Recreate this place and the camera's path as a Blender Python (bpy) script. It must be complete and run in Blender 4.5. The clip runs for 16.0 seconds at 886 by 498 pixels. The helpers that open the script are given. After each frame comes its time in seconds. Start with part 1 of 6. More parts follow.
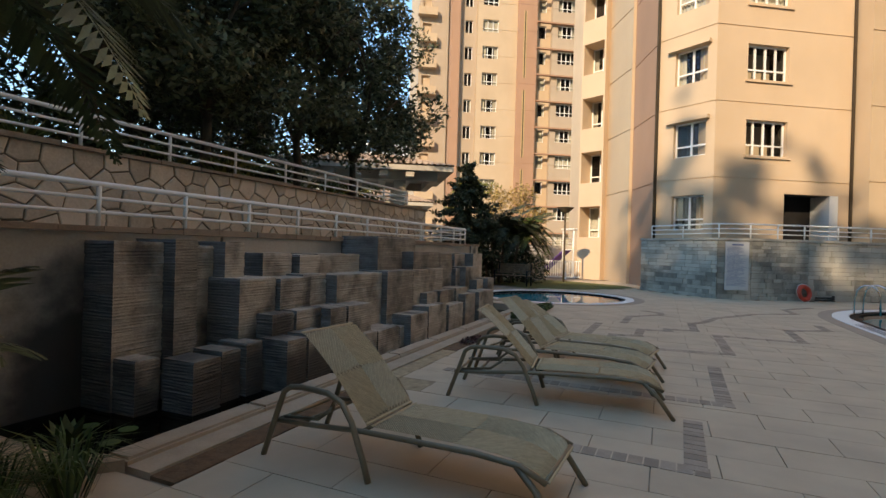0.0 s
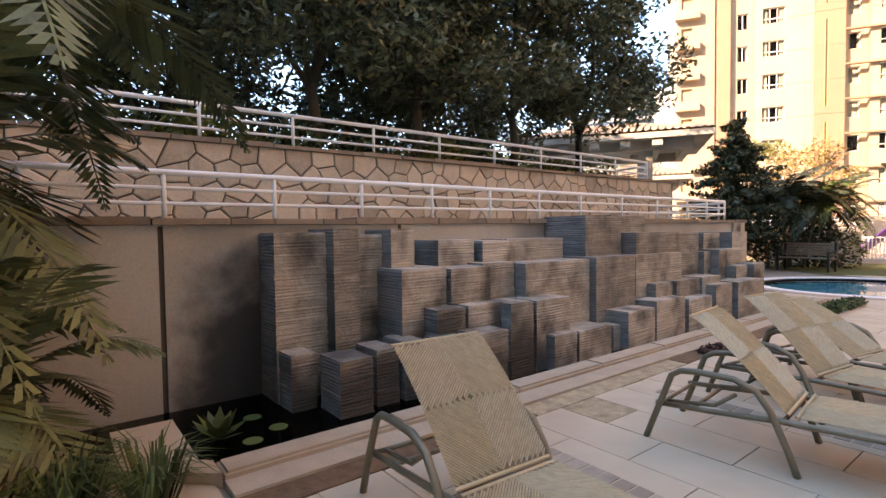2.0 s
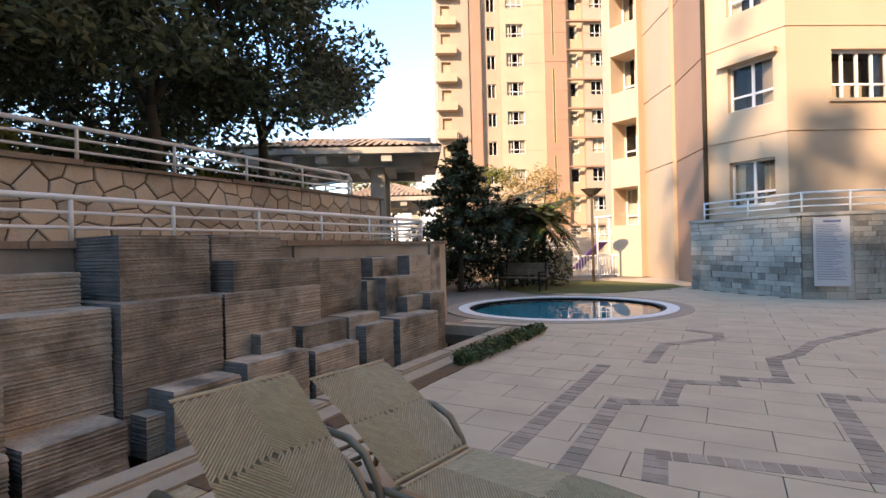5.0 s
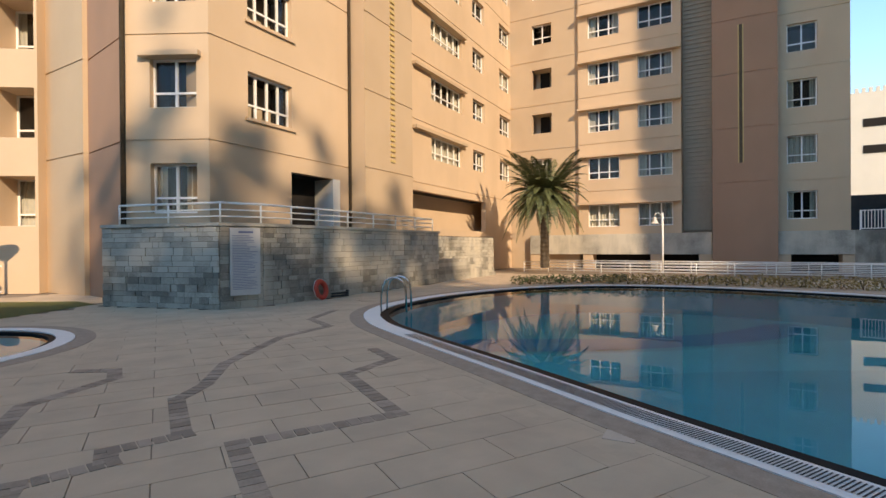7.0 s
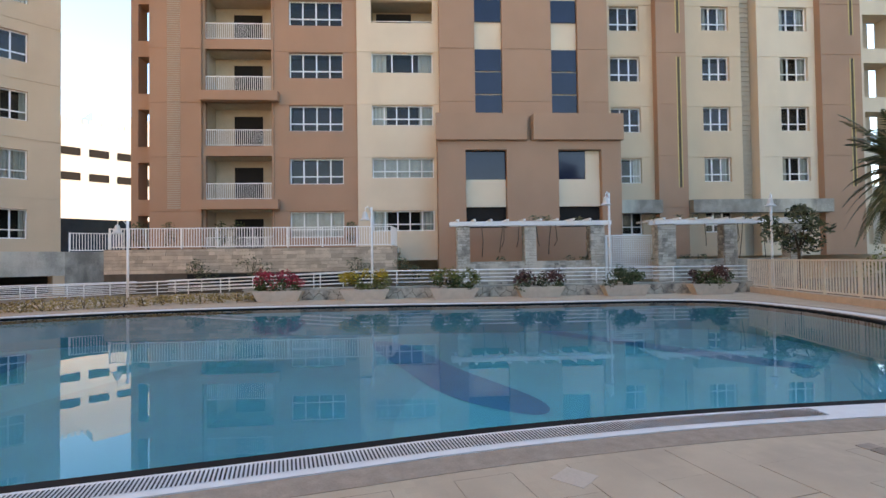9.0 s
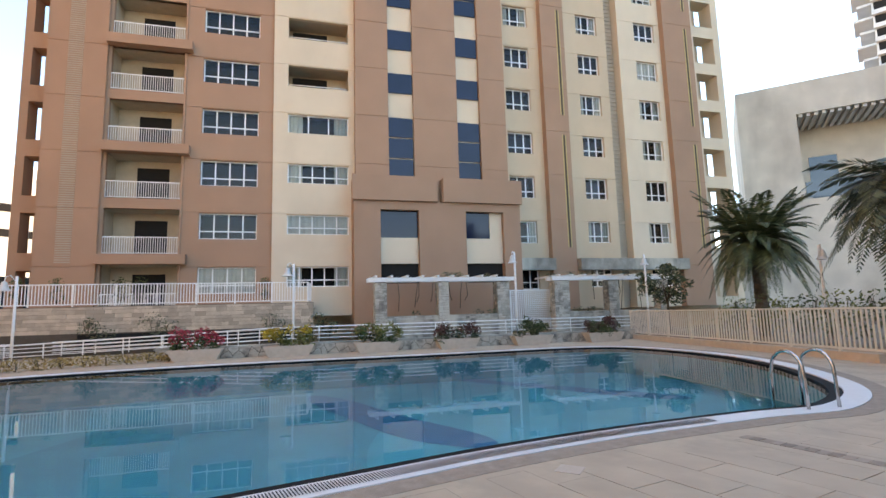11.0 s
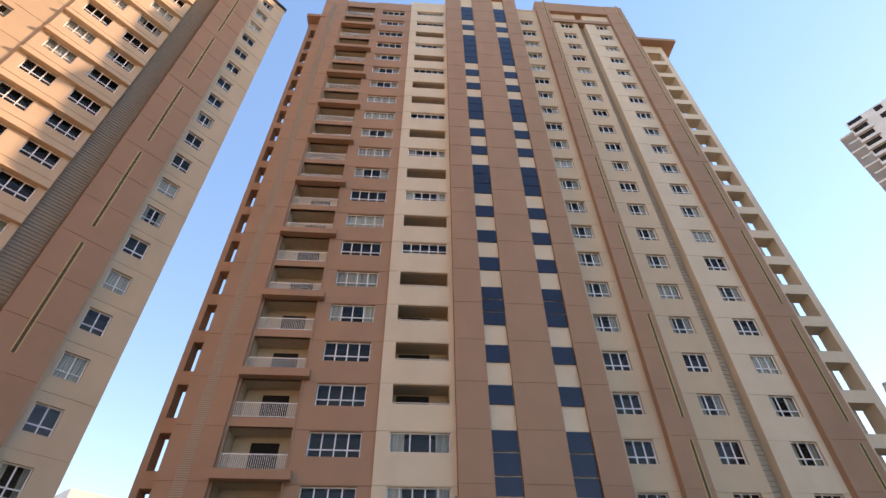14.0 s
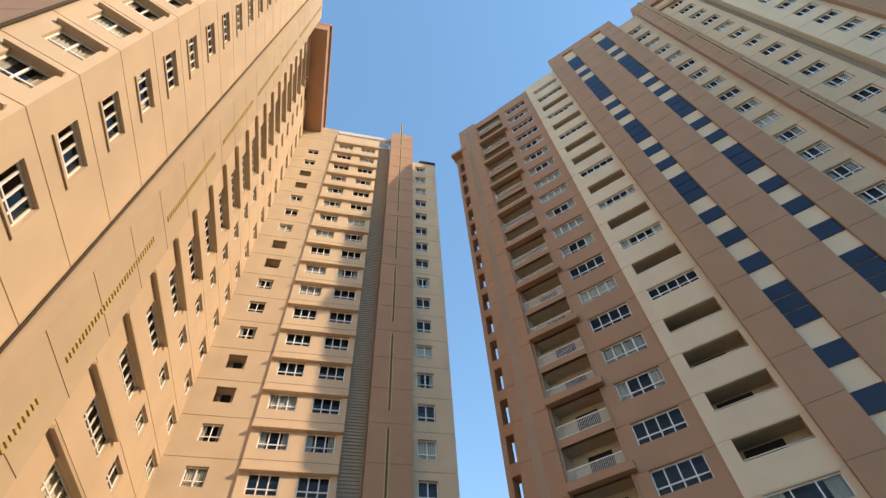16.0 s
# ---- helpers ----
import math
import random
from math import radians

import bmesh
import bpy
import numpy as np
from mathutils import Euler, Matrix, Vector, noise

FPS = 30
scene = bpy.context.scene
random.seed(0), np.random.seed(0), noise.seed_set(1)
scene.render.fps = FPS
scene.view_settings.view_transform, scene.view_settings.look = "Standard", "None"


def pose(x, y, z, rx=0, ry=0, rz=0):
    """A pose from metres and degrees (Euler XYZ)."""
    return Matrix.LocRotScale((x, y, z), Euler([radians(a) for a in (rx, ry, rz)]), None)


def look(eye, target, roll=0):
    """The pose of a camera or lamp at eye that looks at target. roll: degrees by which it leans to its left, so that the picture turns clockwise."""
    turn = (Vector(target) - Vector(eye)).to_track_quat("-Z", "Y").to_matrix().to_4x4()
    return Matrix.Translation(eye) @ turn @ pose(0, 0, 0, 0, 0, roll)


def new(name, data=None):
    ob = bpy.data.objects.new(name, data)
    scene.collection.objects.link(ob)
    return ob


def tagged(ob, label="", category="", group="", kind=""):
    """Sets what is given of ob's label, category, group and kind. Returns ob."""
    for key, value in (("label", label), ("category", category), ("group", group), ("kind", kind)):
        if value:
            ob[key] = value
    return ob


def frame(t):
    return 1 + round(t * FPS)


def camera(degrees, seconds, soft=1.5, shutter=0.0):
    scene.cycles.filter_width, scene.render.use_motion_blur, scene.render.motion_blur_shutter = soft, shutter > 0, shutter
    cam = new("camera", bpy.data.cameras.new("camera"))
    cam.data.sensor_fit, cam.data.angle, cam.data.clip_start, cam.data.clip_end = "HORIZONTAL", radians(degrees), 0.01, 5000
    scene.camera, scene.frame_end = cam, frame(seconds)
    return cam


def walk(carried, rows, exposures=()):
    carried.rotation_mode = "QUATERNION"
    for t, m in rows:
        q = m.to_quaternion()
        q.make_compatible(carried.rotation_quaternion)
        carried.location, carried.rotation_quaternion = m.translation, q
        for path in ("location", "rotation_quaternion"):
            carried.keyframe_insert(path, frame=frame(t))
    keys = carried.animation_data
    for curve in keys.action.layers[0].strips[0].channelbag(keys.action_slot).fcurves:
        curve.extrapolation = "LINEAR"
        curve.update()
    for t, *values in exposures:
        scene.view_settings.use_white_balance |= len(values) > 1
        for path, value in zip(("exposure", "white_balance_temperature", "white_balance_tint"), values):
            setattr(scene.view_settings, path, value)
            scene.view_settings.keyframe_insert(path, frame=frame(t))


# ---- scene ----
cam = camera(82.46, 16.0)
PATH = [
    # seconds, x, y, z, pitch, roll, yaw
    (0, 0.000, -0.000, 1.503, -0.14, -1.64, -8.50),
    (0.5, 0.183, 0.225, 1.506, -0.74, -0.87, 3.42),
    (1, 0.380, 0.501, 1.483, -1.01, -0.16, 10.81),
    (1.5, 0.512, 0.862, 1.493, -1.52, 0.09, 16.01),
    (2, 0.738, 1.246, 1.487, -2.15, 0.76, 20.25),
    (2.5, 0.944, 1.653, 1.491, -2.00, 1.14, 21.40),
    (3, 1.260, 2.092, 1.504, -1.68, 1.36, 22.26),
    (3.2, 1.412, 2.290, 1.503, -1.67, 1.33, 22.87),
    (5.3, 2.878, 4.276, 1.485, -0.08, 1.16, -8.21),
    (5.5, 3.008, 4.418, 1.490, 0.01, 0.93, -11.77),
    (6, 3.266, 4.726, 1.515, 0.08, 1.05, -25.55),
    (6.5, 3.597, 5.084, 1.491, -0.02, 0.62, -41.30),
    (7, 3.909, 5.363, 1.496, -0.26, 0.42, -61.33),
    (7.5, 4.176, 5.552, 1.505, -0.26, 1.09, -79.80),
    (8, 4.254, 5.737, 1.500, 0.35, 1.63, -98.38),
    (8.5, 4.223, 5.964, 1.486, 0.43, 1.33, -119.43),
    (9, 4.211, 6.240, 1.500, 1.23, 0.79, -138.92),
    (9.2, 4.220, 6.362, 1.502, 1.46, 0.94, -145.81),
    (11.3, 4.470, 8.059, 1.501, 9.63, 0.97, -151.02),
    (11.5, 4.494, 8.070, 1.497, 12.63, 0.88, -149.98),
    (12, 4.552, 8.013, 1.501, 18.63, -0.04, -147.82),
    (12.5, 4.610, 7.922, 1.508, 25.43, -0.75, -145.77),
    (13, 4.628, 7.829, 1.494, 30.91, -0.58, -144.35),
    (13.5, 4.726, 7.691, 1.485, 36.79, -0.16, -142.74),
    (14, 4.958, 7.478, 1.517, 42.09, 0.38, -139.80),
    (14.5, 5.180, 7.356, 1.521, 46.78, 0.91, -133.03),
    (15, 5.381, 7.372, 1.511, 49.69, 1.68, -123.17),
    (15.5, 5.563, 7.508, 1.500, 52.07, 2.48, -113.57),
    (16, 5.715, 7.719, 1.473, 53.92, 2.80, -101.53),
]
EXPOSURES = [(0, 2.38, 8900, 14), (0.7, 3.1, 9500, 21), (1.5, 3.65, 9700, 30), (3.2, 4.05, 9500, 26), (5.5, 2.75, 8100, 20), (6.2, 2.55, 7700, 15), (7, 2.3, 8800, 17), (8, 2.55, 9300, 16), (9, 3.15, 9800, 24),
             (11.5, 3.3, 9900, 24), (12, 3.15, 10000, 29), (12.5, 2.9, 10000, 33), (13.2, 2.7, 10000, 34), (14.2, 2.35, 9900, 32), (15.5, 2.2, 9600, 20), (16, 2.15, 9200, 17)]
walk(cam, [(t, pose(x, y, z, 90 + p, r, w)) for t, x, y, z, p, r, w in PATH], EXPOSURES)
# ---- light ----
SUN_DIR = Vector((-0.60, -0.80, 0.0))
SUN_ELEV = radians(29)
world = bpy.data.worlds.new("sky")
scene.world = world
world.use_nodes = True
wt = world.node_tree
sky = wt.nodes.new("ShaderNodeTexSky")
sky.sky_type = "NISHITA"
sky.sun_disc = False
sky.sun_elevation = SUN_ELEV
sky.sun_rotation = math.atan2(SUN_DIR.x, SUN_DIR.y)
sky.air_density, sky.dust_density, sky.ozone_density = 0.85, 0.03, 3.4
wt.nodes["Background"].inputs["Strength"].default_value = 0.15
deepen = wt.nodes.new("ShaderNodeHueSaturation")
deepen.inputs["Saturation"].default_value = 1.38
even = wt.nodes.new("ShaderNodeGamma")
even.inputs["Gamma"].default_value = 0.7
wt.links.new(sky.outputs[0], even.inputs["Color"])
wt.links.new(even.outputs[0], deepen.inputs["Color"])
wt.links.new(deepen.outputs[0], wt.nodes["Background"].inputs["Color"])
sun = new("sun", bpy.data.lights.new("sun", "SUN"))
sun.data.energy, sun.data.angle, sun.data.color = 1.0, radians(0.5), (1.0, 0.90, 0.76)
up = Vector((SUN_DIR.x * math.cos(SUN_ELEV), SUN_DIR.y * math.cos(SUN_ELEV), math.sin(SUN_ELEV)))
sun.matrix_world = look(up * 100, (0, 0, 0))


# ---- materials ----
def material(name, base, rough=0.8, metal=0.0, vary=0.15, scale=3.0, bump=0.15, fine=60.0, spec=0.4, stain=None, stain_amt=0.0, island=0.0, objrand=0.0, stretch=(1, 1, 1)):
    m = bpy.data.materials.new(name)
    m.use_nodes = True
    nt = m.node_tree
    b = nt.nodes["Principled BSDF"]
    b.inputs["Roughness"].default_value, b.inputs["Metallic"].default_value = rough, metal
    b.inputs["Specular IOR Level"].default_value = spec
    co = nt.nodes.new("ShaderNodeNewGeometry")
    mp = nt.nodes.new("ShaderNodeMapping")
    mp.inputs["Scale"].default_value = stretch
    nt.links.new(co.outputs["Position"], mp.inputs[0])
    n1 = nt.nodes.new("ShaderNodeTexNoise")
    n1.inputs["Scale"].default_value, n1.inputs["Detail"].default_value = scale, 5
    n2 = nt.nodes.new("ShaderNodeTexNoise")
    n2.inputs["Scale"].default_value, n2.inputs["Detail"].default_value = fine, 3
    for n in (n1, n2):
        nt.links.new(mp.outputs[0], n.inputs["Vector"])
    add = nt.nodes.new("ShaderNodeMath")
    add.operation = "MULTIPLY_ADD"
    add.inputs[1].default_value = 0.6
    nt.links.new(n1.outputs[0], add.inputs[0])
    sc = nt.nodes.new("ShaderNodeMath")
    sc.operation = "MULTIPLY"
    sc.inputs[1].default_value = 0.4
    nt.links.new(n2.outputs[0], sc.inputs[0])
    nt.links.new(sc.outputs[0], add.inputs[2])
    last = add.outputs[0]
    for on, amount, out in ((island, island, co.outputs["Random Per Island"]), (objrand, objrand, None)):
        if on:
            if out is None:
                out = nt.nodes.new("ShaderNodeObjectInfo").outputs["Random"]
            k = nt.nodes.new("ShaderNodeMath")
            k.operation = "MULTIPLY_ADD"
            k.inputs[1].default_value = amount
            nt.links.new(out, k.inputs[0])
            nt.links.new(last, k.inputs[2])
            s2 = nt.nodes.new("ShaderNodeMath")
            s2.operation = "SUBTRACT"
            s2.inputs[1].default_value = amount / 2
            nt.links.new(k.outputs[0], s2.inputs[0])
            last = s2.outputs[0]
    ramp = nt.nodes.new("ShaderNodeValToRGB")
    lo = [max(0, c * (1 - vary)) for c in base]
    hi = [min(1, c * (1 + vary)) for c in base]
    ramp.color_ramp.elements[0].position, ramp.color_ramp.elements[1].position = 0.3, 0.7
    ramp.color_ramp.elements[0].color, ramp.color_ramp.elements[1].color = (*lo, 1), (*hi, 1)
    nt.links.new(last, ramp.inputs[0])
    col = ramp.outputs[0]
    if stain:
        n3 = nt.nodes.new("ShaderNodeTexNoise")
        n3.inputs["Scale"].default_value, n3.inputs["Detail"].default_value = scale * 0.45, 6
        mp3 = nt.nodes.new("ShaderNodeMapping")
        mp3.inputs["Scale"].default_value = (stretch[0] * 1.5, stretch[1] * 1.5, stretch[2] * 0.5)
        nt.links.new(co.outputs["Position"], mp3.inputs[0])
        nt.links.new(mp3.outputs[0], n3.inputs["Vector"])
        r3 = nt.nodes.new("ShaderNodeMapRange")
        r3.inputs[1].default_value, r3.inputs[2].default_value = 0.48, 0.68
        r3.inputs[4].default_value = stain_amt
        nt.links.new(n3.outputs[0], r3.inputs[0])
        mx = nt.nodes.new("ShaderNodeMix")
        mx.data_type = "RGBA"
        nt.links.new(r3.outputs[0], mx.inputs[0])
        nt.links.new(col, mx.inputs[6])
        mx.inputs[7].default_value = (*stain, 1)
        col = mx.outputs[2]
    nt.links.new(col, b.inputs["Base Color"])
    if bump:
        bp = nt.nodes.new("ShaderNodeBump")
        bp.inputs["Strength"].default_value, bp.inputs["Distance"].default_value = bump, 0.02
        nt.links.new(last, bp.inputs["Height"])
        nt.links.new(bp.outputs[0], b.inputs["Normal"])
    return m


def sheer(name, tint, rough, strength, ripple=0.0, rscale=3.0):
    """Clear sheet (glass, water): see-through with a Fresnel gloss."""
    m = bpy.data.materials.new(name)
    m.use_nodes = True
    nt = m.node_tree
    nt.nodes.remove(nt.nodes["Principled BSDF"])
    t = nt.nodes.new("ShaderNodeBsdfTransparent")
    t.inputs[0].default_value = (*tint, 1)
    g = nt.nodes.new("ShaderNodeBsdfGlossy")
    g.inputs["Roughness"].default_value = rough
    fr = nt.nodes.new("ShaderNodeFresnel")
    fr.inputs["IOR"].default_value = strength
    mx = nt.nodes.new("ShaderNodeMixShader")
    nt.links.new(fr.outputs[0], mx.inputs[0])
    nt.links.new(t.outputs[0], mx.inputs[1])
    nt.links.new(g.outputs[0], mx.inputs[2])
    nt.links.new(mx.outputs[0], nt.nodes["Material Output"].inputs[0])
    if ripple:
        co = nt.nodes.new("ShaderNodeNewGeometry")
        n = nt.nodes.new("ShaderNodeTexNoise")
        n.inputs["Scale"].default_value = rscale
        nt.links.new(co.outputs["Position"], n.inputs["Vector"])
        bp = nt.nodes.new("ShaderNodeBump")
        bp.inputs["Strength"].default_value, bp.inputs["Distance"].default_value = ripple, 0.02
        nt.links.new(n.outputs[0], bp.inputs["Height"])
        nt.links.new(bp.outputs[0], g.inputs["Normal"])
    return m


M = {}
M["tan"] = material("tan_stucco", (0.61, 0.45, 0.305), 0.9, vary=0.07, scale=0.6, bump=0.1, stain=(0.45, 0.33, 0.22), stain_amt=0.3)
M["cream"] = material("cream_stucco", (0.70, 0.56, 0.405), 0.9, vary=0.06, scale=0.6, bump=0.1, stain=(0.5, 0.4, 0.28), stain_amt=0.25)
M["brown"] = material("brown_stucco", (0.41, 0.237, 0.153), 0.9, vary=0.07, scale=0.6, bump=0.1, stain=(0.3, 0.18, 0.12), stain_amt=0.25)
M["greygrille"] = material("grey_louvre", (0.43, 0.345, 0.26), 0.7, vary=0.08)
M["yellow"] = material("ochre_vent", (0.56, 0.41, 0.18), 0.8)
M["white"] = material("white_paint", (0.85, 0.83, 0.78), 0.45, vary=0.05, bump=0.03, scale=8)
M["whiteframe"] = material("white_window_frame", (0.86, 0.84, 0.80), 0.4, vary=0.04, bump=0.0)
# near-black colour stands in for the shade inside doorways and openings
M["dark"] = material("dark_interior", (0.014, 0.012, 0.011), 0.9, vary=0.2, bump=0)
# near-black walls: the darkness of unlit rooms is put into the colour
M["room"] = material("room_shade_wall", (0.03, 0.026, 0.022), 0.9, vary=0.2, bump=0)
M["curtain"] = material("pale_curtain", (0.62, 0.56, 0.46), 0.9, vary=0.15, scale=4, bump=0.2, objrand=0.5)
M["glass"] = sheer("window_glass", (0.75, 0.8, 0.82), 0.01, 1.45)
M["loggia"] = material("loggia_plaster", (0.5, 0.41, 0.30), 0.9, vary=0.12, scale=2)
M["blueglass"] = material("blue_tinted_glass", (0.008, 0.013, 0.034), 0.06, vary=0.35, scale=0.5, bump=0.0, spec=0.42)
M["deck"] = material("deck_granite_tile", (0.55, 0.42, 0.295), 0.7, vary=0.12, scale=2.2, fine=140, bump=0.12, island=0.12, objrand=0.12, stain=(0.35, 0.27, 0.2), stain_amt=0.35)
M["gritty"] = material("grit_covered_tile", (0.42, 0.31, 0.19), 0.95, vary=0.4, scale=9, fine=70, bump=0.6, stain=(0.2, 0.13, 0.08), stain_amt=0.6)
M["grout"] = material("sandy_grout_ground", (0.26, 0.20, 0.15), 0.95, vary=0.2, scale=4)
M["setts"] = material("dark_granite_setts", (0.35, 0.265, 0.2), 0.85, vary=0.22, scale=8, bump=0.3, island=0.5)
M["coping"] = material("white_overflow_coping", (0.78, 0.76, 0.72), 0.6, vary=0.06, scale=6)
M["pooltile"] = material("turquoise_pool_mosaic", (0.002, 0.38, 0.42), 0.4, vary=0.18, scale=0.6, fine=25, bump=0.02)
M["pooltile_light"] = material("pale_pool_mosaic", (0.008, 0.47, 0.50), 0.4, vary=0.15, scale=0.6, fine=25, bump=0.02)
M["pooltile_dark"] = material("deep_blue_pool_mosaic", (0.003, 0.21, 0.33), 0.4, vary=0.2, scale=1, fine=25, bump=0.02)
M["poolwall"] = material("black_pool_edge_tile", (0.012, 0.012, 0.013), 0.65, vary=0.2, spec=0.12)
M["water"] = sheer("pool_water", (0.74, 0.94, 0.97), 0.0, 1.23, 0.03, 1.3)
M["pondwater"] = sheer("dark_pond_water", (0.10, 0.09, 0.07), 0.02, 1.33, 0.05, 5)
M["concrete"] = material("stained_concrete", (0.50, 0.445, 0.37), 0.85, vary=0.16, scale=1.1, fine=40, bump=0.15, stain=(0.27, 0.24, 0.205), stain_amt=0.8)
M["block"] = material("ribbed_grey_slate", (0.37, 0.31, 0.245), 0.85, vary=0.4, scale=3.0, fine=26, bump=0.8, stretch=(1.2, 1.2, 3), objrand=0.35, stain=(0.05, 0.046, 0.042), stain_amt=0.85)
# darker copy of the block slate: shade of the side faces put into colour
M["sideshade"] = material("shaded_slate_side", (0.17, 0.158, 0.142), 0.75, vary=0.4, scale=2.2, fine=22, bump=0.6, stretch=(1.2, 1.2, 4), stain=(0.05, 0.045, 0.04), stain_amt=0.75)
M["stone"] = material("tan_rubble_stone", (0.50, 0.40, 0.30), 0.85, vary=0.25, scale=3, fine=30, bump=0.4, island=0.5, objrand=0.45)
M["mortar"] = material("dark_mortar", (0.10, 0.078, 0.058), 0.95, vary=0.2)
M["slate"] = material("grey_slate_cladding", (0.36, 0.335, 0.28), 0.8, vary=0.45, scale=1.3, fine=25, bump=0.5, island=0.35, objrand=0.32, stain=(0.62, 0.56, 0.45), stain_amt=0.85)
M["redcap"] = material("brown_stone_capping", (0.27, 0.195, 0.14), 0.85, vary=0.25, scale=6, bump=0.4, objrand=0.3)
M["kerb"] = material("sandstone_kerb", (0.42, 0.32, 0.23), 0.8, vary=0.15, scale=5, bump=0.2)
M["soil"] = material("dry_soil", (0.16, 0.09, 0.05), 0.95, vary=0.35, scale=12, bump=0.8)
M["lawn"] = material("short_lawn", (0.12, 0.12, 0.035), 0.95, vary=0.4, scale=10, bump=0.8)
M["leafdark"] = material("dark_tree_leaf", (0.10, 0.112, 0.055), 0.5, vary=0.5, scale=3, bump=0, island=0.6)
M["leafdeep"] = material("deep_green_conifer_leaf", (0.04, 0.048, 0.02), 0.6, vary=0.5, scale=3, bump=0, island=0.6)
M["leaf"] = material("green_leaf", (0.06, 0.085, 0.022), 0.55, vary=0.5, scale=3, bump=0, island=0.6)
M["leaflight"] = material("yellow_green_leaf", (0.16, 0.16, 0.035), 0.55, vary=0.4, scale=3, bump=0, island=0.6)
M["palmleaf"] = material("palm_leaf", (0.11, 0.128, 0.055), 0.5, vary=0.4, scale=3, bump=0, island=0.5)
M["dryleaf"] = material("dry_ochre_shrub_leaf", (0.34, 0.23, 0.085), 0.8, vary=0.4, scale=3, bump=0, island=0.6)
M["redleaf"] = material("red_bloom", (0.42, 0.04, 0.06), 0.6, vary=0.4, bump=0, island=0.5)
M["yellowleaf"] = material("yellow_croton_leaf", (0.48, 0.32, 0.03), 0.6, vary=0.4, bump=0, island=0.5)
M["marooon"] = material("maroon_leaf", (0.11, 0.04, 0.032), 0.6, vary=0.5, bump=0, island=0.6)
M["bark"] = material("tree_bark", (0.10, 0.075, 0.05), 0.9, vary=0.3, scale=8, bump=0.8)
M["wicker"] = material("tan_woven_wicker", (0.46, 0.35, 0.21), 0.6, vary=0.12, scale=30, fine=200, bump=0.3, island=0.3)
M["wickerdark"] = material("wicker_backing", (0.27, 0.2, 0.12), 0.8, vary=0.15, bump=0.1)
M["bronze"] = material("bronze_metal_frame", (0.22, 0.165, 0.105), 0.42, metal=0.35, vary=0.12, bump=0.05)
M["steel"] = material("stainless_steel", (0.62, 0.60, 0.57), 0.2, metal=1.0, vary=0.05, bump=0)
M["rooftile"] = material("clay_roof_tile", (0.36, 0.25, 0.17), 0.85, vary=0.2, scale=6, bump=0.3, island=0.4)
M["wood"] = material("grey_brown_teak", (0.20, 0.14, 0.09), 0.7, vary=0.2, scale=6, bump=0.2, stretch=(1, 1, 1))
M["signwhite"] = material("pale_sign_board", (0.62, 0.60, 0.56), 0.4, vary=0.04, bump=0)
M["signtext"] = material("blue_grey_print", (0.16, 0.19, 0.30), 0.6, vary=0.05, bump=0)
M["ring"] = material("faded_red_lifebuoy", (0.55, 0.06, 0.035), 0.5, vary=0.1)
M["black"] = material("black_rubber", (0.02, 0.02, 0.022), 0.6)
M["planter"] = material("pinkish_concrete_planter", (0.58, 0.47, 0.37), 0.85, vary=0.12, scale=5, bump=0.3)
M["farwhite"] = material("far_white_wall", (0.70, 0.67, 0.60), 0.85, vary=0.05, scale=0.4)
M["fargrey"] = material("unfinished_concrete", (0.60, 0.57, 0.54), 0.9, vary=0.12, scale=0.4)
M["weathered"] = material("weathered_house_concrete", (0.62, 0.55, 0.46), 0.9, vary=0.2, scale=0.5, bump=0.3, stain=(0.3, 0.25, 0.2), stain_amt=0.5)
M["fencepaint"] = material("pale_cream_fence_paint", (0.74, 0.66, 0.54), 0.5, vary=0.08, scale=5, bump=0.05)
M["fawn"] = material("fawn_stucco", (0.53, 0.395, 0.265), 0.9, vary=0.07, scale=0.6, bump=0.1, stain=(0.42, 0.29, 0.19), stain_amt=0.25)
M["farglass"] = material("far_dark_glazing", (0.04, 0.06, 0.08), 0.15, vary=0.1, spec=0.8)


M["dusty"] = material("dusty_tan_stucco", (0.44, 0.345, 0.255), 0.9, vary=0.07, scale=0.6, bump=0.1, stain=(0.40, 0.29, 0.2), stain_amt=0.25)


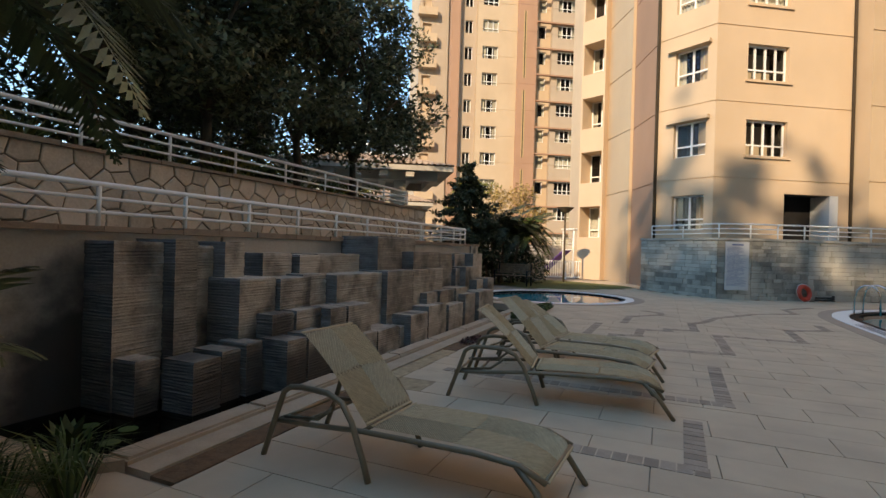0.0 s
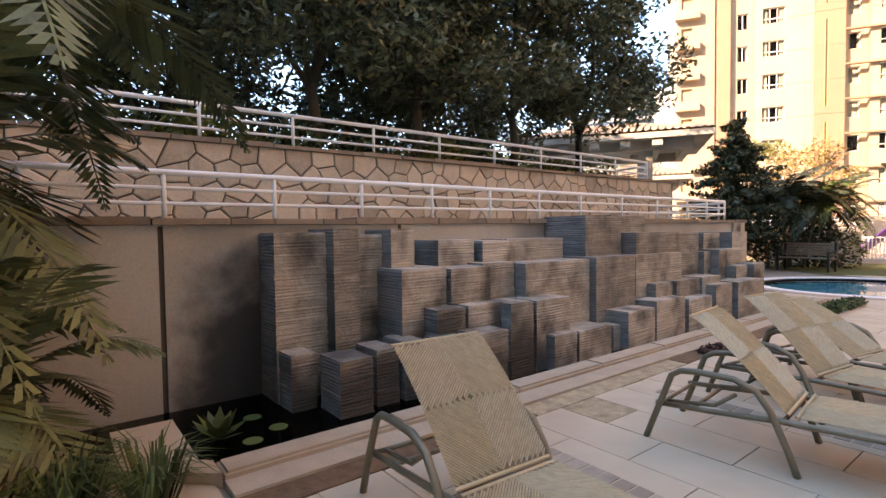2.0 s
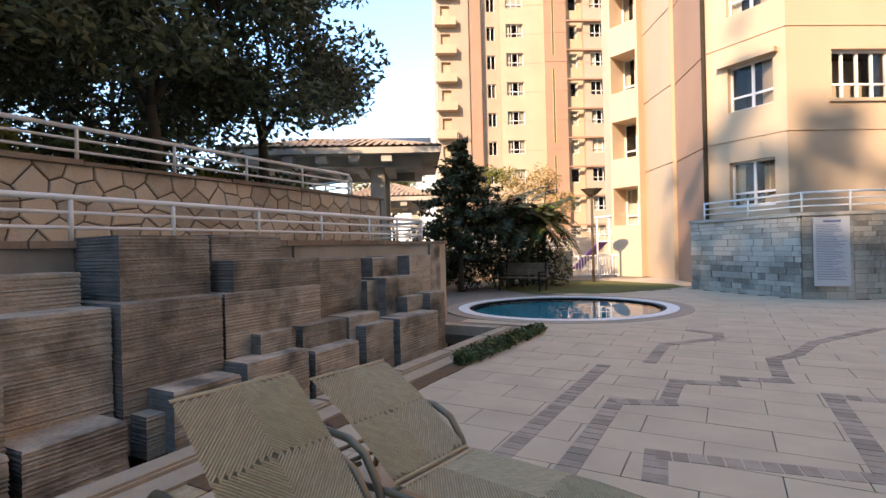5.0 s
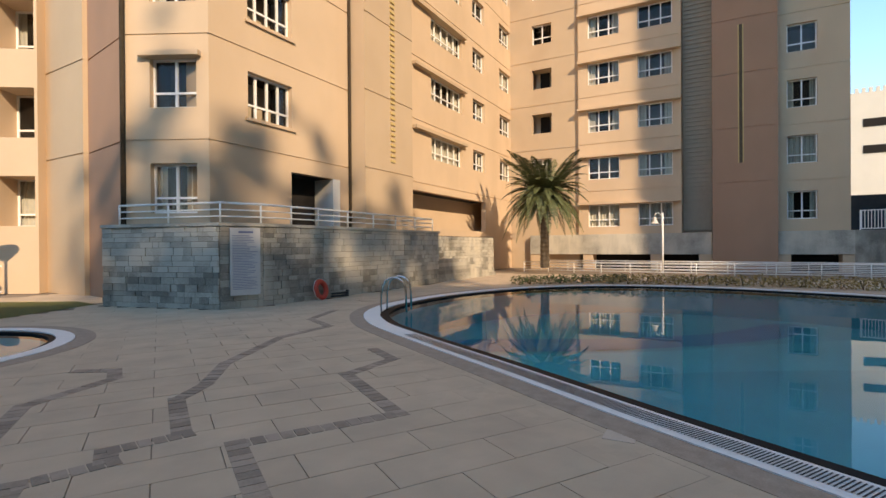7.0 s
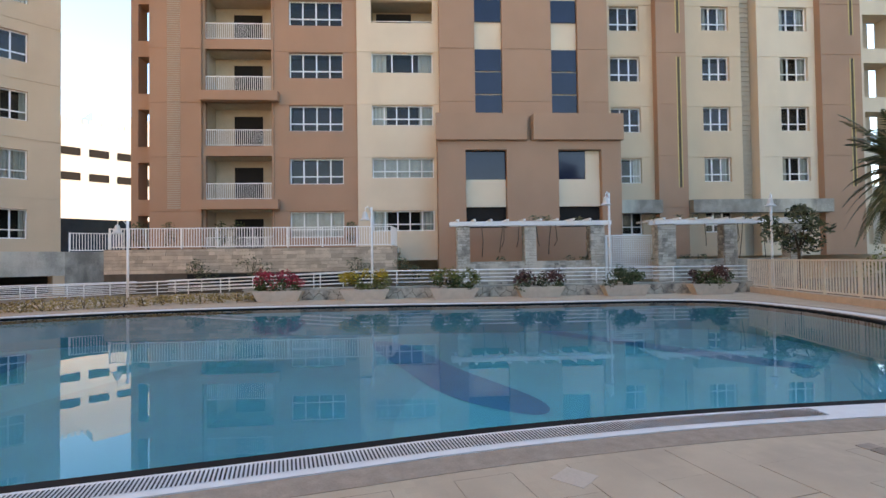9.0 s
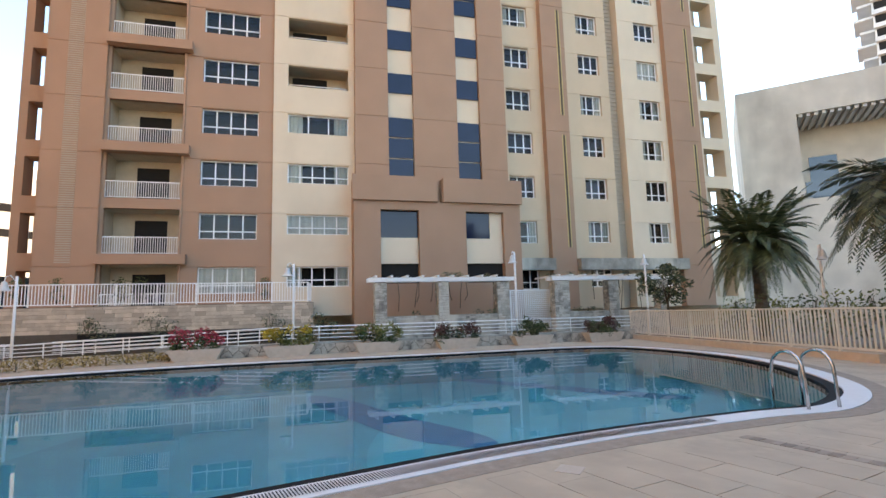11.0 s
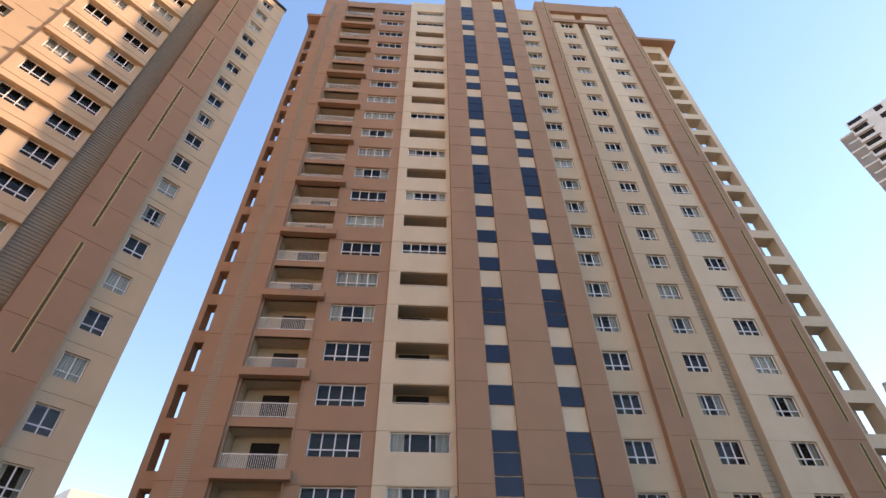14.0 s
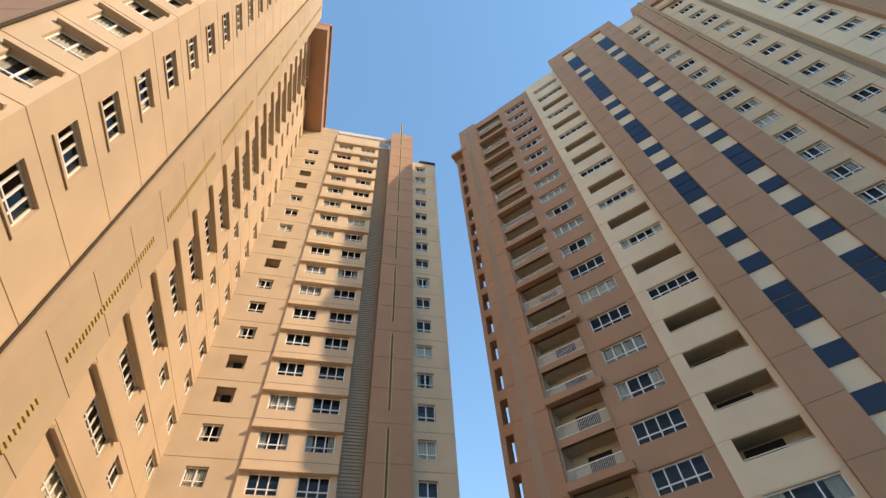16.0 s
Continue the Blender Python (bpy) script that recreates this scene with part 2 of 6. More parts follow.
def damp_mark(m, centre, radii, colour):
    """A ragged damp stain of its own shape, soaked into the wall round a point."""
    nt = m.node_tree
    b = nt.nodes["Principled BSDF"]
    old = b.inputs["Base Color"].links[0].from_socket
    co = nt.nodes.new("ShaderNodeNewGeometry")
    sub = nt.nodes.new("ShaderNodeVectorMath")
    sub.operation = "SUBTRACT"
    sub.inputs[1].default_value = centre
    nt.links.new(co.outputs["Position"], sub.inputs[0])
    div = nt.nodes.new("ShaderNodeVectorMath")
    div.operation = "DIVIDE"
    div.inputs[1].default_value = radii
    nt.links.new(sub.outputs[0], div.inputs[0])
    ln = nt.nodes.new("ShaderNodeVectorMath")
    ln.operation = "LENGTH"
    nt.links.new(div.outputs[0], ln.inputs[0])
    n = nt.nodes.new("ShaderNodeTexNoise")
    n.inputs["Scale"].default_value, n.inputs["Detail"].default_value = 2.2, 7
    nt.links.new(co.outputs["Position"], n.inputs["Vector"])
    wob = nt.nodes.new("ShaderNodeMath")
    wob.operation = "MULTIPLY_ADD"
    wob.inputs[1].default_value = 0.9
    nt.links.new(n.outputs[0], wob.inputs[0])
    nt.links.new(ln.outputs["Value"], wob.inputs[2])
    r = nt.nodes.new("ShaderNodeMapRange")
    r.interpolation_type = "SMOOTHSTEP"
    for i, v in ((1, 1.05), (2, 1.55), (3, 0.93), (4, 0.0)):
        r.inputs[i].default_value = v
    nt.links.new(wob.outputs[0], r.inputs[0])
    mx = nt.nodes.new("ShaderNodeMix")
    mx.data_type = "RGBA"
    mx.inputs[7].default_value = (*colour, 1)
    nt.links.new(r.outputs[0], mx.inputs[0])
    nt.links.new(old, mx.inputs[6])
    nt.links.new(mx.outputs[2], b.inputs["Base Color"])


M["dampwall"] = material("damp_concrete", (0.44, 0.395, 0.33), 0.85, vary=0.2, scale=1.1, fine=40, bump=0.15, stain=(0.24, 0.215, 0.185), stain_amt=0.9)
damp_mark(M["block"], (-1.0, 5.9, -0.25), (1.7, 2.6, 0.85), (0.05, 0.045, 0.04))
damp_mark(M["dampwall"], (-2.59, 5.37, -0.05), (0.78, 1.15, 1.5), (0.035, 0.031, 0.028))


# ---- mesh helpers ----
def box(bm, x0, x1, y0, y1, z0, z1, m=None):
    vs = [bm.verts.new((x, y, z)) for z in (z0, z1) for x, y in ((x0, y0), (x1, y0), (x1, y1), (x0, y1))]
    if m is not None:
        for v in vs:
            v.co = m @ v.co
    for f in ((0, 3, 2, 1), (4, 5, 6, 7), (0, 1, 5, 4), (1, 2, 6, 5), (2, 3, 7, 6), (3, 0, 4, 7)):
        bm.faces.new([vs[i] for i in f])
    return vs


def tube(bm, path, r, seg=8, closed=False, taper=1.0):
    path = [Vector(p) for p in path]
    rings, n = [], len(path)
    side = None
    for i, p in enumerate(path):
        a = path[i - 1] if (i > 0 or closed) else p
        b = path[(i + 1) % n] if (i < n - 1 or closed) else p
        d = (b - a).normalized()
        if side is None:
            side = d.orthogonal().normalized()
        side = (side - d * side.dot(d)).normalized()
        other = d.cross(side)
        rr = r * (1 + (taper - 1) * i / max(1, n - 1))
        rings.append([bm.verts.new(p + (side * math.cos(k * 2 * math.pi / seg) + other * math.sin(k * 2 * math.pi / seg)) * rr) for k in range(seg)])
    for i in range(n if closed else n - 1):
        a, b = rings[i], rings[(i + 1) % n]
        for k in range(seg):
            f = bm.faces.new((a[k], a[(k + 1) % seg], b[(k + 1) % seg], b[k]))
            f.smooth = True
    if not closed:
        bm.faces.new(rings[0][::-1])
        bm.faces.new(rings[-1])


def mesh_of(name, bm, mat):
    me = bpy.data.meshes.new(name)
    bmesh.ops.recalc_face_normals(bm, faces=bm.faces)
    bm.to_mesh(me)
    bm.free()
    for m in mat if isinstance(mat, (list, tuple)) else [mat]:
        me.materials.append(m)
    return me


def raw(name, verts, faces, mat):
    me = bpy.data.meshes.new(name)
    me.from_pydata([tuple(v) for v in verts], [], faces)
    me.materials.append(mat)
    return me


def put(name, me, parent=None, m=None, label=""):
    ob = new(name, me)
    if parent is not None:
        ob.parent = parent
    if m is not None:
        ob.matrix_local = m
    if label:
        ob["label"] = label
    return ob


def part(name, bm, mat, parent, label="", m=None):
    return put(name, mesh_of(name, bm, mat), parent, m, label)


def thing(name, label, category, group="", kind="", m=None):
    ob = new(name)
    if m is not None:
        ob.matrix_world = m
    return tagged(ob, label, category, group, kind)


def sheet_with_holes(name, outlines, z, mat, kind="structure", label="", category=""):
    cu = bpy.data.curves.new(name, "CURVE")
    cu.dimensions, cu.fill_mode = "2D", "BOTH"
    for o in outlines:
        sp = cu.splines.new("POLY")
        sp.points.add(len(o) - 1)
        for p, q in zip(sp.points, o):
            p.co = (q[0], q[1], 0, 1)
        sp.use_cyclic_u = True
    tmp = bpy.data.objects.new(name, cu)
    scene.collection.objects.link(tmp)
    me = bpy.data.meshes.new_from_object(tmp.evaluated_get(bpy.context.evaluated_depsgraph_get()))
    bpy.data.objects.remove(tmp)
    me.materials.clear()
    me.materials.append(mat)
    for v in me.vertices:
        v.co.z = z
    me.update()
    if len(me.polygons) and me.polygons[0].normal.z < 0:
        me.flip_normals()
    return tagged(new(name, me), label, category, kind=kind)


def smooth_loop(pts, n=6):
    """Closed Catmull-Rom curve through the points."""
    out, k = [], len(pts)
    P = [Vector((*p, 0)) for p in pts]
    for i in range(k):
        a, b, c, d = P[i - 1], P[i], P[(i + 1) % k], P[(i + 2) % k]
        for j in range(n):
            s = j / n
            q = 0.5 * (2 * b + (c - a) * s + (2 * a - 5 * b + 4 * c - d) * s * s + (3 * b - a - 3 * c + d) * s ** 3)
            out.append((q.x, q.y))
    return out


def grow(loop, d):
    """Loop (counter-clockwise) moved outwards by d."""
    out, n = [], len(loop)
    for i in range(n):
        a, b = Vector(loop[i - 1]), Vector(loop[(i + 1) % n])
        t = (b - a).normalized()
        out.append((loop[i][0] + t.y * d, loop[i][1] - t.x * d))
    return out


def inside(p, loop):
    c, n = False, len(loop)
    for i in range(n):
        (x1, y1), (x2, y2) = loop[i], loop[i - 1]
        if (y1 > p[1]) != (y2 > p[1]) and p[0] < (x2 - x1) * (p[1] - y1) / (y2 - y1) + x1:
            c = not c
    return c


def ring_strip(loop_in, loop_out, z0, z1):
    """Solid ring between two loops."""
    n = len(loop_in)
    v = [(*p, z1) for p in loop_in] + [(*p, z1) for p in loop_out] + [(*p, z0) for p in loop_in] + [(*p, z0) for p in loop_out]
    f = []
    for i in range(n):
        j = (i + 1) % n
        f += [(i, n + i, n + j, j), (n + i, 3 * n + i, 3 * n + j, n + j), (2 * n + i, i, j, 2 * n + j)]
    return v, f


# ---- pools, pond and ground ----
BIG = smooth_loop([(4.0, -0.2), (3.0, -1.2), (2.45, -2.9), (2.55, -5.0), (3.2, -7.6), (4.4, -9.9), (6.2, -11.9), (8.2, -13.0), (10.4, -12.1), (13.8, -8.7), (18.4, -4.5), (21.3, -1.2), (23.2, 2.2), (24.2, 5.6), (23.8, 9.0), (21.6, 11.6), (18.3, 12.9), (15.3, 13.1), (13.4, 12.6), (12.0, 11.5), (11.0, 10.1), (9.5, 7.7), (8.4, 6.0), (7.3, 4.2), (6.5, 2.9), (5.4, 1.4)], 5)
SMALL = [(6.15 + 2.55 * math.cos(a), 16.05 + 2.42 * math.sin(a)) for a in [i * 2 * math.pi / 72 for i in range(72)]]
K0, KU = Vector((-1.5, 3.6, 0)), Vector((0.53, 0.848, 0)).normalized()
KN = Vector((-KU.y, KU.x, 0))
KM = Matrix((( KU.x, KN.x, 0, K0.x), (KU.y, KN.y, 0, K0.y), (0, 0, 1, 0), (0, 0, 0, 1)))


def kp(u, n, z=0.0):
    return KM @ Vector((u, n, z))


POND = [tuple(kp(u, n).xy) for u, n in ((-0.15, 0.2), (10.7, 0.2), (10.7, 1.9), (-1.5, 1.9))]
BIGIN, SMALLIN = grow(BIG, -0.36), grow(SMALL, -0.26)
FAR = 900
sheet_with_holes("ground", [[(-FAR, -FAR), (FAR, -FAR), (FAR, FAR), (-FAR, FAR)], grow(BIG, -0.3), grow(SMALL, -0.2), POND], -0.02, M["grout"], label="sandy paved ground of a walled pool garden", category="ground")


def pool(name, outer, inner, depth, label, tile="pooltile", ledge=0.2, band=0.14):
    p = thing(name, label, "pool", kind="structure")
    v, f = ring_strip(inner, outer, -0.25, 0.012)
    put("coping", raw("coping", v, f, M["coping"]), p, label="white overflow coping ring")
    v, f = ring_strip(grow(inner, -ledge), grow(inner, -0.002), -0.2, -0.012)
    put("dark_ledge", raw("dark_ledge", v, f, M["poolwall"]), p, label="polished black granite ledge")
    inner = grow(inner, 0.002 - ledge)
    n = len(inner)
    v = [(*q, -0.03) for q in inner] + [(*q, -band) for q in inner]
    put("edge_tiles", raw("edge_tiles", v, [(i, (i + 1) % n, n + (i + 1) % n, n + i) for i in range(n)], M["poolwall"]), p)
    v = [(*q, -band) for q in inner] + [(*q, -depth) for q in grow(inner, -0.05)]
    put("basin_wall", raw("basin_wall", v, [(i, (i + 1) % n, n + (i + 1) % n, n + i) for i in range(n)], M[tile]), p)
    bottom = sheet_with_holes("basin_floor", [grow(inner, 0.02)], -depth, M[tile], kind="")
    bottom.parent = p
    w = sheet_with_holes("water", [grow(inner, 0.01)], -0.045, M["water"], kind="")
    w.parent = p
    w.visible_shadow = False
    return p


big_pool = pool("swimming_pool", BIG, BIGIN, 0.95, "large freeform swimming pool with turquoise mosaic floor")
small_pool = pool("kids_pool", SMALL, SMALLIN, 0.6, "small round children's pool with white coping", "pooltile_light", 0.1, 0.1)


# ---- towers ----
def frame_mat(o, d, out):
    return Matrix(((d[0], -out[0], 0, o[0]), (d[1], -out[1], 0, o[1]), (0, 0, 1, 0), (0, 0, 0, 1)))


def wall_strip(parent, m, u0, u1, z0, z1, mat, off=0.0, holes=(), joints=(), reveal=0.28, ret=1.2, label=""):
    """Wall between u0 and u1; holes (a0, a1, b0, b1) go in by reveal; joints are thin grooves. y is inwards."""
    us = sorted({u0, u1, *[h[0] for h in holes], *[h[1] for h in holes]})
    zs = sorted({z0, z1, *[h[2] for h in holes], *[h[3] for h in holes], *[j for j in joints if z0 < j < z1], *[j + 0.05 for j in joints if z0 < j < z1]})
    us = [u for u in us if u0 <= u <= u1]
    zs = [z for z in zs if z0 <= z <= z1]
    nu, nz = len(us) - 1, len(zs) - 1
    js = [j for j in joints if z0 < j < z1]

    def kind(i, k):
        if not (0 <= i < nu and 0 <= k < nz):
            return 9
        cu, cz = (us[i] + us[i + 1]) / 2, (zs[k] + zs[k + 1]) / 2
        for h in holes:
            if h[0] < cu < h[1] and h[2] < cz < h[3]:
                return 2
        return 1 if any(j < cz < j + 0.05 for j in js) else 0

    deep = {0: 0.0, 1: 0.03, 2: reveal, 9: 0.0}
    K = [[kind(i, k) for k in range(nz)] for i in range(nu)]
    v, f = [], []

    def quad(*ps):
        b = len(v)
        v.extend(ps)
        f.append((b, b + 1, b + 2, b + 3))

    y = -off
    for i in range(nu):
        k = 0
        while k < nz:
            a = K[i][k]
            if a != 2:
                e = k
                while e + 1 < nz and K[i][e + 1] == a:
                    e += 1
                yy = y + deep[a]
                quad((us[i], yy, zs[k]), (us[i + 1], yy, zs[k]), (us[i + 1], yy, zs[e + 1]), (us[i], yy, zs[e + 1]))
                k = e + 1
            else:
                k += 1
    for i in range(nu + 1):
        for k in range(nz):
            a = K[i - 1][k] if i > 0 else 9
            b = K[i][k] if i < nu else 9
            da, db = deep[a], deep[b]
            if da != db:
                quad((us[i], y + da, zs[k]), (us[i], y + db, zs[k]), (us[i], y + db, zs[k + 1]), (us[i], y + da, zs[k + 1]))
    for k in range(nz + 1):
        for i in range(nu):
            a = K[i][k - 1] if k > 0 else 9
            b = K[i][k] if k < nz else 9
            da, db = deep[a], deep[b]
            if da != db:
                quad((us[i], y + da, zs[k]), (us[i], y + db, zs[k]), (us[i + 1], y + db, zs[k]), (us[i + 1], y + da, zs[k]))
    for u in (u0, u1):
        quad((u, y, z0), (u, y + ret, z0), (u, y + ret, z1), (u, y, z1))
    quad((u0, y, z1), (u1, y, z1), (u1, y + ret, z1), (u0, y + ret, z1))
    me = raw("wall", v, f, mat)
    return put("wall", me, parent, m, label)


def lattice(xs, zs, bars, cross, depth):
    """One-piece frame: solid where a cell lies in an upright bar or a cross bar."""
    bm = bmesh.new()
    V = {}

    def vert(i, k, y):
        if (i, k, y) not in V:
            V[i, k, y] = bm.verts.new((xs[i], y, zs[k]))
        return V[i, k, y]

    def solid_at(i, k):
        if not (0 <= i < len(xs) - 1 and 0 <= k < len(zs) - 1):
            return False
        x, z = (xs[i] + xs[i + 1]) / 2, (zs[k] + zs[k + 1]) / 2
        return any(a < x < b for a, b in bars) or any(a < z < b for a, b in cross)

    for i in range(len(xs) - 1):
        for k in range(len(zs) - 1):
            if not solid_at(i, k):
                continue
            for y in (0.0, depth):
                bm.faces.new([vert(i, k, y), vert(i + 1, k, y), vert(i + 1, k + 1, y), vert(i, k + 1, y)])
            for di, dk, p, q in ((-1, 0, (i, k), (i, k + 1)), (1, 0, (i + 1, k), (i + 1, k + 1)), (0, -1, (i, k), (i + 1, k)), (0, 1, (i, k + 1), (i + 1, k + 1))):
                if not solid_at(i + di, k + dk):
                    bm.faces.new([vert(*p, 0.0), vert(*q, 0.0), vert(*q, depth), vert(*p, depth)])
    return bm


_win = {}


def window_meshes(w, h, lights, transom):
    key = (round(w, 2), round(h, 2), lights, transom)
    if key not in _win:
        t = 0.06
        xs, zs, bars = [0, t], [0, t], [(0, t), (w - t, w)]
        for i in range(1, lights):
            xs += [w * i / lights - 0.035, w * i / lights + 0.035]
            bars.append((xs[-2], xs[-1]))
        cross = [(0, t), (h - t, h)] + ([(transom - 0.03, transom + 0.03)] if transom else [])
        zs += [transom - 0.03, transom + 0.03] if transom else []
        bm = lattice(xs + [w - t, w], zs + [h - t, h], bars, cross, 0.07)
        bm2 = bmesh.new()
        bm2.faces.new([bm2.verts.new(p) for p in ((t, 0.04, t), (w - t, 0.04, t), (w - t, 0.04, h - t), (t, 0.04, h - t))])
        bm3 = bmesh.new()
        for side in (0,):
            n, span = 10, w * 0.24
            vs = []
            for i in range(n + 1):
                x = (i / n) * span if side == 0 else w - (i / n) * span
                yy = 0.16 + 0.04 * math.sin(i * 2.4)
                vs.append((bm3.verts.new((x, yy, 0.0)), bm3.verts.new((x, yy, h))))
            for a, b in zip(vs, vs[1:]):
                bm3.faces.new((a[0], b[0], b[1], a[1]))
        bm7 = bmesh.new()
        vs = []
        for i in range(11):
            x, yy = w - (i / 10) * w * 0.24, 0.16 + 0.04 * math.sin(i * 2.4)
            vs.append((bm7.verts.new((x, yy, 0.0)), bm7.verts.new((x, yy, h))))
        for a, b in zip(vs, vs[1:]):
            bm7.faces.new((a[0], b[0], b[1], a[1]))
        bm4 = bmesh.new()
        vs = []
        for i in range(25):
            x = w * i / 24
            yy = 0.16 + 0.035 * math.sin(i * 2.4)
            vs.append((bm4.verts.new((x, yy, 0.0)), bm4.verts.new((x, yy, h))))
        for a, b in zip(vs, vs[1:]):
            bm4.faces.new((a[0], b[0], b[1], a[1]))
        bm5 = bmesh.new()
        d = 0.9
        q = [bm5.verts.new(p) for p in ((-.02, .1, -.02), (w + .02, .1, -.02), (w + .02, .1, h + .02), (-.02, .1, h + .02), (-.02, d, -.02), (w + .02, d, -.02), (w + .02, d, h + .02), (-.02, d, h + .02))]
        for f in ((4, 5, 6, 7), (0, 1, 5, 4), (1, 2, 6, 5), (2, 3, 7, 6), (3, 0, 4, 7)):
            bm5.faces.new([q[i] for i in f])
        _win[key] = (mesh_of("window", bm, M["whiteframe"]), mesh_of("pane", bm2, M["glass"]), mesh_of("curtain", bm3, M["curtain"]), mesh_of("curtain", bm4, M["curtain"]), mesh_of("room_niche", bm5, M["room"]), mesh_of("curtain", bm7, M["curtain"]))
    return _win[key]


rw = random.Random(5)


def add_window(parent, m, a0, a1, b0, b1, lights=3, transom=0.45, off=0.0, inset=0.18):
    fr, pane, cu, cufull, niche, cu_b = window_meshes(a1 - a0, b1 - b0, lights, transom)
    w = put("window", fr, parent, m @ pose(a0, inset - off, b0))
    g = put("pane", pane, w)
    g.visible_shadow = False
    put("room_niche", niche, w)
    r = rw.random()
    if r < 0.45:
        put("curtain", cu, w)
        put("curtain", cu_b, w)
    elif r < 0.65:
        put("curtain", cufull, w)


def repeat(name, parent, m, mat, w, d, h, places, label=""):
    """Alike boxes w x d x h as parts of their own on one mesh."""
    bm = bmesh.new()
    box(bm, 0, w, 0, d, 0, h)
    me = mesh_of(name, bm, mat)
    for p in places:
        put(name, me, parent, m @ pose(*p), label)


def rows(base, lo, hi):
    return [base + 3.0 * k for k in range(lo, hi)]


def slot_column(parent, m, u, z0, z1, off):
    """Pair of thin ochre vent slots set in a pilaster."""
    z = z0
    while z < z1:
        bm = bmesh.new()
        for s in (-0.14, 0.08):
            box(bm, u + s, u + s + 0.06, -off - 0.02, -off + 0.05, z, z + 7.6)
        tagged(part("vent_slot", bm, M["yellow"], parent, m=m), kind="stuff")
        # flat dark strip paints the shade of a recess between the bars
        bm = bmesh.new()
        box(bm, u - 0.08, u + 0.08, -off - 0.006, -off + 0.02, z, z + 7.6)
        part("slot_recess", bm, M["bark"], parent, m=m)
        z += 9.0


def louvres(parent, m, u0, u1, z0, z1, y, step=0.22):
    bm = bmesh.new()
    z = z0
    while z < z1:
        box(bm, u0, u1, y, y + 0.06, z, z + step * 0.55)
        z += step
    box(bm, u0, u1, y + 0.06, y + 0.1, z0, z1)
    part("louvre_screen", bm, M["greygrille"], parent, m=m)


_rail = {}


def balustrade_mesh(w, h=0.95, step=0.11):
    key = round(w, 2)
    if key not in _rail:
        n = int(w / step)
        bars = [(min(w - 0.022, i * w / n), min(w - 0.022, i * w / n) + 0.022) for i in range(n + 1)]
        bm = lattice([x for b in bars for x in b], [0.06, 0.1, h - 0.05, h], bars, [(0.06, 0.1), (h - 0.05, h)], 0.035)
        _rail[key] = mesh_of("balcony_railing", bm, M["white"])
    return _rail[key]


def balcony(parent, m, a0, a1, z, h, off, depth=1.5, shut=False):
    """Open loggia: floor, back wall with a door plate painted dark as unlit interior, railing."""
    bm = bmesh.new()
    y = -off
    for q in (((a0, y + .02, z), (a1, y + .02, z), (a1, y + depth, z), (a0, y + depth, z)), ((a0, y + depth, z), (a1, y + depth, z), (a1, y + depth, z + h), (a0, y + depth, z + h)),
              ((a0, y + .1, z), (a0, y + depth, z), (a0, y + depth, z + h), (a0, y + .1, z + h)), ((a1, y + .1, z), (a1, y + depth, z), (a1, y + depth, z + h), (a1, y + .1, z + h)),
              ((a0, y + .1, z + h), (a1, y + .1, z + h), (a1, y + depth, z + h), (a0, y + depth, z + h))):
        bm.faces.new([bm.verts.new(p) for p in q])
    b = part("balcony", bm, M["loggia"], parent, m=m)
    bm = bmesh.new()
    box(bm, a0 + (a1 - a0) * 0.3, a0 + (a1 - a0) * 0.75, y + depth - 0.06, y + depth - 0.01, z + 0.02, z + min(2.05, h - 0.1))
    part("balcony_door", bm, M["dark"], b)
    put("railing", balustrade_mesh(a1 - a0), b, pose(a0, y + 0.06, z))


# tower C: long shaded facade beyond the pool
CO, CD, CN = (29.27, -9.59), (-0.714, -0.700), (-0.700, 0.714)
CM = frame_mat(CO, CD, CN)
tower_c = thing("apartment_tower", "tall brown and cream apartment tower with balconies", "building")
JC = [4.3 + 3 * k for k in range(0, 24)]
R0 = 5.85


def column(parent, m, u0, u1, z0, z1, mat, off, a0, a1, rws, h=1.45, lights=3, joints=(), ret=1.2, transom=0.45, label=""):
    holes = [(a0, a1, r, r + h) for r in rws]
    wall_strip(parent, m, u0, u1, z0, z1, mat, off, holes, joints, ret=ret, label=label)
    for r in rws:
        add_window(parent, m, a0, a1, r, r + h, lights, transom, off)


# open frame at the near end
wall_strip(tower_c, CM, -8.95, -7.5, 1.5, 66, M["brown"], -0.4, [(-8.55, -7.65, r, r + 2.1) for r in rows(5.1, -1, 20)], reveal=1.0)
wall_strip(tower_c, CM, -7.5, -4.74, 1.5, 72, M["brown"], 0.5, (), JC)
louvres(tower_c, CM, -6.55, -5.85, 4.5, 70, -0.525, 0.12)
bal = [(-4.6, -1.0, r, r + 2.45) for r in rows(4.98, -1, 22)]
wall_strip(tower_c, CM, -4.74, -0.9, 1.5, 72, M["brown"], 0.25, bal, ())
for i, b in enumerate(bal):
    balcony(tower_c, CM, *b[:3], 2.45, 0.25)
repeat("balcony_beam", tower_c, CM, M["brown"], 4.19, 0.498, 0.52, [(-4.74, -0.75, r - 0.55) for r in rows(4.98, 0, 22)[::2]])
column(tower_c, CM, -0.9, 3.76, 1.5, 72.5, M["brown"], 0.15, -0.05, 2.95, rows(R0, -1, 22), lights=4, joints=JC)
OPEN = {3, 4, 5, 6, 8, 10, 12, 14, 15, 17, 19}
holes = [(4.57, 8.05, R0 + 0.3 + 3 * k - (0.15 if k in OPEN else 0), R0 + 1.45 + 3 * k) for k in range(-1, 22)]
